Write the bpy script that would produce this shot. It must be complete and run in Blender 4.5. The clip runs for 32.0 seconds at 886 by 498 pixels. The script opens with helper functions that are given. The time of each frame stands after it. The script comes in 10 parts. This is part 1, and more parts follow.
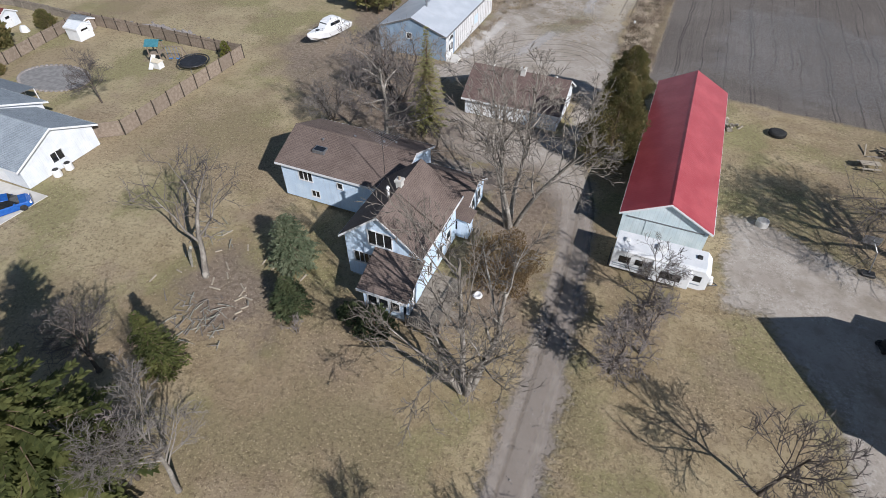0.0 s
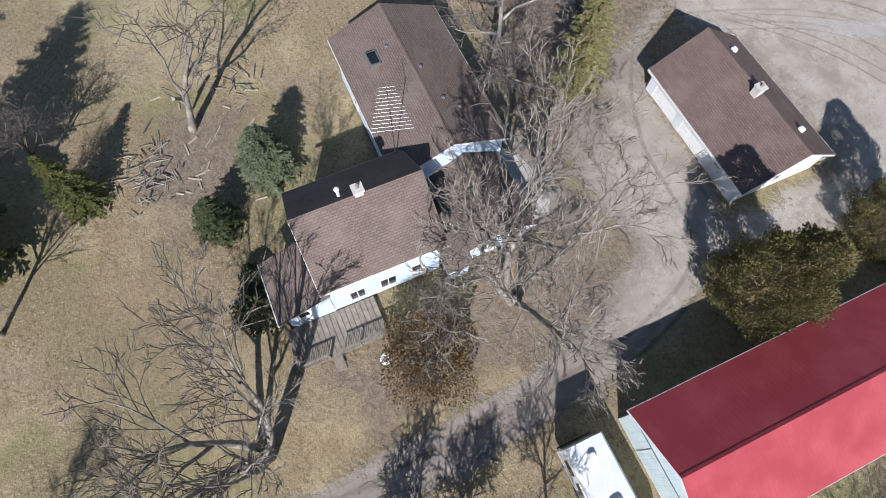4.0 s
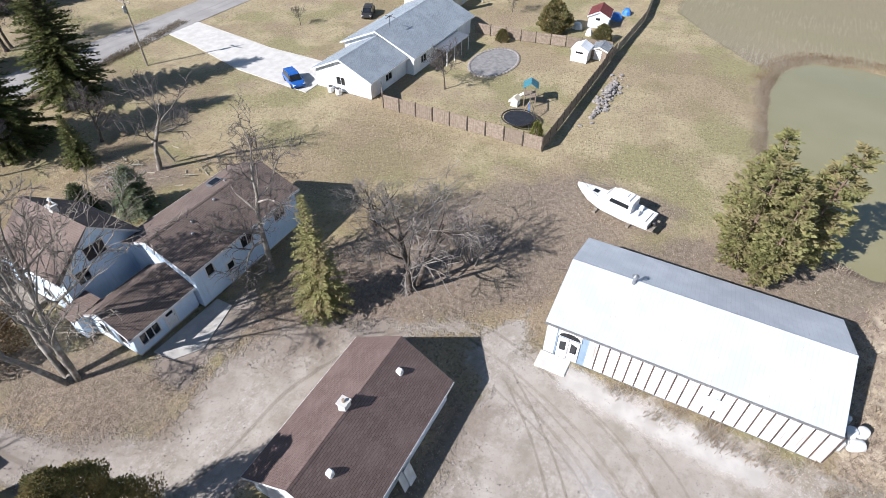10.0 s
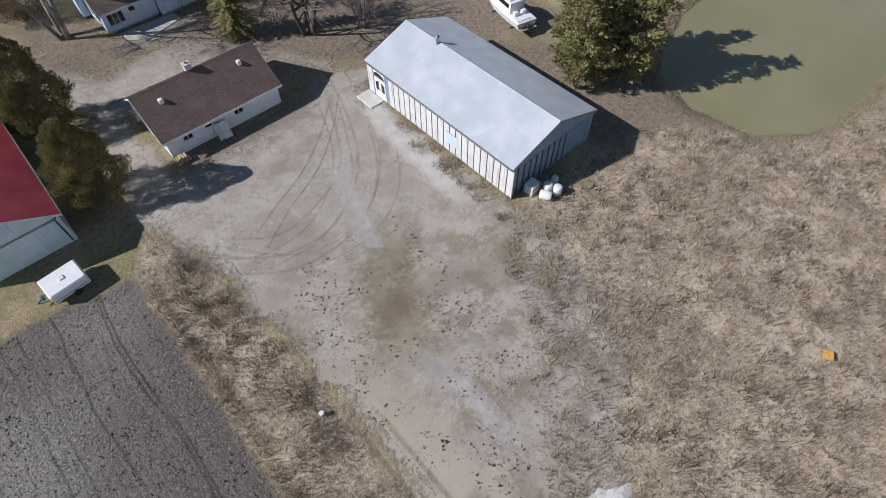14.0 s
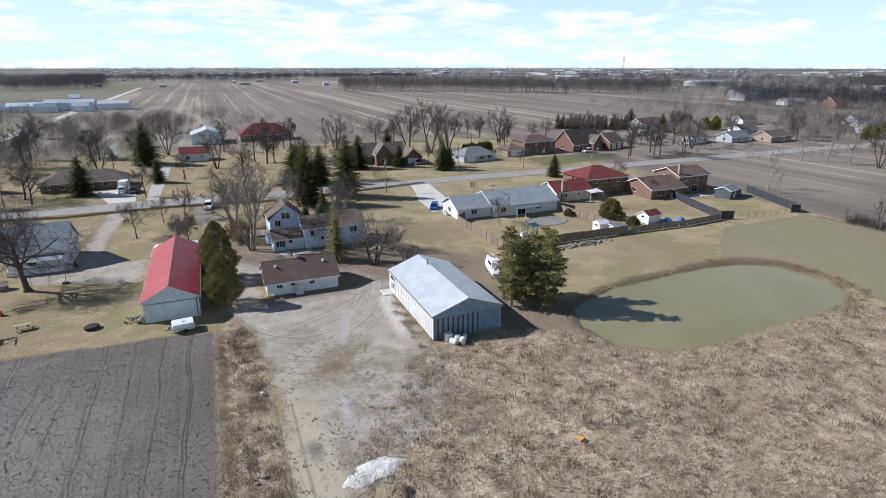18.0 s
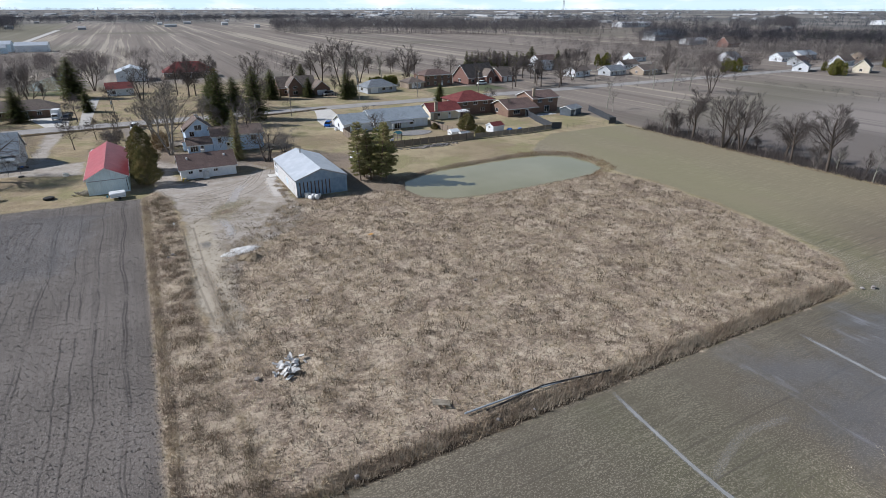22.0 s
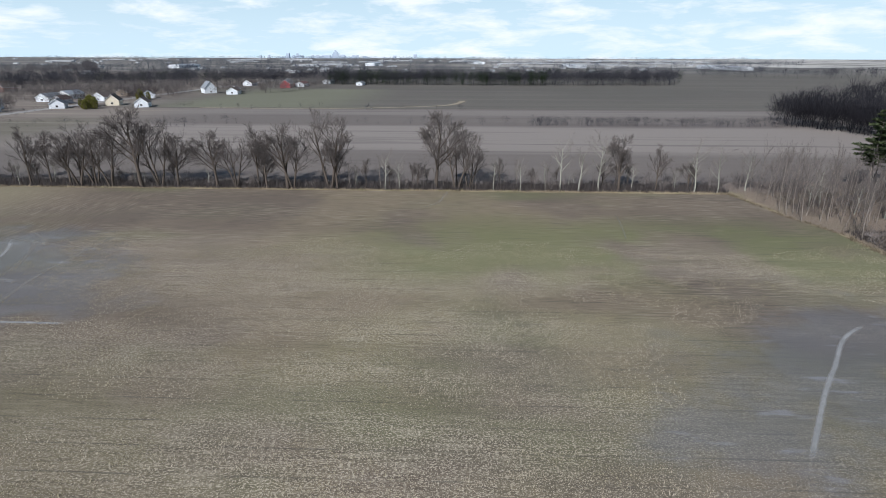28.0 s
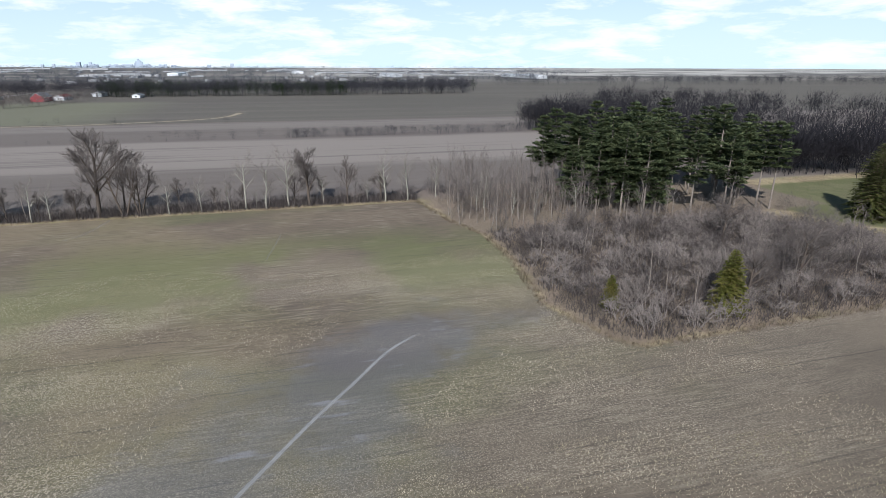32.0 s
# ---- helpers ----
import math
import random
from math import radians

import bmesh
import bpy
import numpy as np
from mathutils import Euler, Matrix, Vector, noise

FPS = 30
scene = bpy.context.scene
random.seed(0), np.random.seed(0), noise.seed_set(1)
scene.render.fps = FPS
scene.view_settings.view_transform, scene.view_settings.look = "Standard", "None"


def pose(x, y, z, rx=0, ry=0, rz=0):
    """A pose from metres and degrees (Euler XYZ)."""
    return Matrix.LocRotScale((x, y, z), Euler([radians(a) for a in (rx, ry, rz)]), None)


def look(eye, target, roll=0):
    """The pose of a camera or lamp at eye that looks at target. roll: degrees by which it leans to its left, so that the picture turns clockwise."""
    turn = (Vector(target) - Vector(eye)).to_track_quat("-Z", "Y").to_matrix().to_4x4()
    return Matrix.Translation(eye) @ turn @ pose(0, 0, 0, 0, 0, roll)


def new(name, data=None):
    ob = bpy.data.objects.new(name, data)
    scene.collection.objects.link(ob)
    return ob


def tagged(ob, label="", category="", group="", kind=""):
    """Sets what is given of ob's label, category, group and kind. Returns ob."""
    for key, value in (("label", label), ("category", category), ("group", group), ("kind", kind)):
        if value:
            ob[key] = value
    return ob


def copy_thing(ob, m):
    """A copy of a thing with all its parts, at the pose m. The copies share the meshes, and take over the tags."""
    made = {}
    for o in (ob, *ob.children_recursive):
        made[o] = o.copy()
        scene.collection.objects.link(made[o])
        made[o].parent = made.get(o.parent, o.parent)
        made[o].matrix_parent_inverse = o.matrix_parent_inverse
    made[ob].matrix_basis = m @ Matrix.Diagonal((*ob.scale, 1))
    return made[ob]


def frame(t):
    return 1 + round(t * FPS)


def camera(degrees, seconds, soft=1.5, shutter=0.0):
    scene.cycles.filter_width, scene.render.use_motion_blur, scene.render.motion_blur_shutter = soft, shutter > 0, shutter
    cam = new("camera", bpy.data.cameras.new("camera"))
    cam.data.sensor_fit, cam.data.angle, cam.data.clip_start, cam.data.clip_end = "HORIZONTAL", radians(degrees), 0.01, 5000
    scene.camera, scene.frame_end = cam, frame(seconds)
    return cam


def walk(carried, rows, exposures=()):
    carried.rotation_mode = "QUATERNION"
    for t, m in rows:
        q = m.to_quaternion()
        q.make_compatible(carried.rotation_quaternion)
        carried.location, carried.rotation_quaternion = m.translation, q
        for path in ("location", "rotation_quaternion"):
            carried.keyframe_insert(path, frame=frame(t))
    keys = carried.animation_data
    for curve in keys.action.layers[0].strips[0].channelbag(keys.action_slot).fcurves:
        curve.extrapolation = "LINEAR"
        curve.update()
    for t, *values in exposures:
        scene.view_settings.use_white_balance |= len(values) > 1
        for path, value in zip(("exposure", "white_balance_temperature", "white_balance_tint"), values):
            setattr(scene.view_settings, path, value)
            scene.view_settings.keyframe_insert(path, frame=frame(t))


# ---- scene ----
cam = camera(78.22, 32.0, 0.6)
EXPOSURES = [(0, 0.15, 6400, 12), (2.5, 0.3, 6350, 12), (4.5, 0.55, 6300, 12), (6, 0.6, 6300, 12.5), (7, 0.35, 6300, 12), (9, 0.6, 6350, 12.5), (10.8, 0.85, 6400, 13), (13, 0.08, 6350, 12.5), (16, 0.05, 6350, 12), (18, 0.3, 6300, 11), (19.5, 0.42, 6300, 11.5), (21, 0.3, 6300, 11), (23, 0.05, 6200, 11), (25, -0.05, 6150, 10.5), (28, 0.05, 6250, 10), (30, 0.1, 6300, 10), (32, 0.2, 6350, 10)]
PATH = [
    (0, 0.08, -5.49, 33.35, 45.75, 0.02, 22.96),
    (0.5, -0.10, -2.70, 33.67, 43.86, 0.00, 24.90),
    (1, -0.25, 0.30, 33.93, 41.59, -0.12, 27.08),
    (1.5, -0.32, 3.53, 34.13, 39.20, -0.10, 29.95),
    (2, -0.34, 7.04, 34.24, 36.24, -0.16, 33.50),
    (2.5, -0.37, 10.72, 34.26, 32.91, -0.17, 37.32),
    (4.5, -1.20, 25.98, 33.99, 22.76, -0.08, 74.53),
    (5, -1.20, 29.80, 33.92, 27.42, -0.02, 78.66),
    (5.5, -1.02, 33.51, 33.97, 32.07, -0.10, 78.63),
    (6, -0.82, 37.07, 34.05, 25.87, -0.02, 75.47),
    (6.5, -0.80, 40.56, 34.06, 19.68, 0.03, 71.39),
    (7, -0.80, 44.07, 34.00, 23.70, -0.11, 73.01),
    (7.5, -0.85, 47.55, 33.79, 27.90, -0.09, 82.89),
    (8, -0.90, 50.95, 33.48, 32.22, 0.03, 96.90),
    (8.5, -1.00, 54.32, 33.16, 36.48, 0.06, 110.38),
    (9, -1.12, 57.82, 33.09, 40.23, -0.07, 118.03),
    (9.5, -1.37, 61.36, 33.12, 43.82, -0.07, 119.36),
    (10, -1.58, 64.99, 33.18, 47.48, -0.14, 118.25),
    (10.5, -1.50, 68.84, 33.30, 46.88, -0.06, 113.42),
    (10.6, -1.57, 69.56, 33.33, 42.80, -0.02, 112.16),
    (10.7, -1.64, 70.28, 33.36, 38.40, 0.02, 110.90),
    (10.8, -1.71, 71.00, 33.39, 31.60, 0.05, 109.63),
    (10.9, -1.78, 71.72, 33.42, 26.00, 0.07, 108.36),
    (11, -1.85, 72.44, 33.44, 20.88, 0.08, 107.08),
    (11.1, -1.98, 73.15, 33.46, 17.80, 0.02, 106.68),
    (11.25, -2.18, 74.23, 33.48, 17.70, -0.04, 106.09),
    (11.5, -2.52, 76.02, 33.52, 18.81, -0.16, 105.09),
    (12, -3.02, 79.69, 33.69, 23.25, -0.24, 106.20),
    (12.5, -3.34, 83.39, 33.82, 27.72, -0.16, 111.56),
    (13, -3.53, 87.23, 33.87, 30.72, 0.16, 119.79),
    (13.5, -3.67, 91.51, 33.87, 33.00, 0.37, 129.40),
    (15.5, -4.11, 111.06, 34.13, 44.91, 0.36, 152.55),
    (16, -4.10, 116.21, 34.19, 51.00, 0.28, 153.63),
    (16.5, -4.03, 121.39, 34.18, 56.24, 0.24, 154.61),
    (17, -3.93, 126.54, 34.05, 61.54, 0.16, 155.54),
    (17.5, -3.85, 131.61, 33.84, 66.53, 0.09, 156.35),
    (18, -3.81, 136.66, 33.59, 71.44, -0.04, 157.07),
    (18.5, -3.88, 141.69, 33.36, 75.00, -0.16, 157.87),
    (19, -4.04, 146.73, 33.16, 72.37, -0.25, 158.67),
    (19.5, -4.27, 151.80, 32.99, 68.99, -0.10, 159.44),
    (20, -4.53, 156.91, 32.89, 65.66, -0.07, 160.30),
    (20.5, -4.76, 162.08, 32.88, 65.42, -0.14, 160.82),
    (21, -4.90, 167.23, 32.91, 65.66, -0.10, 160.18),
    (21.5, -4.89, 172.33, 32.93, 65.82, -0.03, 156.33),
    (22, -4.83, 177.29, 32.91, 66.11, -0.10, 151.66),
    (22.5, -4.78, 182.30, 32.86, 66.41, -0.19, 146.55),
    (23, -4.72, 187.32, 32.81, 66.83, -0.25, 141.76),
    (23.5, -4.65, 192.34, 32.73, 67.20, -0.28, 136.64),
    (24, -4.57, 197.23, 32.55, 67.65, -0.29, 131.65),
    (24.5, -4.44, 201.98, 32.25, 68.09, -0.33, 126.25),
    (25, -4.37, 206.65, 31.93, 68.52, -0.28, 121.46),
    (25.5, -4.38, 211.27, 31.64, 68.93, -0.07, 116.42),
    (27.5, -4.54, 229.55, 30.82, 70.19, -0.22, 96.98),
    (28, -4.60, 234.07, 30.67, 70.53, -0.15, 91.95),
    (28.5, -4.72, 238.61, 30.59, 70.89, -0.03, 87.45),
    (29, -4.90, 243.22, 30.56, 71.17, -0.05, 82.65),
    (29.5, -5.15, 247.87, 30.60, 71.62, -0.13, 78.21),
    (30, -5.40, 252.46, 30.71, 71.82, -0.03, 75.21),
    (30.5, -5.65, 256.92, 30.87, 71.71, -0.03, 74.61),
    (31, -5.93, 261.36, 31.01, 71.59, -0.11, 74.53),
    (31.5, -6.22, 265.76, 31.11, 71.49, -0.07, 74.62),
    (32, -6.53, 270.11, 31.19, 71.43, -0.15, 75.02),
]
walk(cam, [(t, pose(*row)) for t, *row in PATH], EXPOSURES)

# ---- world and sun ----
SUN_EL, SUN_DIR = 34.5, Vector((0.871, -0.491, 0.0))
world = bpy.data.worlds.new("sky")
scene.world = world
world.use_nodes = True
wn, wl = world.node_tree.nodes, world.node_tree.links
wn.clear()
w_out, w_bg, w_sky = wn.new("ShaderNodeOutputWorld"), wn.new("ShaderNodeBackground"), wn.new("ShaderNodeTexSky")
w_sky.sky_type, w_sky.sun_disc = "NISHITA", False
w_sky.sun_elevation, w_sky.sun_rotation = radians(SUN_EL), math.atan2(SUN_DIR.x, SUN_DIR.y)
w_sky.air_density, w_sky.dust_density, w_sky.ozone_density = 1.0, 0.0, 2.0
w_bg.inputs["Strength"].default_value = 0.062
w_co, w_sep = wn.new("ShaderNodeTexCoord"), wn.new("ShaderNodeSeparateXYZ")
w_noise, w_ramp, w_mix = wn.new("ShaderNodeTexNoise"), wn.new("ShaderNodeValToRGB"), wn.new("ShaderNodeMix")
wl.new(w_co.outputs["Generated"], w_sep.inputs[0])
w_map = wn.new("ShaderNodeMapping")
w_map.inputs["Scale"].default_value = (1.0, 1.0, 4.5)
wl.new(w_co.outputs["Generated"], w_map.inputs[0])
wl.new(w_map.outputs[0], w_noise.inputs["Vector"])
w_noise.inputs["Scale"].default_value, w_noise.inputs["Detail"].default_value = 9.0, 7.0
w_noise.inputs["Roughness"].default_value, w_noise.inputs["Distortion"].default_value = 0.58, 0.25
w_ramp.color_ramp.elements[0].position, w_ramp.color_ramp.elements[1].position = 0.46, 0.66
wl.new(w_noise.outputs["Fac"], w_ramp.inputs[0])
w_mix.data_type = "RGBA"
# clouds stand low over the horizon, the sky overhead is clear
w_low, w_veil, w_cl = wn.new("ShaderNodeMapRange"), wn.new("ShaderNodeMapRange"), wn.new("ShaderNodeMath")
w_low.inputs["From Min"].default_value, w_low.inputs["From Max"].default_value = 0.34, 0.14
w_veil.inputs["From Min"].default_value, w_veil.inputs["From Max"].default_value = 0.36, 0.0
w_veil.inputs["To Max"].default_value = 0.95
w_cl.operation = "MULTIPLY"
wl.new(w_sep.outputs["Z"], w_low.inputs["Value"])
wl.new(w_sep.outputs["Z"], w_veil.inputs["Value"])
wl.new(w_ramp.outputs["Color"], w_cl.inputs[0])
wl.new(w_low.outputs["Result"], w_cl.inputs[1])
w_veiled = wn.new("ShaderNodeMix")
w_veiled.data_type = "RGBA"
wl.new(w_veil.outputs["Result"], w_veiled.inputs["Factor"])
wl.new(w_sky.outputs[0], w_veiled.inputs["A"])
w_veiled.inputs["B"].default_value = (10.8, 13.9, 16.2, 1.0)
wl.new(w_cl.outputs[0], w_mix.inputs["Factor"])
wl.new(w_veiled.outputs["Result"], w_mix.inputs["A"])
w_mix.inputs["B"].default_value = (15.2, 16.0, 16.6, 1.0)
wl.new(w_mix.outputs["Result"], w_bg.inputs["Color"])
wl.new(w_bg.outputs[0], w_out.inputs["Surface"])
sun = new("sun", bpy.data.lights.new("sun", "SUN"))
sun.data.energy, sun.data.angle, sun.data.color = 5.0, radians(0.53), (1.0, 0.985, 0.98)
sun_to = SUN_DIR * math.cos(radians(SUN_EL)) + Vector((0, 0, math.sin(radians(SUN_EL))))
sun.matrix_world = look(sun_to * 300, (0, 0, 0))

# ---- materials ----
MATS = {}


def hexc(c):
    return (*c, 1.0)


class Nodes:
    """A small node-graph writer for one material."""

    def __init__(self, name):
        self.m = bpy.data.materials.new(name)
        self.m.use_nodes = True
        self.n, self.l = self.m.node_tree.nodes, self.m.node_tree.links
        self.p = self.n["Principled BSDF"]

    def put(self, v, sock):
        if hasattr(v, "is_output"):
            self.l.new(v, sock)
        else:
            sock.default_value = v

    def coord(self, kind="Object", scale=(1, 1, 1)):
        c, mp = self.n.new("ShaderNodeTexCoord"), self.n.new("ShaderNodeMapping")
        self.l.new(c.outputs[kind], mp.inputs[0])
        mp.inputs["Scale"].default_value = scale
        return mp.outputs[0]

    def position(self, scale=(1, 1, 1)):
        c, mp = self.n.new("ShaderNodeNewGeometry"), self.n.new("ShaderNodeMapping")
        self.l.new(c.outputs["Position"], mp.inputs[0])
        mp.inputs["Scale"].default_value = scale
        return mp.outputs[0]

    def noise(self, vec, scale, detail=4.0, rough=0.55, dist=0.0):
        t = self.n.new("ShaderNodeTexNoise")
        self.put(vec, t.inputs["Vector"])
        t.inputs["Scale"].default_value, t.inputs["Detail"].default_value = scale, detail
        t.inputs["Roughness"].default_value, t.inputs["Distortion"].default_value = rough, dist
        return t.outputs["Fac"]

    def wave(self, vec, scale, dist=2.0, detail=2.0, axis="X"):
        t = self.n.new("ShaderNodeTexWave")
        t.bands_direction = axis
        self.put(vec, t.inputs["Vector"])
        t.inputs["Scale"].default_value, t.inputs["Distortion"].default_value = scale, dist
        t.inputs["Detail"].default_value = detail
        return t.outputs["Fac"]

    def voronoi(self, vec, scale, feature="F1"):
        t = self.n.new("ShaderNodeTexVoronoi")
        t.feature = feature
        self.put(vec, t.inputs["Vector"])
        t.inputs["Scale"].default_value = scale
        return t.outputs["Distance"]

    def ramp(self, fac, lo, hi):
        t = self.n.new("ShaderNodeMapRange")
        t.interpolation_type = "SMOOTHSTEP"
        self.put(fac, t.inputs["Value"])
        t.inputs["From Min"].default_value, t.inputs["From Max"].default_value = lo, hi
        return t.outputs["Result"]

    def math(self, op, a, b=0.0):
        t = self.n.new("ShaderNodeMath")
        t.operation = op
        self.put(a, t.inputs[0])
        self.put(b, t.inputs[1])
        return t.outputs[0]

    def mix(self, fac, a, b, blend="MIX"):
        t = self.n.new("ShaderNodeMix")
        t.data_type, t.blend_type = "RGBA", blend
        self.put(fac, t.inputs["Factor"])
        self.put(hexc(a) if isinstance(a, tuple) else a, t.inputs["A"])
        self.put(hexc(b) if isinstance(b, tuple) else b, t.inputs["B"])
        return t.outputs["Result"]

    def attr(self, name):
        t = self.n.new("ShaderNodeAttribute")
        t.attribute_name = name
        return t.outputs["Fac"]

    def random(self, island=False):
        if island:
            return self.n.new("ShaderNodeNewGeometry").outputs["Random Per Island"]
        return self.n.new("ShaderNodeObjectInfo").outputs["Random"]

    def bump(self, height, strength=0.4, distance=0.02):
        t = self.n.new("ShaderNodeBump")
        self.put(height, t.inputs["Height"])
        t.inputs["Strength"].default_value, t.inputs["Distance"].default_value = strength, distance
        self.l.new(t.outputs[0], self.p.inputs["Normal"])

    def done(self, color, rough=0.8, metal=0.0, spec=0.35):
        self.put(hexc(color) if isinstance(color, tuple) else color, self.p.inputs["Base Color"])
        self.put(rough, self.p.inputs["Roughness"])
        self.p.inputs["Metallic"].default_value = metal
        self.p.inputs["Specular IOR Level"].default_value = spec
        return self.m


def weathered(name, c1, c2, scale=1.5, rough=0.75, metal=0.0, fine=25.0, bump=0.15, spec=0.35, vary=0.0, streak=None):
    """Two tones in blotches, fine grain, and if asked a tone that runs down in streaks."""
    g = Nodes(name)
    v = g.coord()
    col = g.mix(g.ramp(g.noise(v, scale, 5), 0.32, 0.7), c1, c2)
    grain = g.noise(v, fine, 3)
    col = g.mix(g.math("MULTIPLY", grain, 0.35), col, tuple(x * 0.6 for x in c1))
    if streak:
        s = g.noise(g.coord(scale=(6, 6, 0.35)), 1.0, 4)
        col = g.mix(g.math("MULTIPLY", g.ramp(s, 0.52, 0.75), streak[1]), col, streak[0])
    if vary:
        col = g.mix(g.math("MULTIPLY", g.random(), vary), col, tuple(x * 0.45 for x in c2))
    g.bump(grain, bump, 0.01)
    MATS[name] = g.done(col, rough, metal, spec)
    return MATS[name]


def shingle_mat(name, c1, c2):
    g = Nodes(name)
    v = g.coord()
    br = g.n.new("ShaderNodeTexBrick")
    g.l.new(g.coord("UV"), br.inputs["Vector"])
    br.inputs["Scale"].default_value = 1.0
    br.inputs["Brick Width"].default_value, br.inputs["Row Height"].default_value = 0.33, 0.16
    br.inputs["Mortar Size"].default_value, br.inputs["Bias"].default_value = 0.012, 0.0
    br.inputs["Color1"].default_value, br.inputs["Color2"].default_value = hexc(c1), hexc(c2)
    br.inputs["Mortar"].default_value = hexc(tuple(x * 0.45 for x in c1))
    col = g.mix(g.math("MULTIPLY", g.ramp(g.noise(v, 0.5, 5), 0.4, 0.75), 0.5), br.outputs["Color"], tuple(x * 1.25 for x in c2))
    col = g.mix(g.math("MULTIPLY", g.noise(v, 30, 2), 0.3), col, tuple(x * 0.6 for x in c1))
    g.bump(br.outputs["Fac"], 0.5, -0.012)
    MATS[name] = g.done(col, 0.9, 0.0, 0.2)
    return MATS[name]


def siding_mat(name, c1, c2, pitch=0.13, vertical=False):
    g = Nodes(name)
    v = g.coord()
    sep = g.n.new("ShaderNodeSeparateXYZ")
    g.l.new(v, sep.inputs[0])
    if vertical:
        along = g.math("ADD", sep.outputs["X"], sep.outputs["Y"])
    else:
        along = sep.outputs["Z"]
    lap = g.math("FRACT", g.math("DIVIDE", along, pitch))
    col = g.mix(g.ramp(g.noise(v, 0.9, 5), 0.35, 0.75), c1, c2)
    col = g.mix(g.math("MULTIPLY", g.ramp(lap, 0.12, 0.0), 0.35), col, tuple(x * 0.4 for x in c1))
    col = g.mix(g.math("MULTIPLY", g.ramp(g.noise(g.coord(scale=(5, 5, 0.4)), 1.0, 4), 0.5, 0.8), 0.25), col, (0.3, 0.28, 0.24))
    g.bump(lap, 0.35, 0.012)
    MATS[name] = g.done(col, 0.6, 0.0, 0.35)
    return MATS[name]


def rib_metal(name, c1, c2, pitch=0.23, rust=None, rough=0.42, metal=0.0, axis="X"):
    g = Nodes(name)
    v = g.coord()
    sep = g.n.new("ShaderNodeSeparateXYZ")
    g.l.new(v, sep.inputs[0])
    f = g.math("FRACT", g.math("DIVIDE", sep.outputs[axis], pitch))
    rib = g.ramp(g.math("ABSOLUTE", g.math("SUBTRACT", f, 0.5)), 0.5, 0.38)
    col = g.mix(g.ramp(g.noise(v, 0.5, 6), 0.35, 0.7), c1, c2)
    col = g.mix(g.math("MULTIPLY", g.ramp(rib, 0.85, 0.2), 0.13), col, tuple(x * 0.5 for x in c1))
    col = g.mix(g.math("MULTIPLY", g.noise(v, 9, 4), 0.2), col, tuple(x * 0.7 for x in c2))
    if rust:
        s = g.noise(g.coord(scale=(0.9, 5.0, 0.9)), 1.2, 6, 0.75)
        col = g.mix(g.math("MULTIPLY", g.ramp(s, 0.60, 0.68), rust[1]), col, rust[0])
    g.bump(rib, 0.3, 0.015)
    MATS[name] = g.done(col, rough, metal, 0.4)
    return MATS[name]


def leaf_mat(name, c1, c2, c3, patch=0.7):
    g = Nodes(name)
    v = g.position()
    col = g.mix(g.random(island=True), c1, c2)
    col = g.mix(g.ramp(g.noise(v, patch, 4), 0.44, 0.62), col, c3)
    col = g.mix(g.math("MULTIPLY", g.random(), 0.25), col, tuple(x * 0.6 for x in c1))
    g.done(col, 0.75, 0.0, 0.2)
    thin, both = g.n.new("ShaderNodeBsdfTranslucent"), g.n.new("ShaderNodeMixShader")
    g.l.new(col, thin.inputs["Color"])
    both.inputs[0].default_value = 0.4
    g.l.new(g.p.outputs[0], both.inputs[1])
    g.l.new(thin.outputs[0], both.inputs[2])
    g.l.new(both.outputs[0], g.n["Material Output"].inputs["Surface"])
    MATS[name] = g.m
    return MATS[name]


def bark_mat(name, c1, c2, lichen=None):
    g = Nodes(name)
    v = g.position(scale=(1, 1, 0.3))
    n = g.noise(v, 9, 5, 0.65)
    col = g.mix(g.ramp(n, 0.35, 0.7), c1, c2)
    if lichen:
        col = g.mix(g.ramp(g.noise(g.position(), 1.3, 4), 0.5, 0.68), col, lichen)
    col = g.mix(g.math("MULTIPLY", g.random(), 0.4), col, tuple(x * 0.6 for x in c1))
    g.bump(n, 0.5, 0.02)
    MATS[name] = g.done(col, 0.9, 0.0, 0.15)
    return MATS[name]


def glass_mat():
    g = Nodes("window_glass")
    g.p.inputs["Transmission Weight"].default_value = 0.85
    g.p.inputs["IOR"].default_value = 1.45
    MATS["glass"] = g.done((0.16, 0.18, 0.19), 0.05, 0.0, 0.6)


shingle_mat("shingle_brown", (0.150, 0.113, 0.097), (0.190, 0.147, 0.127))
shingle_mat("shingle_dark", (0.135, 0.093, 0.083), (0.178, 0.130, 0.116))
shingle_mat("shingle_grey", (0.19, 0.21, 0.23), (0.27, 0.29, 0.31))
shingle_mat("shingle_pale", (0.26, 0.30, 0.335), (0.33, 0.37, 0.405))
shingle_mat("shingle_tan", (0.15, 0.122, 0.105), (0.20, 0.165, 0.142))
shingle_mat("shingle_red", (0.150, 0.040, 0.040), (0.20, 0.060, 0.056))
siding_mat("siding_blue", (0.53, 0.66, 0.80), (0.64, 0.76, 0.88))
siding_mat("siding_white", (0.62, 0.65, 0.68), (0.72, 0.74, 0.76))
siding_mat("siding_cream", (0.62, 0.55, 0.42), (0.7, 0.64, 0.52))
siding_mat("siding_grey", (0.34, 0.36, 0.38), (0.44, 0.46, 0.48))
siding_mat("barn_paint", (0.56, 0.66, 0.68), (0.68, 0.76, 0.77), 0.3, True)
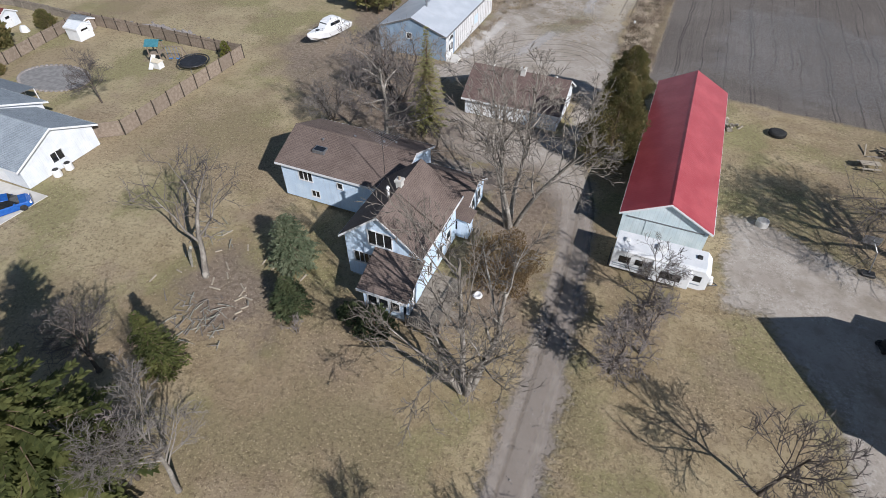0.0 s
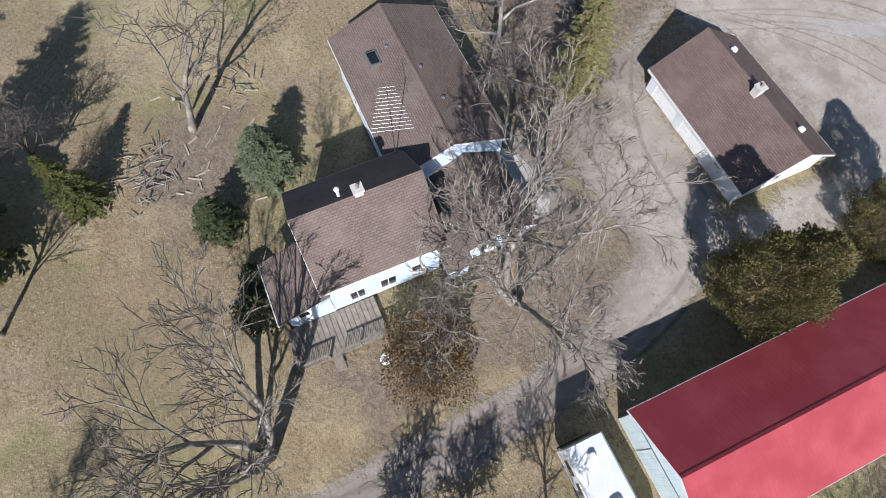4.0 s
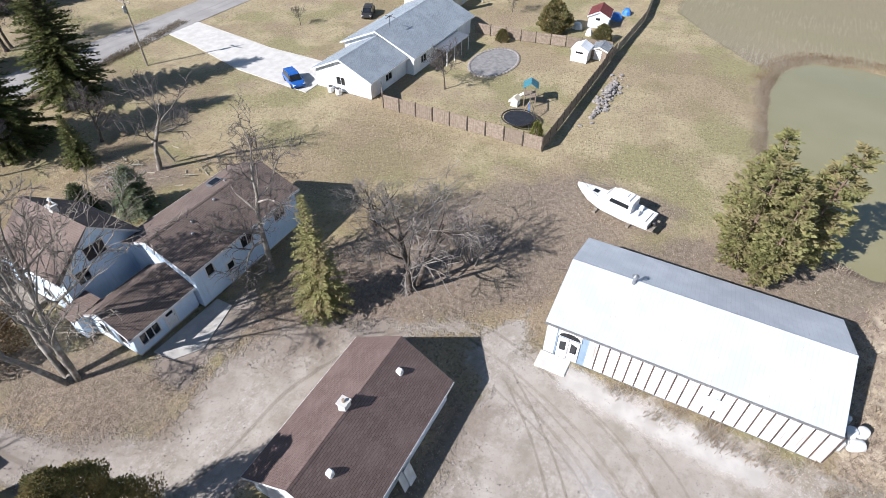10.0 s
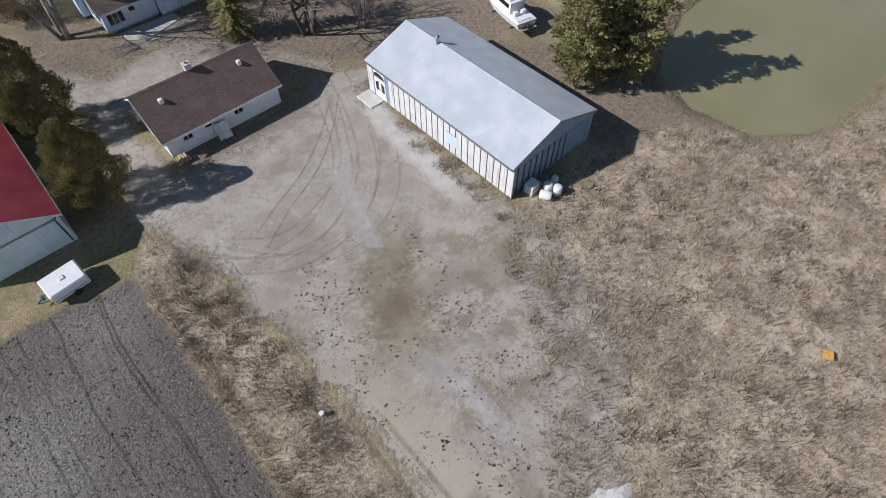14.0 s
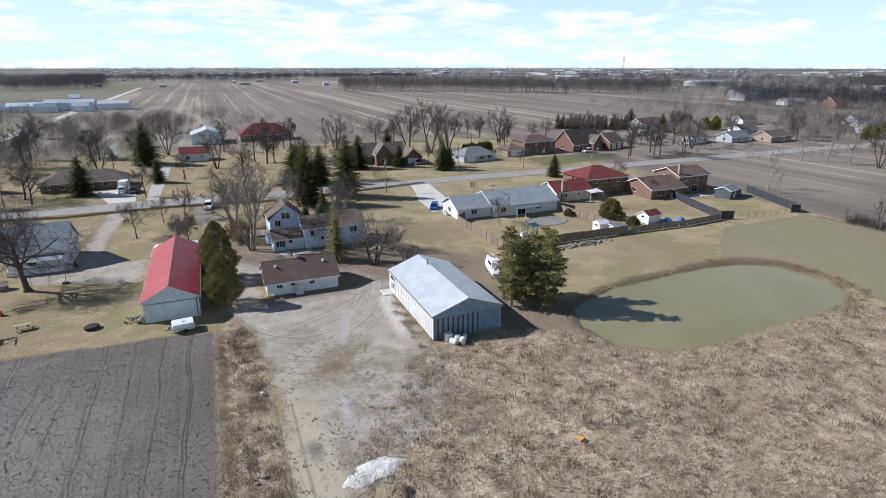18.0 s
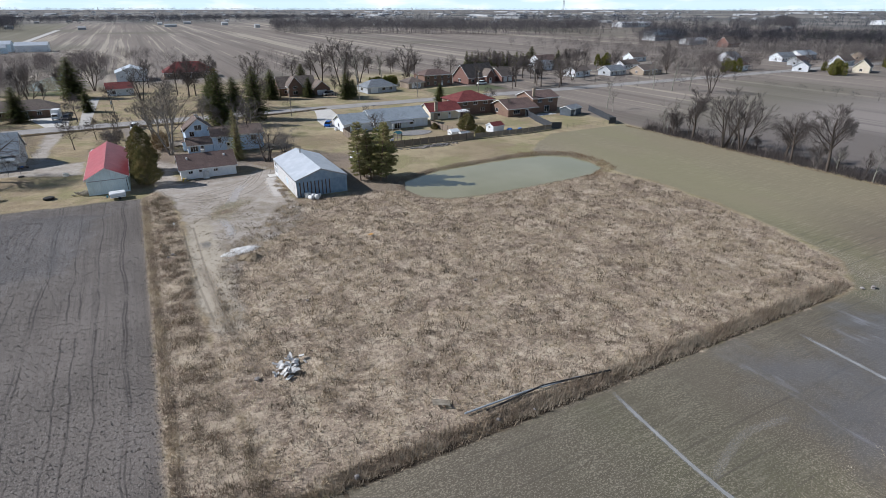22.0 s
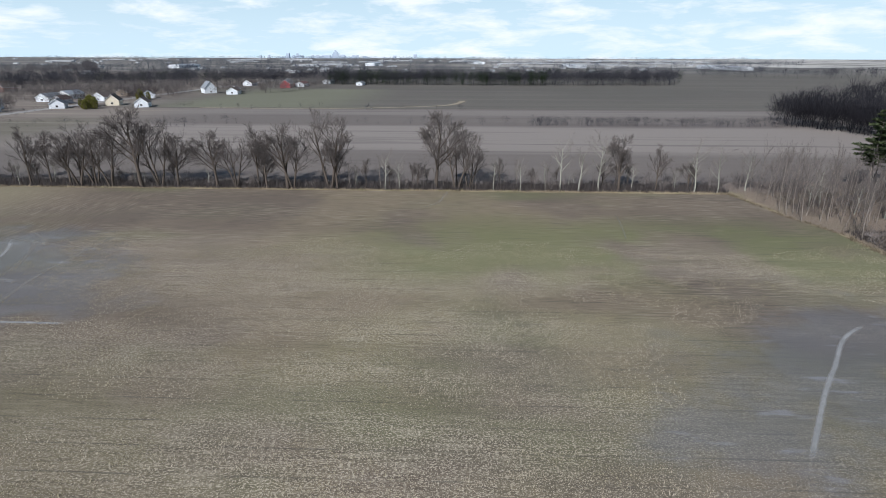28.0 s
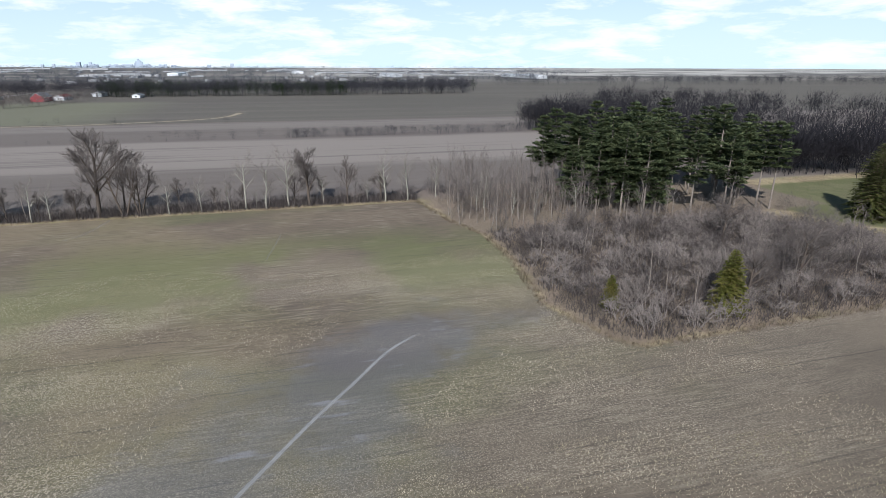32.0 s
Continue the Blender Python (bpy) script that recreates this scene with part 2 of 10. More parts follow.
siding_mat("shed_blue", (0.065, 0.082, 0.10), (0.10, 0.12, 0.145), 0.2, True)
siding_mat("barn_blue_steel", (0.20, 0.28, 0.37), (0.29, 0.38, 0.47), 0.25, True)
rib_metal("red_steel", (0.33, 0.045, 0.055), (0.42, 0.075, 0.085), 0.3, rough=0.4, axis="Y")
rib_metal("white_steel", (0.43, 0.465, 0.505), (0.53, 0.56, 0.60), 0.3, rust=((0.36, 0.25, 0.17), 0.5), rough=0.4, axis="Y")
rib_metal("galvanised", (0.52, 0.57, 0.61), (0.66, 0.70, 0.73), 0.2, rough=0.38, metal=0.35, axis="Y")
weathered("panel_white", (0.60, 0.60, 0.60), (0.70, 0.70, 0.70), 1.2, 0.5, streak=((0.26, 0.15, 0.09), 0.75))
weathered("rust_strip", (0.055, 0.042, 0.036), (0.15, 0.098, 0.075), 2.5, 0.9, fine=40)
weathered("white_paint", (0.72, 0.73, 0.73), (0.82, 0.82, 0.82), 2.0, 0.5)
weathered("trim_white", (0.70, 0.71, 0.71), (0.8, 0.8, 0.8), 4.0, 0.5)
weathered("fiberglass", (0.78, 0.79, 0.80), (0.86, 0.86, 0.86), 1.0, 0.25, bump=0.02, streak=((0.45, 0.42, 0.38), 0.2), spec=0.5)
weathered("rv_skin", (0.72, 0.74, 0.75), (0.83, 0.83, 0.83), 0.8, 0.35, bump=0.03, streak=((0.4, 0.38, 0.34), 0.25))
weathered("rv_stripe", (0.30, 0.34, 0.38), (0.42, 0.45, 0.48), 2.0, 0.4)
weathered("dark_metal", (0.035, 0.035, 0.037), (0.08, 0.078, 0.075), 5.0, 0.5, 0.4)
weathered("grey_metal", (0.28, 0.29, 0.30), (0.4, 0.41, 0.42), 5.0, 0.4, 0.7)
weathered("rubber", (0.018, 0.018, 0.019), (0.045, 0.043, 0.04), 8.0, 0.85)
weathered("concrete", (0.40, 0.38, 0.35), (0.52, 0.5, 0.46), 1.1, 0.9, fine=30, streak=None)
weathered("grey_gravel", (0.20, 0.195, 0.19), (0.30, 0.29, 0.28), 1.6, 0.95, fine=12, bump=0.5)
weathered("concrete_pale", (0.52, 0.50, 0.46), (0.64, 0.62, 0.58), 0.8, 0.9, fine=30)
weathered("brick_red", (0.17, 0.090, 0.073), (0.25, 0.145, 0.12), 2.0, 0.9, fine=14)
weathered("brick_brown", (0.16, 0.10, 0.075), (0.24, 0.155, 0.115), 2.0, 0.9, fine=14)
weathered("brick_tan", (0.29, 0.23, 0.175), (0.38, 0.31, 0.24), 2.0, 0.9, fine=14)
weathered("old_wood", (0.22, 0.19, 0.155), (0.34, 0.295, 0.24), 3.0, 0.9, fine=30, vary=0.5)
weathered("fence_wood", (0.22, 0.172, 0.132), (0.34, 0.275, 0.215), 3.0, 0.9, fine=30, vary=0.5)
# posts coloured dark to stand for the shaded slits between fence panels
weathered("post_gap_shade", (0.05, 0.04, 0.032), (0.09, 0.07, 0.055), 3.0, 0.9)
weathered("fence_dark", (0.035, 0.04, 0.05), (0.07, 0.075, 0.085), 3.0, 0.6, vary=0.3)
weathered("pallet_wood", (0.36, 0.31, 0.24), (0.48, 0.42, 0.33), 3.0, 0.9, vary=0.4)
weathered("blue_paint", (0.015, 0.09, 0.36), (0.02, 0.13, 0.45), 4.0, 0.2, fine=3, bump=0.0, spec=0.6)
weathered("blue_tarp", (0.03, 0.15, 0.5), (0.06, 0.25, 0.62), 3.0, 0.5)
weathered("teal_cloth", (0.04, 0.17, 0.21), (0.07, 0.23, 0.27), 3.0, 0.6)
weathered("yellow_plastic", (0.55, 0.38, 0.04), (0.65, 0.48, 0.08), 4.0, 0.5)
weathered("orange_wood", (0.62, 0.30, 0.06), (0.72, 0.40, 0.10), 4.0, 0.8)
weathered("red_plastic", (0.5, 0.05, 0.03), (0.6, 0.09, 0.05), 4.0, 0.5)
weathered("black_mat", (0.014, 0.016, 0.022), (0.03, 0.034, 0.042), 2.0, 0.7)
weathered("rock", (0.22, 0.20, 0.19), (0.38, 0.35, 0.33), 2.0, 0.9, fine=18, vary=0.5)
weathered("lime_pile", (0.55, 0.54, 0.52), (0.74, 0.73, 0.71), 2.0, 0.95, fine=9, bump=0.8)
weathered("soil_pile", (0.20, 0.155, 0.10), (0.30, 0.24, 0.165), 1.6, 0.95, fine=10, bump=0.6)
weathered("soil_clod", (0.13, 0.11, 0.098), (0.22, 0.195, 0.175), 1.6, 0.95, fine=10, bump=0.6)
weathered("plaster_scrap", (0.6, 0.58, 0.55), (0.78, 0.77, 0.75), 2.0, 0.8, vary=0.6)
weathered("interior_dark", (0.05, 0.048, 0.045), (0.08, 0.075, 0.07), 2.0, 0.9)
weathered("light_plastic", (0.7, 0.7, 0.68), (0.8, 0.8, 0.78), 3.0, 0.45)
weathered("chrome", (0.5, 0.5, 0.5), (0.6, 0.6, 0.6), 3.0, 0.2, 0.9)
weathered("lens_red", (0.35, 0.02, 0.02), (0.4, 0.03, 0.03), 3.0, 0.3)
weathered("sheet_blue", (0.17, 0.25, 0.34), (0.26, 0.35, 0.44), 1.0, 0.5)
weathered("pale_blue", (0.50, 0.62, 0.71), (0.62, 0.72, 0.79), 0.3, 0.5)
weathered("town_wall", (0.30, 0.31, 0.32), (0.48, 0.49, 0.50), 0.01, 0.8)
weathered("dark_glass", (0.012, 0.014, 0.017), (0.02, 0.023, 0.027), 2.0, 0.08, bump=0.0, spec=0.7)
glass_mat()
leaf_mat("spruce_green", (0.056, 0.070, 0.025), (0.122, 0.138, 0.046), (0.172, 0.178, 0.062))
leaf_mat("spruce_blue", (0.088, 0.112, 0.066), (0.168, 0.2, 0.12), (0.205, 0.23, 0.145))
leaf_mat("pine_green", (0.044, 0.062, 0.032), (0.09, 0.116, 0.058), (0.105, 0.124, 0.06))
leaf_mat("pine_needle", (0.066, 0.09, 0.046), (0.135, 0.168, 0.085), (0.15, 0.175, 0.085))
leaf_mat("juniper", (0.20, 0.205, 0.082), (0.35, 0.335, 0.145), (0.30, 0.255, 0.13))
leaf_mat("rust_weed", (0.19, 0.125, 0.092), (0.32, 0.235, 0.175), (0.25, 0.18, 0.13), 0.3)
leaf_mat("dark_weed", (0.13, 0.105, 0.072), (0.23, 0.185, 0.135), (0.17, 0.14, 0.095), 0.3)
leaf_mat("cedar_olive", (0.115, 0.112, 0.046), (0.185, 0.168, 0.068), (0.25, 0.198, 0.088))
leaf_mat("cedar_yellow", (0.130, 0.145, 0.035), (0.205, 0.205, 0.055), (0.245, 0.22, 0.065))
leaf_mat("dead_leaf", (0.125, 0.080, 0.040), (0.210, 0.145, 0.075), (0.185, 0.135, 0.075))
leaf_mat("dry_grass", (0.38, 0.31, 0.22), (0.58, 0.488, 0.352), (0.26, 0.205, 0.158), 0.22)
leaf_mat("stubble", (0.40, 0.345, 0.25), (0.66, 0.59, 0.46), (0.36, 0.32, 0.2), 0.1)
leaf_mat("dry_weed", (0.25, 0.195, 0.148), (0.41, 0.335, 0.248), (0.42, 0.36, 0.28), 0.2)
leaf_mat("reed", (0.26, 0.185, 0.115), (0.36, 0.27, 0.175), (0.24, 0.16, 0.10))
leaf_mat("yard_twig", (0.12, 0.105, 0.10), (0.22, 0.195, 0.185), (0.15, 0.13, 0.125))
leaf_mat("grey_brush", (0.084, 0.072, 0.068), (0.172, 0.15, 0.142), (0.105, 0.09, 0.085))
leaf_mat("brown_wood", (0.085, 0.07, 0.066), (0.165, 0.14, 0.132), (0.11, 0.092, 0.088))
# far twigs again, darkened to hold a cloud's shade in the colour
leaf_mat("far_clouded", (0.024, 0.023, 0.028), (0.05, 0.048, 0.055), (0.032, 0.03, 0.036))
leaf_mat("far_twig", (0.085, 0.08, 0.085), (0.165, 0.153, 0.155), (0.115, 0.105, 0.11))
leaf_mat("far_mid", (0.042, 0.042, 0.05), (0.088, 0.086, 0.098), (0.055, 0.054, 0.064))
# twigs of the horizon belts, with distance haze put into their blue colour
leaf_mat("far_haze", (0.055, 0.064, 0.085), (0.10, 0.112, 0.14), (0.07, 0.08, 0.105))
leaf_mat("far_green", (0.016, 0.03, 0.014), (0.035, 0.055, 0.022), (0.03, 0.045, 0.02))
bark_mat("bark_grey", (0.17, 0.15, 0.128), (0.29, 0.262, 0.225), (0.40, 0.37, 0.325))
bark_mat("bark_dark", (0.075, 0.06, 0.05), (0.14, 0.115, 0.095))
bark_mat("bark_pale", (0.22, 0.225, 0.19), (0.40, 0.365, 0.31))
bark_mat("twig_grey", (0.165, 0.146, 0.13), (0.28, 0.252, 0.226))
bark_mat("twig_pale", (0.16, 0.138, 0.116), (0.285, 0.25, 0.213))
bark_mat("twig_dark", (0.10, 0.086, 0.08), (0.175, 0.152, 0.14))
bark_mat("twig_mauve", (0.175, 0.15, 0.138), (0.30, 0.265, 0.245))
bark_mat("bark_stem", (0.17, 0.145, 0.125), (0.29, 0.255, 0.225))
bark_mat("bark_pine", (0.15, 0.10, 0.07), (0.27, 0.21, 0.16))

# ---- geometry helpers ----
class Geo:
    """Vertices and faces gathered for one mesh."""

    def __init__(self):
        self.v, self.f = [], []

    def add(self, verts, faces):
        k = len(self.v)
        self.v += [tuple(p) for p in verts]
        self.f += [tuple(i + k for i in f) for f in faces]
        return self

    def box(self, x0, x1, y0, y1, z0, z1):
        p = [(x, y, z) for z in (z0, z1) for y in (y0, y1) for x in (x0, x1)]
        return self.add(p, [(0, 2, 3, 1), (4, 5, 7, 6), (0, 1, 5, 4), (2, 6, 7, 3), (0, 4, 6, 2), (1, 3, 7, 5)])

    def bevel_box(self, x0, x1, y0, y1, z0, z1, b):
        """A box whose upright and upper edges are cut off by b."""
        def ring(i, z):
            return [(x0 + i, y0 + i + b, z), (x0 + i + b, y0 + i, z), (x1 - i - b, y0 + i, z), (x1 - i, y0 + i + b, z),
                    (x1 - i, y1 - i - b, z), (x1 - i - b, y1 - i, z), (x0 + i + b, y1 - i, z), (x0 + i, y1 - i - b, z)]
        return self.rings([ring(0, z0), ring(0, z1 - b), ring(b, z1)])

    def rings(self, rings, cap=True):
        n, k = len(rings[0]), len(self.v)
        for r in rings:
            self.v += [tuple(p) for p in r]
        for j in range(len(rings) - 1):
            for i in range(n):
                a, b = k + j * n + i, k + j * n + (i + 1) % n
                self.f.append((a, b, b + n, a + n))
        if cap:
            self.f.append(tuple(k + i for i in reversed(range(n))))
            self.f.append(tuple(k + (len(rings) - 1) * n + i for i in range(n)))
        return self

    def cyl(self, x, y, z0, z1, r0, r1=None, n=12):
        r1 = r0 if r1 is None else r1
        cs = [(math.cos(2 * math.pi * i / n), math.sin(2 * math.pi * i / n)) for i in range(n)]
        return self.rings([[(x + r0 * c, y + r0 * s, z0) for c, s in cs], [(x + r1 * c, y + r1 * s, z1) for c, s in cs]])

    def lathe(self, x, y, profile, n=16):
        cs = [(math.cos(2 * math.pi * i / n), math.sin(2 * math.pi * i / n)) for i in range(n)]
        return self.rings([[(x + r * c, y + r * s, z) for c, s in cs] for r, z in profile])

    def tube(self, pts, radii, n=5, cap=True):
        """A tube along a line of points."""
        rings = []
        for i, p in enumerate(pts):
            a, b = Vector(pts[max(i - 1, 0)]), Vector(pts[min(i + 1, len(pts) - 1)])
            d = (b - a).normalized() if (b - a).length > 1e-9 else Vector((0, 0, 1))
            u = d.cross(Vector((0.31, 0.17, 0.93)))
            u = u.normalized() if u.length > 1e-3 else Vector((1, 0, 0))
            w = d.cross(u)
            r = radii[i]
            rings.append([tuple(Vector(p) + u * (r * math.cos(2 * math.pi * k / n)) + w * (r * math.sin(2 * math.pi * k / n))) for k in range(n)])
        return self.rings(rings, cap)

    def spike(self, a, b, r):
        """A thin three-sided cone from a to b."""
        d = (b - a).normalized()
        u = d.cross(Vector((0.31, 0.17, 0.93))).normalized() * r
        w = d.cross(u)
        k = len(self.v)
        self.v += [tuple(a + u), tuple(a - u * 0.5 + w * 0.87), tuple(a - u * 0.5 - w * 0.87), tuple(b)]
        self.f += [(k, k + 1, k + 3), (k + 1, k + 2, k + 3), (k + 2, k, k + 3)]
        return self

    def poly(self, pts, z0, z1):
        """An upright prism over an outline given anticlockwise."""
        return self.rings([[(x, y, z0) for x, y in pts], [(x, y, z1) for x, y in pts]])

    def slab(self, quad, t):
        """Four corners with thickness t below."""
        a, b, c, d = [Vector(p) for p in quad]
        n = (b - a).cross(d - a).normalized() * t
        return self.rings([[p - n for p in (a, b, c, d)], [a, b, c, d]])

    def spin(self, m):
        self.v = [tuple(m @ Vector(p)) for p in self.v]
        return self

    def mesh(self, name, mat, smooth=False):
        me = bpy.data.meshes.new(name)
        me.from_pydata(self.v, [], self.f)
        if mat is not None:
            me.materials.append(MATS[mat])
        if smooth:
            me.shade_smooth()
        return me


def part(name, geo, mat, parent, label="", smooth=False):
    """One mesh object under a thing or a part."""
    ob = new(name, geo.mesh(name, mat, smooth) if isinstance(geo, Geo) else geo)
    ob.parent = parent
    return tagged(ob, label)


def thing(name, label, category, x=0.0, y=0.0, z=0.0, turn=0.0, group="", kind=""):
    """An Empty at a thing's base, which parents its parts."""
    ob = new(name)
    ob.empty_display_size = 0.3
    ob.location, ob.rotation_euler = (x, y, z), (0, 0, radians(turn))
    return tagged(ob, label, category, group, kind)


def structure(name, geo, mat, label, smooth=False):
    ob = new(name, geo.mesh(name, mat, smooth) if isinstance(geo, Geo) else geo)
    return tagged(ob, label, name.split("_")[0], kind="structure")


def at(x, y, z=0.0, turn=0.0, s=1.0, sz=None):
    return pose(x, y, z, 0, 0, turn) @ Matrix.Diagonal((s, s, sz or s, 1))


def roof_uv(me):
    """Metres along and up each face as its UV."""
    uv = me.uv_layers.new(name="UVMap")
    for pl in me.polygons:
        n = pl.normal
        a = Vector((0, 0, 1)).cross(n)
        a = a.normalized() if a.length > 0.05 else Vector((1, 0, 0))
        b = n.cross(a)
        for li in pl.loop_indices:
            p = me.vertices[me.loops[li].vertex_index].co
            uv.data[li].uv = (p.dot(a), p.dot(b))
    return me


def wall_panel(length, z0, z1, t, holes, start=0.0, peak=None):
    """An upright wall along +x from start to length - start, thickness t towards +y, in one piece, with rectangular openings
    that go through and, with peak, a gable on top."""
    g = Geo()
    us = sorted({start, length - start, *[h[0] for h in holes], *[h[1] for h in holes]})
    zs = sorted({z0, z1, *[h[2] for h in holes], *[h[3] for h in holes]})
    nu, nz = len(us), len(zs)
    g.v = [(u, y, z) for y in (0.0, t) for z in zs for u in us]

    def vid(i, j, back):
        return back * nu * nz + j * nu + i

    def solid(i, j):
        if not (0 <= i < nu - 1 and 0 <= j < nz - 1):
            return peak is not None and j == nz - 1 and 0 <= i < nu - 1
        mu, mz = (us[i] + us[i + 1]) / 2, (zs[j] + zs[j + 1]) / 2
        return not any(h[0] < mu < h[1] and h[2] < mz < h[3] for h in holes)
    for i in range(nu - 1):
        for j in range(nz - 1):
            if not solid(i, j):
                continue
            f = [vid(i, j, 0), vid(i + 1, j, 0), vid(i + 1, j + 1, 0), vid(i, j + 1, 0)]
            k = [q + nu * nz for q in f]
            g.f += [tuple(f), tuple(reversed(k))]
            for (di, dj), (p, q) in (((0, -1), (0, 1)), ((1, 0), (1, 2)), ((0, 1), (2, 3)), ((-1, 0), (3, 0))):
                if not solid(i + di, j + dj):
                    g.f.append((f[q], f[p], k[p], k[q]))
    if peak is not None:
        a, b = len(g.v), len(g.v) + 1
        g.v += [(length / 2, 0.0, peak), (length / 2, t, peak)]
        top = [vid(i, nz - 1, 0) for i in range(nu)]
        bk = [vid(i, nz - 1, 1) for i in range(nu)]
        g.f += [tuple(top + [a]), tuple([b] + bk[::-1]), (top[-1], bk[-1], b, a), (top[0], a, b, bk[0])]
    return g


def window_part(parent, m, u0, u1, z0, z1, bars=1, mat="trim_white", t=0.16):
    """A window in its opening: frame with sill and mullions, and panes of glass."""
    w, f = u1 - u0, 0.07
    g = Geo()
    hoop = lambda e, y: [(u0 - e, y, z0 - e), (u1 + e, y, z0 - e), (u1 + e, y, z1 + e), (u0 - e, y, z1 + e)]
    rows = [hoop(f, -0.04), hoop(0, -0.04), hoop(0, 0.05), hoop(f, 0.05)]
    g.add([p for row in rows for p in row], [(k * 4 + i, k * 4 + (i + 1) % 4, (k + 1) % 4 * 4 + (i + 1) % 4, (k + 1) % 4 * 4 + i) for k in range(4) for i in range(4)])
    win = part("window", g.spin(m), mat, parent)
    part("sill", Geo().box(u0 - f, u1 + f, -0.085, -0.042, z0 - f, z0 - 0.01).spin(m), mat, win)
    for i in range(1, bars + 1):
        x = u0 + w * i / (bars + 1)
        part("mullion", Geo().box(x - 0.03, x + 0.03, 0.0, 0.06, z0, z1).spin(m), mat, win)
    for i in range(bars + 1):
        a, b = u0 + w * i / (bars + 1) + 0.03, u0 + w * (i + 1) / (bars + 1) - 0.03
        part("pane", Geo().box(a, b, 0.03, 0.04, z0, z1).spin(m), "dark_glass", win)
    return win


def door_part(parent, m, u0, u1, z0, z1, mat="trim_white", lite=True):
    g = Geo().box(u0, u1, 0.02, 0.07, z0, z1)
    g.box(u0 - 0.08, u0, -0.03, 0.06, z0, z1 + 0.08).box(u1, u1 + 0.08, -0.03, 0.06, z0, z1 + 0.08).box(u0, u1, -0.03, 0.06, z1, z1 + 0.08)
    for k in range(2):
        za = z0 + 0.15 + k * 0.5
        g.box(u0 + 0.12, u1 - 0.12, 0.0, 0.02, za, za + 0.38)
    door = part("door", g.spin(m), mat, parent)
    if lite:
        part("pane", Geo().box(u0 + 0.15, u1 - 0.15, 0.0, 0.018, z0 + 1.25, z1 - 0.15).spin(m), "dark_glass", door)
    part("handle", Geo().box(u1 - 0.14, u1 - 0.08, -0.06, 0.02, z0 + 0.95, z0 + 1.05).spin(m), "grey_metal", door)
    return door


def building(ob, w, d, eave, ridge, walls, roof, openings=(), over=0.35, axis="x", base=0.0, hip=False, trim="trim_white", roofname="roof_slope", off=(0.0, 0.0)):
    """Walls w by d round the middle of ob, with a gabled or hipped roof whose ridge runs along x or y.
    openings: side (S, N, W, E), start, end, sill, head and kind."""
    t, hw, hd = 0.16, w / 2, d / 2
    sides = {"S": pose(-hw, -hd, 0), "E": pose(hw, -hd, 0, 0, 0, 90), "N": pose(hw, hd, 0, 0, 0, 180), "W": pose(-hw, hd, 0, 0, 0, -90)}
    mo = pose(off[0], off[1], 0)
    for s, m in sides.items():
        m = mo @ m
        ln = w if s in "SN" else d
        hs = [o[1:5] for o in openings if o[0] == s]
        gable = ((s in "EW") if axis == "x" else (s in "SN")) and not hip
        g = wall_panel(ln, base, eave, t, hs, t if s in "EW" else 0.0, ridge - 0.1 if gable else None)
        part("wall", g.spin(m), walls, ob)
        for o in openings:
            if o[0] != s:
                continue
            kind = o[5] if len(o) > 5 else "window"
            if kind == "window":
                window_part(ob, m, *o[1:5], bars=o[6] if len(o) > 6 else 1)
            elif kind == "door":
                door_part(ob, m, *o[1:5])
            elif kind == "garage":
                gg = Geo()
                rows = 4
                hh = (o[4] - o[3]) / rows
                for r in range(rows):
                    gg.box(o[1], o[2], 0.04, 0.09, o[3] + r * hh + 0.01, o[3] + (r + 1) * hh - 0.01)
                part("garage_door", gg.spin(m), "white_paint", ob)
    part("floor", Geo().box(-hw + t, hw - t, -hd + t, hd - t, base - 0.1, base + 0.05).spin(mo), "concrete", ob)
    run = hd if axis == "x" else hw
    slope = (ridge - eave) / run
    ex, lx = run + over, (hw if axis == "x" else hd) + over
    ze, zr = eave - slope * over + 0.12, ridge + 0.12
    quads = []
    if hip:
        hx = max(lx - ex, 0.0)
        if hx < 0.05:
            hx = 0.05
        quads = [[(-lx, -ex, ze), (lx, -ex, ze), (hx, 0, zr), (-hx, 0, zr)], [(lx, ex, ze), (-lx, ex, ze), (-hx, 0, zr), (hx, 0, zr)]]
        tris = [[(lx, -ex, ze), (lx, ex, ze), (hx, 0, zr)], [(-lx, ex, ze), (-lx, -ex, ze), (-hx, 0, zr)]]
    else:
        quads = [[(-lx, -ex, ze), (lx, -ex, ze), (lx, 0, zr), (-lx, 0, zr)], [(lx, ex, ze), (-lx, ex, ze), (-lx, 0, zr), (lx, 0, zr)]]
        tris = []
    m = mo if axis == "x" else mo @ pose(0, 0, 0, 0, 0, 90)
    for q in quads:
        part(roofname, roof_uv(Geo().slab(q, 0.1).spin(m).mesh(roofname, roof)), None, ob)
    for q in tris:
        a, b, c = [Vector(p) for p in q]
        n = (b - a).cross(c - a).normalized() * 0.1
        part(roofname, roof_uv(Geo().rings([[a - n, b - n, c - n], [a, b, c]]).spin(m).mesh(roofname, roof)), None, ob)
    if not hip:
        part("ridge_cap", roof_uv(Geo().rings([[(-lx, -0.16, zr - 0.16 * slope + 0.02), (-lx, 0, zr - 0.03), (-lx, 0.16, zr - 0.16 * slope + 0.02), (-lx, 0, zr + 0.03)],
                                               [(lx, -0.16, zr - 0.16 * slope + 0.02), (lx, 0, zr - 0.03), (lx, 0.16, zr - 0.16 * slope + 0.02), (lx, 0, zr + 0.03)]]).spin(m).mesh("ridge_cap", roof)), None, ob)
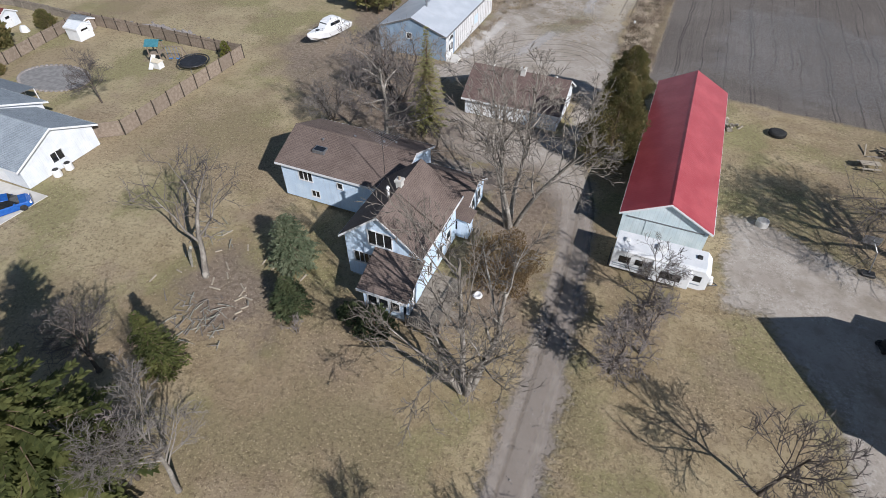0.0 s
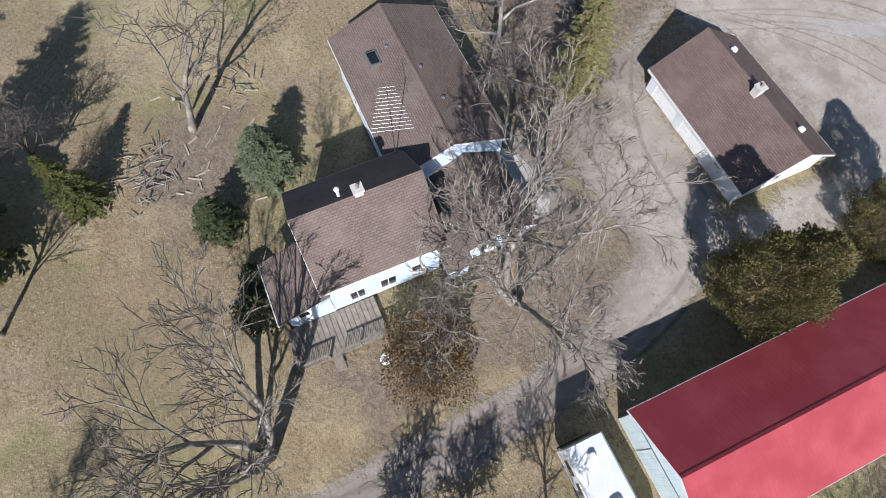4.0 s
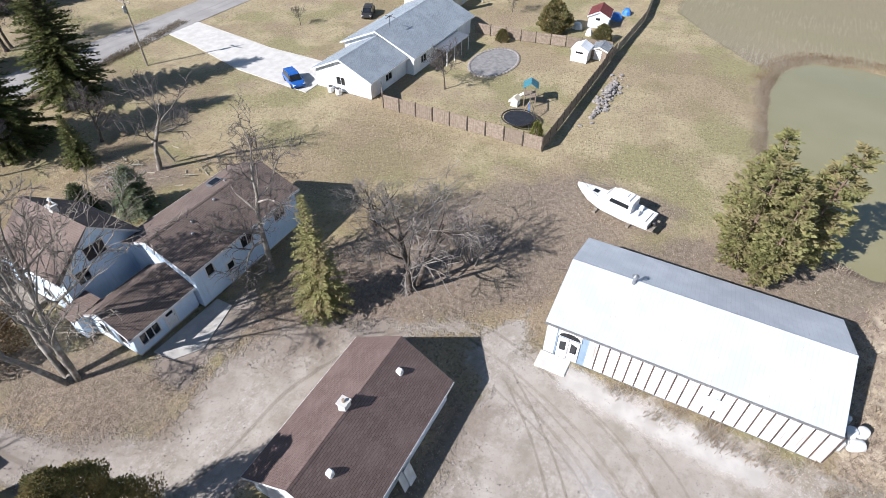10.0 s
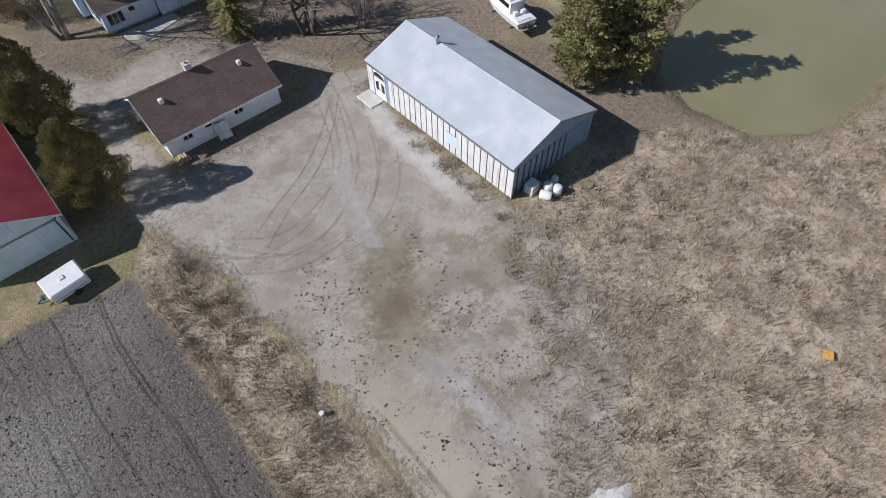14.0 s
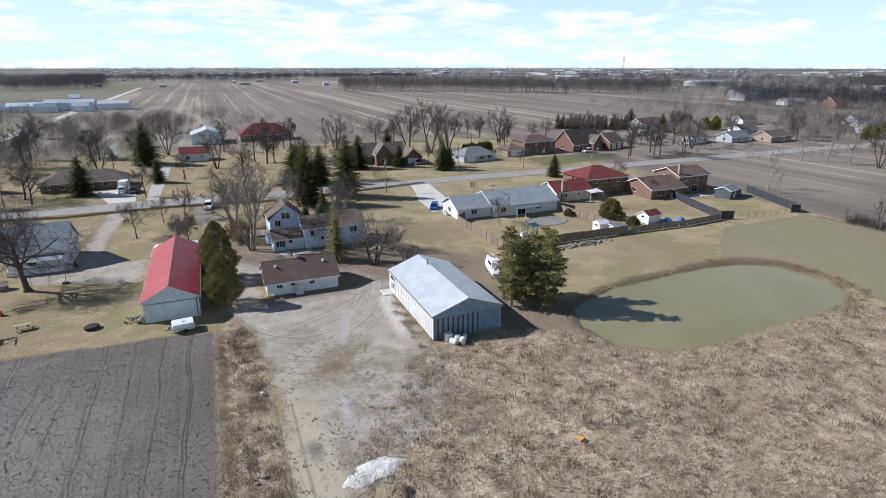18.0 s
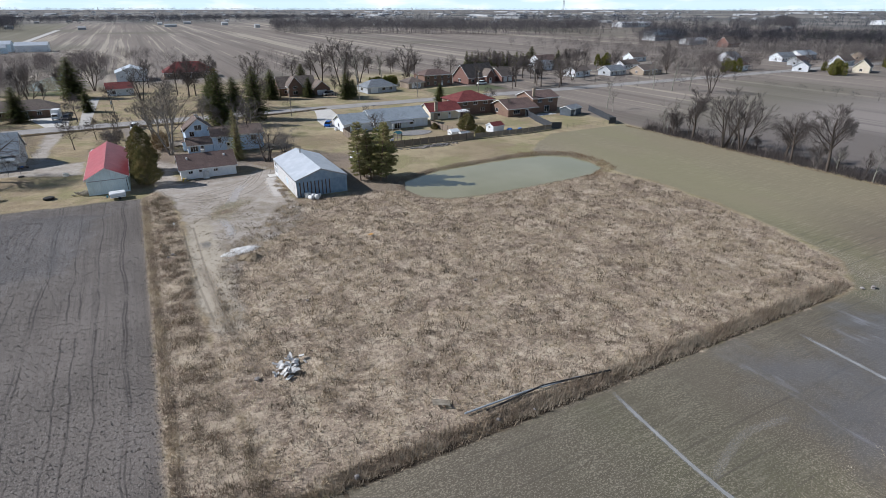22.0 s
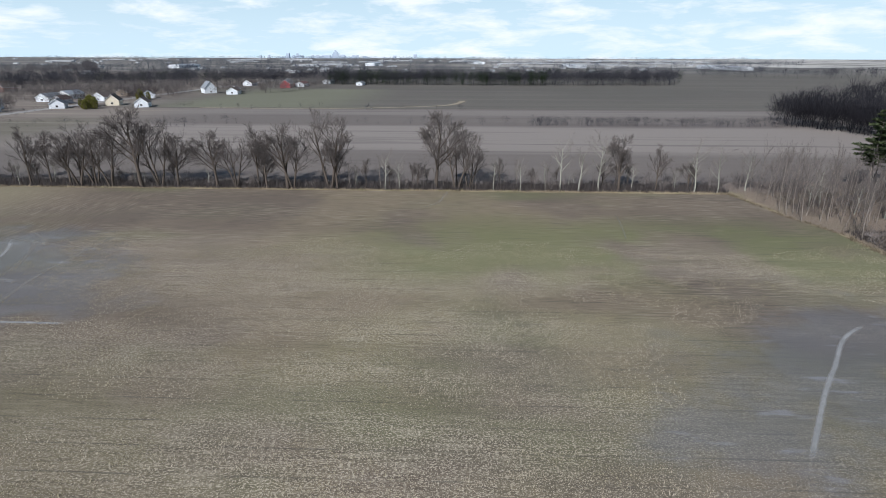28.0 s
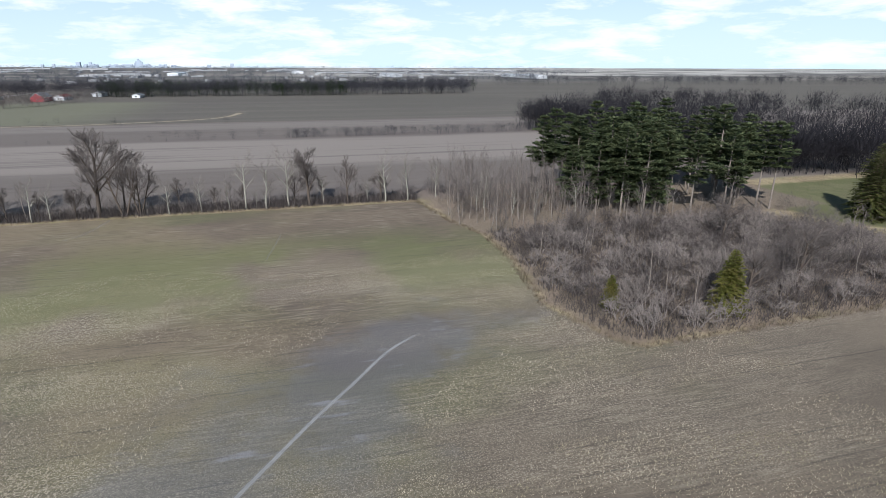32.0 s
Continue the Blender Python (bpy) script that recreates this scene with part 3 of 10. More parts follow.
    # fascia boards along the eaves and rakes
    for sgn in (-1, 1):
        part("fascia", Geo().box(-lx, lx, sgn * ex - 0.02, sgn * ex + 0.02, ze - 0.24, ze - 0.005).spin(m), trim, ob)
        if not hip:
            for e in (-lx, lx):
                a, b = Vector((e, sgn * ex, ze - 0.13)), Vector((e, 0, zr - 0.13))
                part("fascia", Geo().rings([[a + Vector((dx, 0, dz)) for dx, dz in ((-0.02, -0.1), (0.02, -0.1), (0.02, 0.1), (-0.02, 0.1))],
                                            [b + Vector((dx, 0, dz)) for dx, dz in ((-0.02, -0.1), (0.02, -0.1), (0.02, 0.1), (-0.02, 0.1))]]).spin(m), trim, ob)
    return ob

# ---- ground ----
def sdf(px, py, poly):
    """Signed distance to an outline, negative inside, for arrays of points."""
    best, inside = np.full(px.shape, 1e9), np.zeros(px.shape, bool)
    n = len(poly)
    for i in range(n):
        (ax, ay), (bx, by) = poly[i], poly[(i + 1) % n]
        dx, dy = bx - ax, by - ay
        k = np.clip(((px - ax) * dx + (py - ay) * dy) / (dx * dx + dy * dy + 1e-9), 0, 1)
        best = np.minimum(best, np.hypot(px - ax - k * dx, py - ay - k * dy))
        if ay != by:
            inside ^= ((ay > py) != (by > py)) & (px < (bx - ax) * (py - ay) / (by - ay) + ax)
    return np.where(inside, -best, best)


def line_dist(px, py, pts):
    best = np.full(px.shape, 1e9)
    for (ax, ay), (bx, by) in zip(pts, pts[1:]):
        dx, dy = bx - ax, by - ay
        k = np.clip(((px - ax) * dx + (py - ay) * dy) / (dx * dx + dy * dy + 1e-9), 0, 1)
        best = np.minimum(best, np.hypot(px - ax - k * dx, py - ay - k * dy))
    return best


POND = [(-50, 77), (-54, 75.2), (-60, 73), (-73, 72), (-82, 71.6), (-89.5, 72.6), (-94.2, 76.0), (-95.2, 82), (-94, 88), (-88, 91.0), (-73, 91.8), (-60, 92), (-53, 91), (-49, 87.6), (-48, 82)]
GRAVEL = [
    [(-3.2, -13), (2.2, -13), (0.8, 5), (-0.3, 20), (-1.6, 33), (-3.0, 40), (-6, 45), (-6.2, 47.6), (-14, 48), (-21, 48.5), (-24, 51), (-27.5, 56), (-24, 47), (-20, 41), (-15, 39.5), (-9, 40.5), (-6, 36), (-4.3, 30), (-3.2, 20), (-3.4, 5)],
    [(-4.6, 47), (-3.6, 60), (-5.8, 66), (-7.2, 80), (-6.6, 98), (-5.9, 112), (-7.5, 121), (-10.5, 121), (-10.8, 112), (-12.5, 104), (-17, 97), (-23, 93), (-27, 84), (-26.5, 79), (-26.5, 58.8), (-31, 57.5), (-24.5, 54.5), (-22, 57.2), (-8, 57.4), (-8, 47)],
    [(9.6, 28.7), (13, 28.7), (14.3, 25.5), (17.5, 21.5), (18, 12), (16.2, -7), (16.0, -13), (21, -13), (20.8, -7), (20.6, 10), (21, 17), (22.5, 30), (28, 29), (27.6, 35), (20, 37.2), (12, 41), (9.4, 40)],
    [(-14.6, 34.6), (-12, 34.4), (-12, 38.5), (-19, 38.8), (-22, 36.5), (-18, 34.6)],
]
DARK = [(-1.4, 64.8), (6, 63.6), (36, 61.8), (45, 33), (38, 14), (33, 8), (34, -12), (900, -12), (900, 900), (-0.8, 900)]
STRIP = [(-1.4, 64.5), (-3.4, 62), (-6.2, 67), (-6.6, 98), (-6, 118), (-8, 147), (-0.8, 147)]
ROUGH = [(-6.5, 121), (-8, 112), (-9, 104), (-12, 95.5), (-18, 89), (-23, 81), (-26, 79.2), (-38, 79.5), (-42, 80), (-47.5, 84), (-49.5, 90), (-56, 93.5), (-74, 93.2), (-92, 92), (-94.5, 102), (-94, 117), (-91.5, 131), (-87.5, 142), (-81, 147.4), (-12, 147), (-6.5, 147.2)]
CROP = [(-0.8, 147.3), (-13, 147.3), (-42, 147.3), (-81, 148), (-88.5, 142.5), (-92.5, 131), (-95.2, 117), (-95.8, 102), (-94, 93), (-97, 86), (-94, 77), (-88, 70), (-96, 62), (-106, 55), (-134, 54.5), (-133.6, 108), (-133, 180), (-132.6, 297.5), (-114, 300.5), (-103, 304), (-88, 304), (-69.5, 301.5), (-59.5, 304.5), (-55.5, 307), (-56, 320), (-57, 346), (-57, 700), (-0.8, 700)]
LITTER = [[(-22.5, 38.9), (-26.6, 42.2), (-25.0, 47.4), (-20.4, 47.2), (-17.0, 43.6), (-15.0, 40.2), (-18.6, 37.6)], [(-4.6, 27), (-9, 29), (-12.5, 29), (-12.2, 34), (-17, 38.5), (-9, 40.8), (-5.5, 36)], [(-21, 55.2), (-8.4, 55.2), (-8, 58.2), (-21, 58.6)], [(-18.5, 39.5), (-26, 38), (-36, 42), (-46, 49), (-51, 56), (-49, 67), (-39, 60), (-31, 57.5), (-26, 52), (-21, 48)], [(-22, 12), (-26, 11), (-32, 14), (-31, 19), (-24, 17)], [(-4.5, 20), (-9.5, 18), (-10, 30), (-6, 33)], [(-38, 79), (-49, 86), (-50, 76), (-46, 68), (-40, 60), (-38, 62)], [(-146, 298.5), (-112, 301), (-103, 304.5), (-88, 304.5), (-69.5, 302), (-59.5, 305), (-56, 307.5), (-56.5, 345), (-57, 380), (-86, 380), (-104, 372), (-106, 392), (-152, 392)]]
WET = [[(-56, 152), (-88, 149), (-100, 152), (-99, 160), (-90, 176), (-68, 188), (-58, 180), (-50, 165)], [(-42, 252), (-62, 262), (-72, 284), (-66, 296), (-50, 280), (-34, 262)], [(2, 66), (24, 64), (44, 62), (48, 90), (22, 96), (8, 100)]]
TRACKS = [
    [(-63.9, 150.5), (-63.2, 160.6), (-62.5, 172), (-62.3, 187)],
    [(-64, 160.6), (-70, 162.4), (-76, 162.6), (-82, 160.8), (-88, 158.4), (-93, 155)],
    [(-38.6, 148), (-38, 152), (-37.4, 161.6), (-38.8, 168.2), (-40.5, 174), (-44.5, 181.6)],
    [(-65.8, 283.5), (-62.2, 278.7), (-56.2, 273.9), (-51.3, 269.9), (-46, 266), (-41, 262.4)],
    [(-113.8, 266.0), (-107, 265.2), (-97.5, 263.6)],
]
RUTS = [
    [(-26, 52), (-24.6, 58), (-21, 66), (-15.8, 70.5), (-10.5, 70.5), (-6, 66), (-4.6, 60)],
    [(-27.5, 53.5), (-25.8, 60), (-20.8, 69), (-15.4, 72.4), (-10, 72), (-6.5, 69)],
    [(-23.5, 58), (-19.5, 65.5), (-15, 68.2), (-11, 68.6), (-8, 66)],
    [(-2.4, -10), (-2.2, 12), (-2.9, 30), (-4.6, 40), (-8, 44.5), (-16, 45.5), (-23, 49), (-26, 54)],
    [(-0.6, -10), (-0.7, 12), (-1.5, 30), (-3, 39), (-7, 46.5), (-15, 47)],
    [(-8.3, 84), (-8.2, 104), (-8.8, 119)],
    [(-6.7, 84), (-6.7, 104), (-7.4, 119)],
]
xs = np.concatenate([[-4800, -3000, -2000, -1400, -1000, -750], np.arange(-600, -230, 12), np.arange(-230, -140, 3), np.arange(-140, -60, 1.0), np.arange(-60, 30, 0.7), np.arange(30, 60, 1.5), np.arange(60, 240, 10), [260, 350, 500, 750, 1100, 1600, 2400, 3400, 4800]])
ys = np.concatenate([[-4800, -3400, -2400, -1700, -1200, -900, -700], np.arange(-600, -120, 12), np.arange(-120, -30, 3), np.arange(-30, 160, 0.7), np.arange(160, 330, 1.2), np.arange(330, 480, 4), np.arange(480, 700, 20), [760, 900, 1200, 1700, 2400, 3400, 4800]])
gx, gy = np.meshgrid(xs, ys)
d_pond = sdf(gx, gy, POND)


def bumps(px, py, size, seed):
    """Smooth noise from a few dozen crossing waves."""
    r, out = np.random.RandomState(seed), np.zeros(px.shape)
    for _ in range(14):
        a, k, ph = r.uniform(0, 6.28), r.uniform(0.5, 1.6) / size, r.uniform(0, 6.28)
        out += np.sin((px * math.cos(a) + py * math.sin(a)) * k * 6.28 + ph)
    return out / 14


d_rough, d_strip, d_dark, d_crop = sdf(gx, gy, ROUGH), sdf(gx, gy, STRIP), sdf(gx, gy, DARK), sdf(gx, gy, CROP)
d_gravel = np.minimum.reduce([sdf(gx, gy, p) for p in GRAVEL])
d_litter = np.minimum.reduce([sdf(gx, gy, p) for p in LITTER])
d_wet = np.minimum.reduce([sdf(gx, gy, p) for p in WET])
GREEN = [[(-92, 380), (-104, 378), (-128, 392), (-130, 430), (-126, 450), (-80, 450), (-80, 392)], [(-112, -26), (-150, -30), (-150, -46), (-114, -44)], [(20, -96), (38, -98), (38, -112), (20, -108)]]
d_green = np.minimum.reduce([sdf(gx, gy, p) for p in GREEN])
d_rut = np.minimum.reduce([line_dist(gx, gy, p) for p in RUTS])
inner = (np.abs(gx + 50) < 170) & (gy > -30) & (gy < 340)
gz = np.where(inner, 0.03 * bumps(gx, gy, 3.5, 1), 0.0)
gz += np.where(d_rough < 0, 0.22 * bumps(gx, gy, 4.0, 2) * np.clip(-d_rough / 2, 0, 1), 0)
gz += np.where(d_strip < 0, 0.16 * bumps(gx, gy, 2.5, 3) * np.clip(-d_strip, 0, 1), 0)
gz += np.where(np.abs(gy - 147.4) < 1.6, -0.30 * np.clip(1 - np.abs(gy - 147.4) / 1.5, 0, 1), 0) * ((gx < -9) & (gx > -80))
gz -= 0.05 * np.clip(1 - d_rut / 0.45, 0, 1) * inner
gz = np.where(d_pond < 1.5, np.clip(d_pond * 0.32 - 0.42, -1.6, 0.0) + 0.02 * bumps(gx, gy, 3, 4), gz)


def far_rise(x, y):
    """The country lifts a little towards the horizon."""
    return 15.0 * np.clip((np.hypot(np.asarray(x) + 10, np.asarray(y) - 150) - 1400) / 3300, 0, 1) ** 1.3


gz += far_rise(gx, gy)
me = bpy.data.meshes.new("ground")
ny, nx = gx.shape
idx = np.arange(nx * ny).reshape(ny, nx)
quads = np.stack([idx[:-1, :-1], idx[:-1, 1:], idx[1:, 1:], idx[1:, :-1]], -1).reshape(-1, 4)
me.from_pydata(np.stack([gx, gy, gz], -1).reshape(-1, 3).tolist(), [], quads.tolist())
for nm, arr in (("d_gravel", d_gravel), ("d_rough", d_rough), ("d_strip", d_strip), ("d_dark", d_dark), ("d_crop", d_crop), ("d_litter", d_litter), ("d_wet", d_wet), ("d_pond", d_pond), ("d_green", d_green)):
    me.attributes.new(nm, "FLOAT", "POINT").data.foreach_set("value", np.clip(arr, -60, 60).astype(np.float32).ravel())
me.shade_smooth()


def ground_mat():
    g = Nodes("ground_cover")
    v = g.position()
    big, mid, fine, tiny = g.noise(v, 0.045, 4), g.noise(v, 0.35, 5, 0.6), g.noise(v, 2.2, 6, 0.7), g.noise(v, 9, 4, 0.7)
    clod, patch = g.noise(v, 5.0, 5, 0.75), g.noise(v, 0.14, 5, 0.62)
    edge = g.math("MULTIPLY", g.math("SUBTRACT", mid, 0.5), 4.2)
    edge = g.math("ADD", edge, g.math("MULTIPLY", g.math("SUBTRACT", fine, 0.5), 3.4))
    sep = g.n.new("ShaderNodeSeparateXYZ")
    g.l.new(v, sep.inputs[0])
    X, Y = sep.outputs["X"], sep.outputs["Y"]

    def zone(name, wide=0.5, rough=1.0):
        return g.ramp(g.math("ADD", g.attr(name), g.math("MULTIPLY", edge, rough)), wide, -wide)

    def lay(col, fac, strength, tint):
        return g.mix(g.math("MULTIPLY", fac, strength), col, tint)

    def lines(axis, period, width, wobble, gate=0.42):
        """Thin dark lines a fixed way apart that wander a little."""
        w = g.math("ADD", axis, g.math("MULTIPLY", g.math("SUBTRACT", g.noise(v, 0.06, 3), 0.5), wobble))
        f = g.math("ABSOLUTE", g.math("SUBTRACT", g.math("FRACT", g.math("DIVIDE", w, period)), 0.5))
        return g.math("MULTIPLY", g.ramp(f, width, 0.0), g.ramp(g.noise(v, 0.11, 4, 0.6), gate, gate + 0.2))

    # lawn, dormant in early spring
    speck, straw = g.noise(v, 3.3, 6, 0.78), g.noise(v, 4.7, 6, 0.8)
    col = g.mix(g.ramp(mid, 0.36, 0.66), (0.27, 0.207, 0.119), (0.38, 0.306, 0.186))
    col = lay(col, g.ramp(X, -31.0, -42.0), 0.45, (0.41, 0.36, 0.225))
    col = lay(col, g.ramp(g.noise(v, 0.10, 5, 0.6), 0.46, 0.58), 0.7, (0.205, 0.195, 0.085))
    col = lay(col, g.ramp(patch, 0.53, 0.65), 0.6, (0.275, 0.212, 0.152))
    col = lay(col, g.ramp(g.noise(v, 0.055, 4, 0.6), 0.48, 0.58), 0.5, (0.235, 0.172, 0.115))
    col = lay(col, g.ramp(fine, 0.5, 0.62), 0.5, (0.145, 0.106, 0.064))
    rank = g.ramp(g.noise(v, 0.12, 4, 0.6), 0.4, 0.6)
    col = lay(col, g.math("MULTIPLY", g.ramp(speck, 0.53, 0.60), g.math("ADD", g.math("MULTIPLY", rank, 0.5), 0.35)), 0.85, (0.098, 0.072, 0.042))
    col = lay(col, g.math("MULTIPLY", g.ramp(straw, 0.545, 0.62), g.math("ADD", g.math("MULTIPLY", rank, 0.5), 0.3)), 0.85, (0.55, 0.44, 0.275))
    # far country: stubble and ploughland in long strips, cloud shade painted past the hedgerow
    strip = g.noise(g.position(scale=(0.085, 0.0012, 1)), 1.0, 5, 0.7)
    farc = g.mix(g.ramp(g.noise(g.position(scale=(0.012, 0.002, 1)), 1.0, 3), 0.42, 0.58), (0.182, 0.152, 0.127), (0.226, 0.193, 0.163))
    farc = lay(farc, g.ramp(strip, 0.53, 0.6), 0.8, (0.36, 0.315, 0.25))
    farc = lay(farc, g.ramp(strip, 0.47, 0.4), 0.6, (0.125, 0.102, 0.088))
    farc = lay(farc, g.ramp(g.noise(v, 0.0045, 4), 0.52, 0.62), 0.7, (0.132, 0.123, 0.0902))
    farc = lay(farc, g.math("MULTIPLY", g.ramp(X, -345.0, -352.0), g.ramp(Y, -30.0, 60.0)), 0.85, (0.101, 0.0935, 0.0792))
    wob = g.math("MULTIPLY", g.math("SUBTRACT", g.noise(g.position(scale=(0.02, 0.004, 1)), 1.0, 4), 0.5), 34)
    XW = g.math("ADD", X, wob)
    beyond = g.math("MULTIPLY", g.ramp(X, -134.0, -138.0), g.ramp(Y, 40.0, 90.0))
    # dark near band and pale middle band: cloud shade and sun put into colour
    farc = lay(farc, g.math("MULTIPLY", beyond, g.ramp(X, -352.0, -342.0)), 0.9, (0.152, 0.131, 0.118))
    farc = lay(farc, g.math("MULTIPLY", beyond, g.math("MULTIPLY", g.ramp(XW, -182.0, -200.0), g.ramp(XW, -268.0, -256.0))), 0.85, (0.268, 0.236, 0.21))
    farc = lay(farc, g.math("MULTIPLY", beyond, g.math("MULTIPLY", g.ramp(XW, -300.0, -318.0), g.ramp(X, -345.0, -338.0))), 0.7, (0.225, 0.2, 0.178))
    farc = lay(farc, g.math("MULTIPLY", beyond, g.ramp(g.noise(g.position(scale=(0.16, 0.0035, 1)), 1.0, 5, 0.7), 0.53, 0.63)), 0.6, (0.125, 0.108, 0.099))
    farc = lay(farc, g.math("MULTIPLY", g.math("MULTIPLY", g.ramp(X, -352.0, -358.0), g.ramp(X, -580.0, -540.0)), g.math("MULTIPLY", g.ramp(Y, 20.0, 60.0), g.ramp(Y, 190.0, 120.0))), 0.6, (0.19, 0.195, 0.125))
    farc = lay(farc, g.math("MULTIPLY", g.ramp(X, 91.0, 96.0), g.ramp(Y, -30.0, -40.0)), 0.8, (0.135, 0.125, 0.082))
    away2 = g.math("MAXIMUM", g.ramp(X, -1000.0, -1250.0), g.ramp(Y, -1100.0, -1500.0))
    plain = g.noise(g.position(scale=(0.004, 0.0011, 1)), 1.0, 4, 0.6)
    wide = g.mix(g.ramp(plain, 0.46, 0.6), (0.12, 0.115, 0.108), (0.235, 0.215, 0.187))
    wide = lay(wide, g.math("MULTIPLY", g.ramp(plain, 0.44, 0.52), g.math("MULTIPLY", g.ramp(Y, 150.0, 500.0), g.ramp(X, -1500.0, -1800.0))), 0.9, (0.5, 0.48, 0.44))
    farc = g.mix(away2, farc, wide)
    farc = lay(farc, g.ramp(g.math("ADD", g.attr("d_green"), g.math("MULTIPLY", g.math("SUBTRACT", patch, 0.5), 30)), 4.0, -12.0), 0.75, (0.07, 0.087, 0.036))
    away = g.math("MAXIMUM", g.ramp(X, -133.5, -138.0), g.ramp(Y, -95.0, -130.0))
    away = g.math("MAXIMUM", away, g.ramp(X, 62.0, 90.0))
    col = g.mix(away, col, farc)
    col = lay(col, g.ramp(g.math("ADD", g.attr("d_green"), edge), 0.8, -1.5), 0.7, (0.072, 0.094, 0.036))
    # winter crop: thin broken rows on brown soil
    head = g.ramp(g.math("ADD", Y, g.math("MULTIPLY", g.math("SUBTRACT", big, 0.5), 8)), 168.0, 160.0)
    rest = g.math("SUBTRACT", 1.0, head)

    def both(along_x, along_y):
        return g.math("ADD", g.math("MULTIPLY", along_x, head), g.math("MULTIPLY", along_y, rest))

    row = both(g.noise(g.position(scale=(0.25, 2.6, 1)), 1.0, 2, 0.5), g.noise(g.position(scale=(2.6, 0.25, 1)), 1.0, 2, 0.5))
    thin = both(lines(Y, 3.3, 0.05, 0.6), lines(X, 3.3, 0.05, 0.6))
    grit, chaff, flake = g.noise(v, 4.6, 2, 0.5), both(g.noise(g.position(scale=(3.2, 6.4, 1)), 1.0, 2, 0.5), g.noise(g.position(scale=(6.4, 3.2, 1)), 1.0, 2, 0.5)), g.noise(v, 8.0, 1, 0.5)
    # pale straw is thinned where the cloud's shade is painted on the crop
    cloud_shade = g.math("MULTIPLY", g.ramp(X, -85.0, -70.0), g.ramp(Y, 250.0, 270.0))
    strewn = g.math("MULTIPLY", g.math("MULTIPLY", g.ramp(X, -104.0, -84.0), g.math("SUBTRACT", 1.0, g.math("MULTIPLY", cloud_shade, 0.25))), g.ramp(g.noise(g.position(scale=(0.05, 0.016, 1)), 1.0, 3), 0.36, 0.52))
    bed = g.ramp(g.noise(g.position(scale=(0.11, 0.022, 1)), 1.0, 4, 0.62), 0.4, 0.58)
    crop = g.mix(g.ramp(big, 0.38, 0.66), (0.142, 0.112, 0.086), (0.182, 0.144, 0.107))
    crop = lay(crop, g.ramp(g.noise(g.position(scale=(0.03, 0.014, 1)), 1.0, 3), 0.47, 0.6), 0.65, (0.148, 0.150, 0.074))
    crop = lay(crop, g.ramp(g.noise(g.position(scale=(0.045, 0.02, 1)), 1.7, 3), 0.52, 0.64), 0.5, (0.135, 0.110, 0.086))
    crop = lay(crop, g.math("MULTIPLY", g.math("MULTIPLY", g.ramp(Y, 180.0, 210.0), g.ramp(Y, 285.0, 245.0)), g.ramp(g.noise(v, 0.03, 3), 0.4, 0.55)), 0.45, (0.27, 0.218, 0.137))
    crop = lay(crop, g.math("MULTIPLY", g.ramp(row, 0.52, 0.62), bed), 0.4, (0.34, 0.30, 0.225))
    crop = lay(crop, g.ramp(row, 0.46, 0.36), 0.4, (0.085, 0.071, 0.052))
    crop = lay(crop, g.ramp(grit, 0.53, 0.62), 0.5, (0.082, 0.066, 0.048))
    crop = lay(crop, g.math("MULTIPLY", g.ramp(chaff, 0.55, 0.6), g.math("MULTIPLY", g.math("ADD", g.math("MULTIPLY", bed, 0.65), 0.35), strewn)), 0.7, (0.52, 0.455, 0.345))
    crop = lay(crop, g.math("MULTIPLY", g.ramp(flake, 0.59, 0.63), strewn), 0.7, (0.58, 0.51, 0.40))
    nook = g.math("MULTIPLY", g.ramp(X, -84.0, -100.0), g.ramp(Y, 150.0, 120.0))
    crop = lay(crop, g.math("MULTIPLY", g.ramp(X, -90.0, -62.0), g.math("MULTIPLY", g.ramp(Y, 222.0, 198.0), rest)), 0.35, (0.12, 0.094, 0.07))
    crop = lay(crop, g.math("MULTIPLY", g.math("MULTIPLY", g.ramp(X, -70.0, -84.0), g.ramp(X, -118.0, -98.0)), g.math("MULTIPLY", g.ramp(Y, 205.0, 232.0), g.ramp(g.noise(v, 0.03, 3), 0.38, 0.55))), 0.55, (0.142, 0.165, 0.06))
    crop = lay(crop, nook, 0.6, (0.27, 0.24, 0.148))
    crop = lay(crop, g.math("MULTIPLY", head, g.ramp(X, -95.0, -70.0)), 0.62, (0.088, 0.08, 0.058))
    # cloud shade laid over this part of the crop as a darker tint
    crop = lay(crop, g.math("MULTIPLY", g.ramp(X, -85.0, -40.0), g.ramp(Y, 225.0, 275.0)), 0.25, (0.11, 0.10, 0.075))
    crop = lay(crop, g.math("MULTIPLY", thin, g.math("SUBTRACT", 1.0, nook)), 0.7, (0.08, 0.07, 0.055))
    wet = g.ramp(g.math("ADD", g.attr("d_wet"), g.math("MULTIPLY", g.math("SUBTRACT", g.noise(v, 0.085, 5, 0.6), 0.5), 34)), 4.0, -6.0)
    # wet soil, with the sky's reflection painted on as bluish and pale tints
    crop = lay(crop, wet, 0.42, (0.128, 0.132, 0.15))
    crop = lay(crop, g.math("MULTIPLY", wet, g.ramp(g.noise(g.position(scale=(0.5, 0.12, 1)), 1.0, 5, 0.65), 0.56, 0.7)), 0.6, (0.268, 0.27, 0.288))
    col = g.mix(zone("d_crop", 0.5, 0.35), col, crop)
    # ploughed soil: broken furrows along the field
    fur = g.noise(g.position(scale=(1.5, 0.03, 1)), 1.0, 6, 0.72)
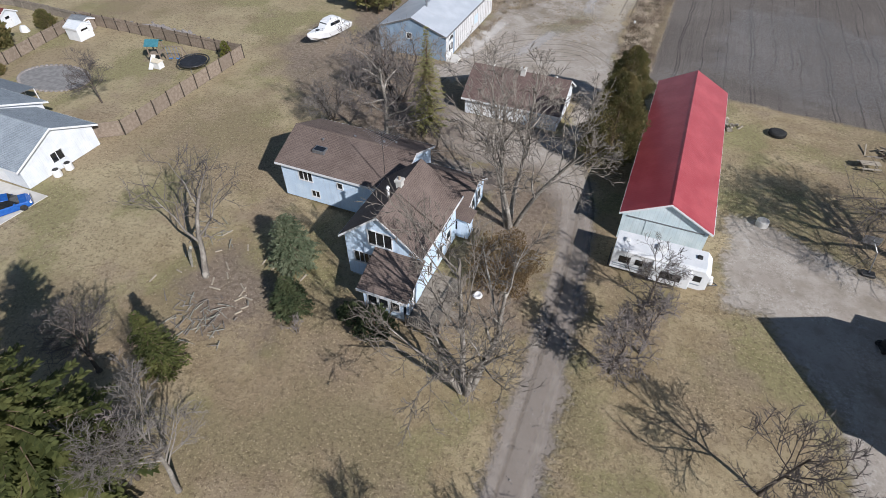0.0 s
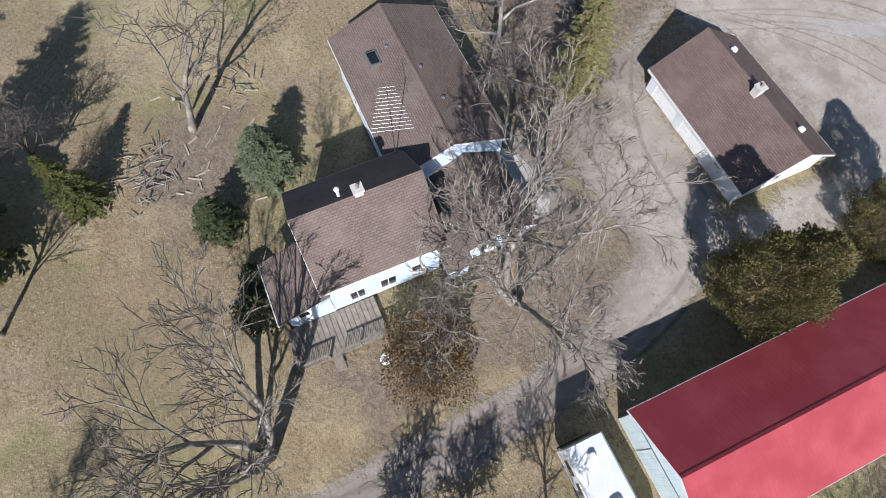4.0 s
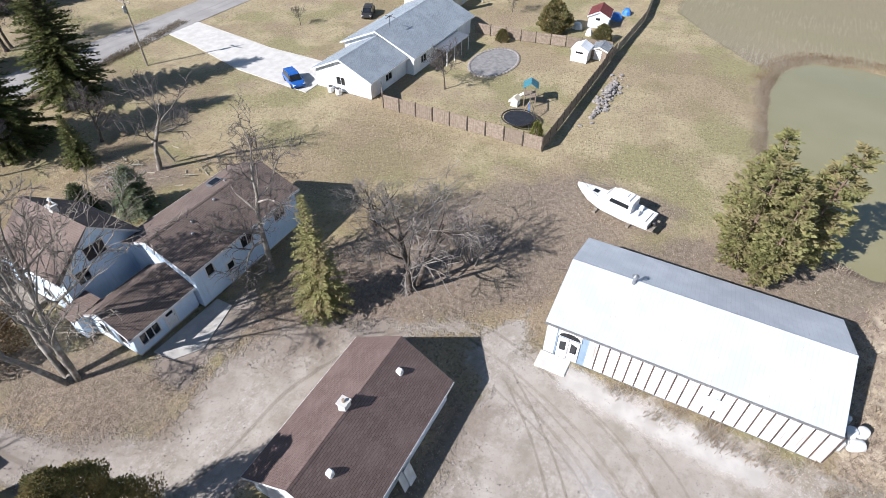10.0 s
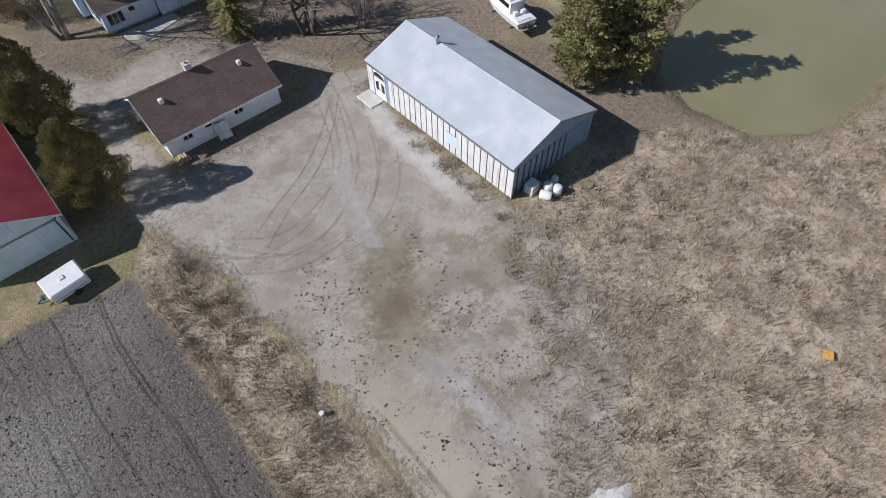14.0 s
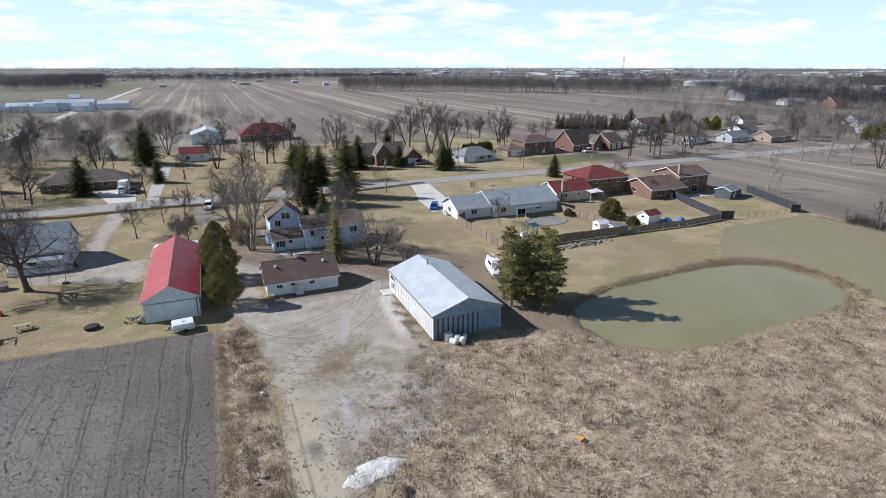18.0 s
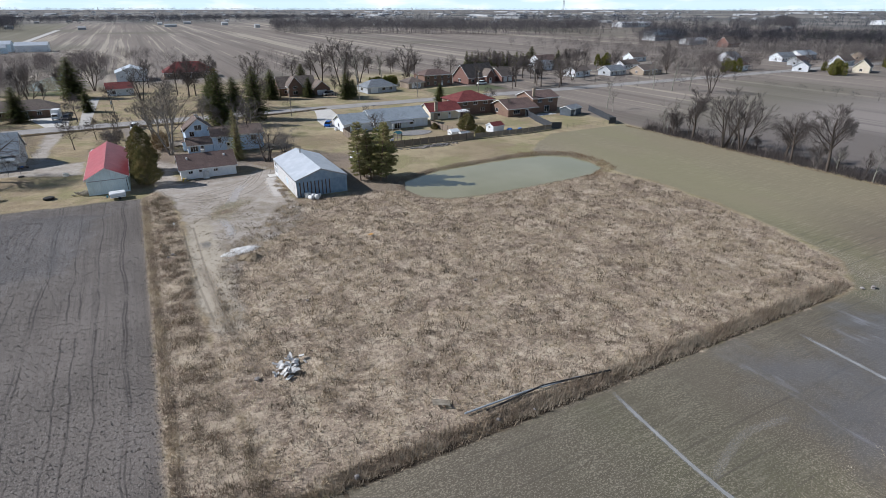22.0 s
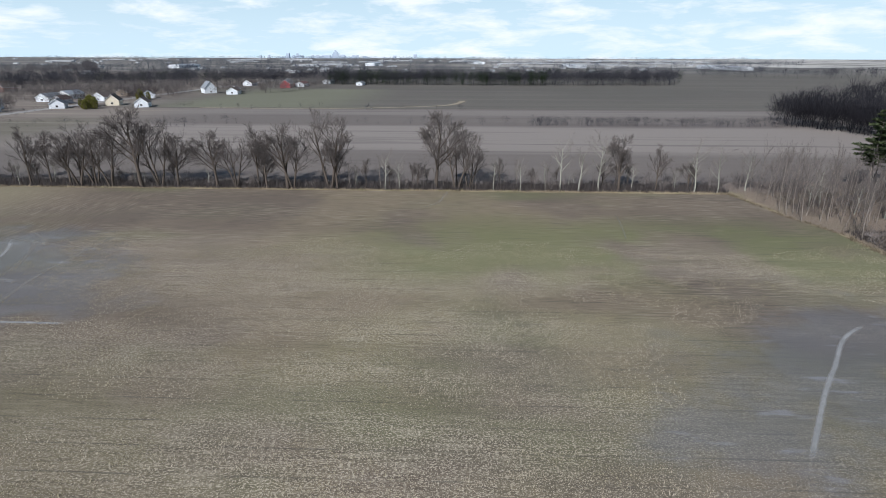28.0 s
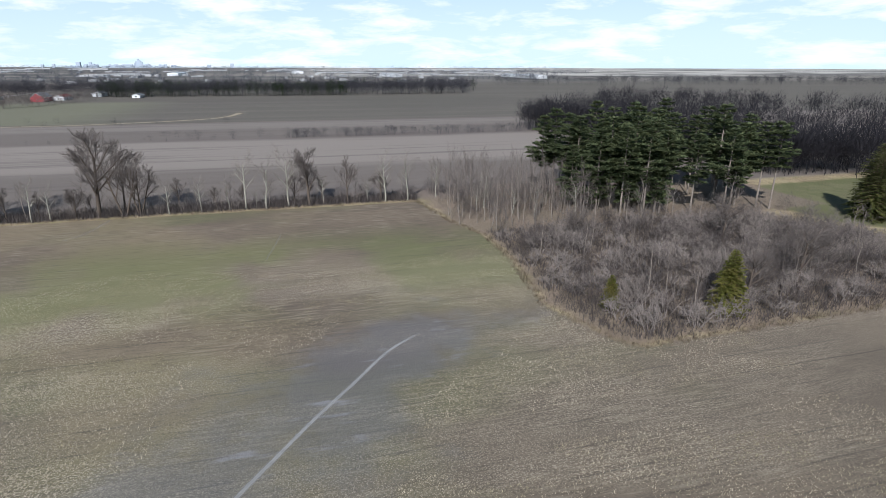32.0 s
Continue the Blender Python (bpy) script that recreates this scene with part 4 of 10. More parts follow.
    lump, pit = g.noise(g.position(scale=(6.5, 3.2, 1)), 1.0, 4, 0.65), g.noise(g.position(scale=(11, 6.0, 1)), 1.0, 2, 0.6)
    soil = g.mix(g.ramp(g.noise(v, 0.07, 4), 0.38, 0.66), (0.106, 0.09, 0.077), (0.16, 0.138, 0.12))
    soil = lay(soil, g.ramp(fur, 0.52, 0.62), 0.35, (0.185, 0.162, 0.146))
    soil = lay(soil, g.ramp(fur, 0.47, 0.38), 0.4, (0.062, 0.05, 0.044))
    soil = lay(soil, g.ramp(lump, 0.53, 0.64), 0.6, (0.235, 0.21, 0.19))
    soil = lay(soil, g.ramp(lump, 0.46, 0.36), 0.5, (0.06, 0.049, 0.043))
    soil = lay(soil, g.ramp(pit, 0.56, 0.64), 0.45, (0.044, 0.036, 0.031))
    soil = lay(soil, g.ramp(pit, 0.44, 0.36), 0.55, (0.27, 0.245, 0.22))
    # wet furrows made paler: their sheen is painted into the colour
    soil = lay(soil, g.math("MULTIPLY", wet, g.ramp(fine, 0.46, 0.6)), 0.3, (0.25, 0.245, 0.245))
    soil = lay(soil, lines(X, 0.74, 0.12, 0.3), 0.25, (0.05, 0.04, 0.035))
    soil = lay(soil, lines(X, 3.1, 0.05, 2.4, 0.34), 0.75, (0.03, 0.024, 0.021))
    soil = lay(soil, lines(g.math("ADD", X, 0.5), 4.7, 0.035, 3.0, 0.36), 0.7, (0.032, 0.026, 0.023))
    col = g.mix(zone("d_dark", 0.5, 0.5), col, soil)
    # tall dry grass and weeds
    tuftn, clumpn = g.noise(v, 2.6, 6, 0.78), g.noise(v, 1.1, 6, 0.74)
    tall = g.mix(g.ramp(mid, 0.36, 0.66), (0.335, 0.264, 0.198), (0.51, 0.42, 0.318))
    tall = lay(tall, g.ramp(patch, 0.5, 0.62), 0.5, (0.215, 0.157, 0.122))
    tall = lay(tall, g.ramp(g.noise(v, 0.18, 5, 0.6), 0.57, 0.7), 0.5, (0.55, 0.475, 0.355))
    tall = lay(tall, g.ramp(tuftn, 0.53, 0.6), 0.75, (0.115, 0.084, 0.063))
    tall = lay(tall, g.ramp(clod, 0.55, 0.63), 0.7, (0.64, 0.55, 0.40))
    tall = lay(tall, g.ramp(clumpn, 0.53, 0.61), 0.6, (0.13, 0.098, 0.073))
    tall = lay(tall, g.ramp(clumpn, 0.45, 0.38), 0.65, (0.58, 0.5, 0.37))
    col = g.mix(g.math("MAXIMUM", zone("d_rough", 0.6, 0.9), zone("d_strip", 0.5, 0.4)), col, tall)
    # leaf litter under the trees
    lit = g.mix(g.ramp(fine, 0.4, 0.62), (0.138, 0.103, 0.084), (0.258, 0.206, 0.166))
    lit = lay(lit, g.ramp(clod, 0.55, 0.68), 0.6, (0.36, 0.294, 0.228))
    col = g.mix(g.math("MULTIPLY", zone("d_litter", 1.5, 1.4), 0.8), col, lit)
    # gravel yard and drive
    grav = g.mix(g.ramp(mid, 0.34, 0.66), (0.322, 0.28, 0.238), (0.40, 0.358, 0.312))
    grav = lay(grav, g.ramp(patch, 0.52, 0.64), 0.6, (0.225, 0.19, 0.145))
    grav = lay(grav, g.ramp(g.noise(v, 0.23, 5, 0.65), 0.57, 0.68), 0.45, (0.165, 0.145, 0.10))
    grav = lay(grav, g.ramp(g.noise(v, 0.5, 5, 0.65), 0.58, 0.70), 0.6, (0.45, 0.42, 0.385))
    grav = lay(grav, g.ramp(fine, 0.58, 0.7), 0.3, (0.17, 0.14, 0.115))
    grav = lay(grav, g.math("MULTIPLY", g.ramp(Y, 70.0, 80.0), g.ramp(g.noise(v, 0.32, 6, 0.72), 0.48, 0.58)), 0.8, (0.215, 0.176, 0.124))
    grit2, peb = g.noise(v, 2.4, 6, 0.8), g.noise(v, 5.0, 5, 0.8)
    grav = lay(grav, g.ramp(g.noise(v, 0.75, 6, 0.75), 0.51, 0.6), 0.45, (0.245, 0.213, 0.172))
    stony = g.ramp(g.noise(v, 0.2, 5, 0.65), 0.45, 0.58)
    grav = lay(grav, g.math("MULTIPLY", g.ramp(grit2, 0.53, 0.6), stony), 0.5, (0.2, 0.172, 0.138))
    grav = lay(grav, g.math("MULTIPLY", g.ramp(grit2, 0.46, 0.40), stony), 0.4, (0.5, 0.465, 0.42))
    grav = lay(grav, g.ramp(peb, 0.57, 0.63), 0.35, (0.17, 0.145, 0.12))
    grav = lay(grav, g.math("MULTIPLY", g.ramp(peb, 0.44, 0.38), stony), 0.5, (0.6, 0.57, 0.525))
    mudlane = g.math("MULTIPLY", g.ramp(Y, 76.0, 88.0), g.ramp(g.math("ADD", X, g.math("MULTIPLY", edge, 0.6)), -11.6, -10.2))
    grav = lay(grav, mudlane, 0.85, (0.40, 0.348, 0.272))
    grav = lay(grav, g.ramp(tiny, 0.56, 0.7), 0.25, (0.48, 0.45, 0.41))
    grav = lay(grav, g.math("MULTIPLY", g.ramp(Y, 42.0, 32.0), g.ramp(X, 6.0, 3.0)), 0.75, (0.205, 0.172, 0.146))
    col = g.mix(zone("d_gravel", 0.6, 0.75), col, grav)
    col = lay(col, g.math("MULTIPLY", zone("d_litter", 1.5, 1.4), zone("d_gravel", 0.6, 0.75)), 0.6, (0.19, 0.148, 0.116))
    # damp margin of the pond
    mud = g.ramp(g.math("ADD", g.attr("d_pond"), g.math("MULTIPLY", edge, 0.8)), 1.9, 0.2)
    col = lay(col, mud, 0.45, (0.17, 0.128, 0.085))
    h = g.math("ADD", g.math("MULTIPLY", fine, 0.6), g.math("MULTIPLY", clod, 0.35))
    flat = g.math("SUBTRACT", 1.0, g.math("MULTIPLY", g.math("MAXIMUM", zone("d_gravel", 0.7, 1.5), g.math("MULTIPLY", zone("d_crop", 0.5, 0.35), 0.7)), 0.85))
    g.bump(g.math("MULTIPLY", h, flat), 0.8, 0.22)
    wetsoil = g.math("MULTIPLY", g.ramp(g.attr("d_dark"), 0.0, -2.0), 0.2)
    damp = g.math("MULTIPLY", wet, g.math("MAXIMUM", g.ramp(g.attr("d_crop"), 0.0, -2.0), g.ramp(g.attr("d_dark"), 0.0, -2.0)))
    MATS["ground"] = g.done(col, g.math("SUBTRACT", 0.95, g.math("MAXIMUM", wetsoil, g.math("MULTIPLY", damp, 0.6))), 0.0, 0.35)


ground_mat()
me.materials.append(MATS["ground"])
tagged(new("ground", me), "flat farm ground of lawn, gravel, dry grass and bare fields", "ground", kind="structure")


def water_mat():
    g = Nodes("pond_water")
    v = g.position()
    col = g.mix(g.ramp(g.noise(v, 0.06, 3), 0.35, 0.7), (0.222, 0.205, 0.112), (0.258, 0.236, 0.138))
    g.bump(g.noise(g.position(scale=(1, 1, 1)), 1.4, 3), 0.06, 0.02)
    MATS["water"] = g.done(col, 0.07, 0.0, 0.45)


water_mat()
wg = Geo()
pc = (sum(p[0] for p in POND) / len(POND), sum(p[1] for p in POND) / len(POND))
ring = [(pc[0] + (x - pc[0]) * 1.05, pc[1] + (y - pc[1]) * 1.05, -0.36) for x, y in POND]
wg.add([(pc[0], pc[1], -0.36), *ring], [(0, i + 1, (i + 1) % len(ring) + 1) for i in range(len(ring))])
structure("water_pond", wg, "water", "murky olive-green farm pond with a still surface")


def asphalt_mat():
    g = Nodes("road_surface")
    v = g.position()
    col = g.mix(g.ramp(g.noise(v, 0.25, 5), 0.35, 0.7), (0.29, 0.275, 0.26), (0.37, 0.355, 0.335))
    col = g.mix(g.math("MULTIPLY", g.ramp(g.noise(g.position(scale=(0.03, 1.2, 1)), 1.0, 3), 0.5, 0.68), 0.45), col, (0.22, 0.21, 0.2))
    col = g.mix(g.math("MULTIPLY", g.noise(v, 20, 2), 0.3), col, (0.2, 0.19, 0.18))
    MATS["road"] = g.done(col, 0.9, 0.0, 0.25)


asphalt_mat()
weathered("road_dust", (0.44, 0.42, 0.39), (0.56, 0.54, 0.51), 0.3, 0.95, fine=8, bump=0.2)
rd = Geo()
for a, b in zip(range(-1400, 900, 20), range(-1380, 920, 20)):
    rd.box(a, b, -21.4, -13.6, -0.2, 0.06)
structure("road", rd, "road", "pale worn asphalt country road")
side = Geo().box(85, 91.5, -900, -21.5, -0.2, 0.14)
structure("water_far_pond", Geo().poly([(24, -112), (36, -116), (40, -134), (35, -172), (29, -190), (26, -168), (30, -140)], -0.1, 0.04), "water", "small pond among bare trees across the road")
structure("road_side", side, "road_dust", "pale side road leading away to the horizon")

# ---- the farm's buildings ----
def gable_window(parent, m, u0, u1, z0, z1, bars):
    return window_part(parent, m @ pose(0, -0.06, 0), u0, u1, z0, z1, bars)


def vent_box(parent, x, y, z, w, h, mat="light_plastic", name="roof_vent"):
    return part(name, Geo().bevel_box(x - w / 2, x + w / 2, y - w / 2, y + w / 2, z - 0.25, z + h, w * 0.15), mat, parent)


house = thing("farmhouse", "pale blue sided farmhouse with brown shingle roofs and a long wing", "house", -16.0, 23.95)
main = house
part("foundation", Geo().box(-3.1, 3.1, -3.5, 3.5, -0.2, 0.3), "concrete", house)
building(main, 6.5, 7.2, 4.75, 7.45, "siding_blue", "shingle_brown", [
    ("S", 0.7, 2.4, 1.9, 3.0, "window", 3), ("E", 1.2, 2.1, 1.0, 2.2), ("E", 3.2, 4.2, 1.0, 2.2), ("E", 5.2, 6.1, 0.3, 2.4, "door"),
    ("N", 1.0, 2.0, 3.3, 4.4), ("W", 2.0, 3.0, 3.0, 4.2)], over=0.35, axis="y", base=0.3)
gable_window(main, pose(-3.25, -3.6, 0), 2.2, 4.2, 4.35, 5.75, 2)
gable_window(main, pose(3.25, 3.6, 0, 0, 0, 180), 2.3, 3.9, 4.7, 5.9, 1)
part("shed_dormer", roof_uv(Geo().slab([(0.15, -0.7, 7.5), (3.75, -0.7, 4.93), (3.75, 3.95, 4.93), (0.15, 3.95, 7.5)], 0.12).mesh("shed_dormer", "shingle_brown")), None, main)
part("fascia", Geo().box(3.73, 3.79, -0.7, 3.95, 4.7, 4.93), "trim_white", main)
chim = part("chimney", Geo().box(-0.3, 0.15, -0.1, 0.4, 6.8, 8.0).box(-0.38, 0.23, -0.18, 0.48, 7.95, 8.12), "concrete_pale", main)
part("flue", Geo().cyl(-0.08, 0.15, 8.1, 8.35, 0.11, 0.1), "brick_tan", chim)
part("metal_flue", Geo().cyl(-0.55, -0.9, 6.7, 8.0, 0.1).cyl(-0.55, -0.9, 7.9, 8.05, 0.17, 0.08), "light_plastic", main)
porch = house
part("foundation", Geo().box(-0.2, 3.25, -6.5, -3.6, -0.2, 0.3), "concrete", house)
pm = {"S": pose(-0.25, -6.55, 0), "W": pose(-0.25, -3.6, 0, 0, 0, -90), "E": pose(3.3, -6.55, 0, 0, 0, 90)}
part("wall", wall_panel(3.55, 0.3, 2.75, 0.14, [(0.4, 1.15, 1.1, 2.2), (1.35, 2.1, 1.1, 2.2), (2.3, 3.05, 1.1, 2.2)]).spin(pm["S"]), "siding_blue", porch)
for u in (0.4, 1.35, 2.3):
    window_part(porch, pm["S"], u, u + 0.75, 1.1, 2.2, 0)
part("wall", wall_panel(2.93, 0.3, 2.85, 0.14, [(0.5, 2.3, 1.1, 2.2)]).spin(pm["W"]), "siding_blue", porch)
window_part(porch, pm["W"], 0.5, 2.3, 1.1, 2.2, 1)
part("wall", wall_panel(2.93, 0.3, 2.85, 0.14, [(0.7, 1.6, 0.35, 2.3)]).spin(pm["E"]), "siding_blue", porch)
door_part(porch, pm["E"], 0.7, 1.6, 0.35, 2.3)
part("porch_roof", roof_uv(Geo().slab([(-0.55, -6.9, 2.75), (3.65, -6.9, 2.75), (3.65, -3.5, 4.15), (-0.55, -3.5, 4.15)], 0.12).mesh("porch_roof", "shingle_brown")), None, porch)
part("fascia", Geo().box(-0.58, 3.68, -6.96, -6.9, 2.5, 2.75), "trim_white", porch)
part("foundation", Geo().box(-14.0, -2.3, 3.65, 10.4, -0.2, 0.3), "concrete", house)
building(house, 11.9, 7.5, 4.15, 5.7, "siding_blue", "shingle_brown", [
    ("S", 1.9, 3.3, 2.6, 3.7, "window", 2), ("S", 3.0, 3.8, 0.9, 1.6), ("S", 6.0, 6.5, 2.7, 3.3, "window", 0), ("S", 8.2, 8.7, 0.8, 1.3, "window", 0),
    ("N", 1.2, 1.9, 2.6, 3.6, "window", 0), ("N", 5.0, 6.3, 2.5, 3.6), ("N", 9.0, 10.3, 2.5, 3.6), ("W", 2.6, 4.2, 2.5, 3.6), ("N", 3.0, 3.9, 0.4, 2.4, "door")], over=0.35, axis="x", base=0.3, off=(-8.15, 6.85))
wo = pose(-8.15, 6.85, 0)
sky_l = part("skylight", Geo().box(-3.1, -1.9, -2.4, -1.6, 4.9, 5.22).spin(wo), "grey_metal", house)
part("pane", Geo().box(-3.0, -2.0, -2.3, -1.7, 5.22, 5.24).spin(wo), "dark_glass", sky_l)
for vx, vy, vz in ((-0.2, 0.5, 5.6), (2.6, 0.9, 5.45), (3.4, 1.7, 5.1), (-2.8, -0.9, 5.45)):
    vent_box(house, vx - 8.15, vy + 6.85, vz, 0.2, 0.16, "grey_metal")
boom = part("antenna", Geo().tube([(-3.25, 3.45, 4.6), (-3.25, 3.45, 9.4)], [0.03, 0.025], 6).tube([(-4.75, 3.85, 9.3), (-1.95, 3.05, 9.3)], [0.015, 0.015], 4), "dark_metal", house)
for k in range(13):
    f = k / 12
    c, L = Vector((-4.75 + 2.8 * f, 3.85 - 0.8 * f, 9.31)), 0.45 + 0.75 * f
    part("antenna_rod", Geo().tube([c + Vector((-0.27, -0.96, 0)) * L, c + Vector((0.27, 0.96, 0)) * L], [0.008, 0.008], 3), "grey_metal", boom)
building(house, 5.6, 4.6, 2.45, 3.75, "siding_blue", "shingle_brown", [
    ("N", 0.5, 2.1, 0.9, 2.1, "window", 2), ("N", 2.7, 3.6, 0.3, 2.3, "door"), ("E", 1.0, 2.0, 0.9, 2.0), ("E", 3.0, 3.7, 0.9, 2.0, "window", 0)], over=0.3, axis="x", base=0.25, off=(0.7, 7.75))
part("foundation", Geo().box(-2.0, 3.4, 5.55, 9.95, -0.2, 0.25), "concrete", house)
bay = part("entry_bay", wall_panel(1.9, 0.2, 2.35, 1.3, [(0.3, 0.9, 1.0, 2.0)]).spin(pose(2.4, 3.9, 0)), "siding_blue", house)
part("bay_roof", roof_uv(Geo().slab([(2.2, 3.6, 2.75), (4.6, 3.6, 2.45), (4.6, 5.4, 2.45), (2.2, 5.4, 2.75)], 0.1).mesh("bay_roof", "shingle_brown")), None, bay)
part("pane", Geo().box(2.7, 3.3, 3.93, 3.95, 1.0, 2.0), "dark_glass", bay)

# wooden deck on the sunny side
deck = thing("deck", "weathered grey wooden deck with a railing beside the house", "deck", -11.2, 20.0)
for k in range(17):
    part("plank", Geo().box(-1.45 + 0.0, 1.3, -2.9 + k * 0.34, -2.9 + k * 0.34 + 0.31, 0.36, 0.41), "old_wood", deck)
for x, y in ((-1.4, -2.85), (1.25, -2.85), (1.25, -1.0), (1.25, 1.0), (1.25, 2.8)):
    part("post", Geo().box(x - 0.05, x + 0.05, y - 0.05, y + 0.05, -0.1, 1.35), "old_wood", deck)
part("beam", Geo().box(-1.4, 1.25, -2.86, -2.8, 0.16, 0.36).box(-1.4, 1.25, 2.74, 2.8, 0.16, 0.36), "old_wood", deck)
for y0, y1 in ((-2.8, -1.0), (-0.2, 2.8)):
    part("rail", Geo().box(1.2, 1.3, y0, y1, 1.3, 1.36), "old_wood", deck)
    n = int((y1 - y0) / 0.16)
    for k in range(n):
        part("baluster", Geo().box(1.23, 1.27, y0 + 0.08 + k * 0.16, y0 + 0.12 + k * 0.16, 0.41, 1.3), "old_wood", deck)
part("rail", Geo().box(-1.4, 1.2, -2.9, -2.8, 1.3, 1.36), "old_wood", deck)
for k in range(15):
    part("baluster", Geo().box(-1.3 + k * 0.16, -1.26 + k * 0.16, -2.87, -2.83, 0.41, 1.3), "old_wood", deck)
for k in range(3):
    part("step", Geo().box(1.3 + k * 0.28, 1.6 + k * 0.28, -0.9, -0.3, 0.26 - k * 0.11, 0.31 - k * 0.11), "old_wood", deck)
for i, (x, y) in enumerate(((-10.4, 19.6), (-8.6, 22.1))):
    pl = thing("planter", "round white tyre planter filled with dark soil", "planter", x, y, 0, group="tyre planters")
    part("rim", Geo().lathe(0, 0, [(0.2, 0.0), (0.36, 0.02), (0.4, 0.12), (0.36, 0.22), (0.22, 0.24), (0.2, 0.18)], 18), "white_paint", pl, smooth=True)
    part("soil", Geo().cyl(0, 0, 0.0, 0.16, 0.2, n=14), "soil_pile", pl)
structure("pavement_patio", Geo().poly([(-19.4, 34.6), (-13.2, 34.4), (-13.4, 36.2), (-15.2, 37.4), (-19.4, 36.2)], -0.1, 0.07), "concrete", "pale concrete patio slab behind the house")

# garage
gar = thing("garage", "low white garage with a brown shingle roof and a small chimney", "garage", -14.5, 51.9)
building(gar, 10.9, 7.2, 2.2, 4.45, "siding_white", "shingle_dark", [
    ("N", 3.4, 4.3, 0.1, 2.0, "door"), ("N", 6.4, 7.2, 1.2, 1.7), ("N", 1.5, 2.3, 1.2, 1.7), ("E", 3.0, 3.5, 1.1, 1.7, "window", 0), ("S", 0.8, 3.6, 0.05, 2.05, "garage"), ("S", 4.3, 7.1, 0.05, 2.05, "garage"), ("S", 8.0, 8.9, 0.05, 2.0, "door")], over=0.35, axis="x", base=0.05)
gch = part("chimney", Geo().box(0.0, 0.55, -0.5, 0.05, 4.0, 5.05).box(-0.06, 0.61, -0.56, 0.11, 5.0, 5.12), "concrete_pale", gar)
part("flue", Geo().cyl(0.28, -0.22, 5.1, 5.3, 0.12, 0.1), "brick_tan", gch)
vent_box(gar, -3.7, 1.1, 3.85, 0.4, 0.3)
vent_box(gar, 3.75, 1.2, 3.8, 0.4, 0.3)
for k in range(2):
    b = thing("board_sheet", "pale plywood sheet leaning on the garage wall", "board", -13.5 - 0.5 * k, 55.75 + 0.1 * k, 0, group="boards by the garage")
    part("sheet", Geo().slab([(-0.35, 0.5, 0.0), (0.35, 0.5, 0.0), (0.35, 0.05, 1.5), (-0.35, 0.05, 1.5)], 0.03), "plaster_scrap", b)
yl = thing("log_stack", "small stack of yellowish split logs at the garage corner", "logs", -9.6, 56.3)
rl = random.Random(3)
for k in range(14):
    x, z = (k % 5) * 0.24 - 0.5, 0.11 + (k // 5) * 0.2
    part("log", Geo().cyl(0, 0, -0.3, 0.3, 0.11 + rl.uniform(-0.02, 0.02), n=7).spin(pose(x + (k // 5) * 0.1, rl.uniform(-0.05, 0.05), z, 90, 0, rl.uniform(-8, 8))), "yellow_plastic" if k % 4 == 0 else "pallet_wood", yl)

# red-roofed barn
red = thing("red_roofed_barn", "long pale blue-green barn with a red steel roof", "barn", 3.9, 45.95)
building(red, 7.0, 24.9, 3.15, 5.0, "barn_paint", "red_steel", [
    ("N", 1.6, 4.6, 0.05, 2.4, "none"), ("S", 0.8, 6.2, 0.3, 2.9, "none"), ("E", 4, 5, 1.2, 2.2), ("E", 14, 15, 1.2, 2.2), ("W", 8, 9, 1.2, 2.2)][2:], over=0.3, axis="y", base=0.0, roofname="roof_sheet")
for sy, yy in ((1, 12.47), (-1, -12.47)):
    part("sliding_door", Geo().box(-1.5, 1.5, yy - 0.02, yy + 0.06, 0.1, 2.6), "barn_paint", red)
    part("door_track", Geo().box(-3.2, 3.2, yy - 0.02, yy + 0.09, 2.62, 2.74), "grey_metal", red)
part("drain_pipe", Geo().tube([(-3.55, 12.5, 3.0), (-3.2, 12.53, 2.7), (-3.2, 12.53, 0.2)], [0.05, 0.05, 0.05], 6), "dark_metal", red)
part("gutter", Geo().box(3.72, 3.86, -12.6, -8.5, 2.92, 3.06), "trim_white", red)

# steel pole barn with stained panels along the yard
pole = thing("pole_barn", "white steel pole barn with rust-stained panels and double doors", "barn", -32.15, 68.95)
PW, PD, PE, PR = 9.9, 18.3, 3.3, 5.05
building(pole, PW, PD, PE, PR, "barn_blue_steel", "white_steel", [("E", 0.9, 2.6, 0.05, 2.25, "open"), ("S", 4.2, 4.9, 2.3, 3.0, "window", 0), ("N", 1.8, 4.6, 0.05, 2.8, "open")], over=0.15, axis="y", base=0.0, trim="grey_metal", roofname="roof_sheet")
hx = PW / 2
yy = -PD / 2 + 3.1
k = 0
while yy < PD / 2 - 0.1:
    w = 0.64
    part("wall_panel", Geo().bevel_box(hx + 0.01, hx + 0.05, yy, yy + w, 0.1, 3.15, 0.012), "panel_white", pole)
    part("seam_strip", Geo().box(hx + 0.01, hx + 0.03, yy + w, yy + w + 0.1, 0.1, 3.15), "rust_strip", pole)
    yy += w + 0.1
    k += 1
part("wall_panel", Geo().bevel_box(hx + 0.01, hx + 0.05, -PD / 2 + 0.02, -PD / 2 + 0.8, 0.1, 3.15, 0.012), "panel_white", pole)
part("wall_panel", Geo().bevel_box(hx + 0.01, hx + 0.05, -PD / 2 + 0.9, -PD / 2 + 2.6, 2.35, 3.15, 0.012), "panel_white", pole)
yy = -PW / 2 + 0.1
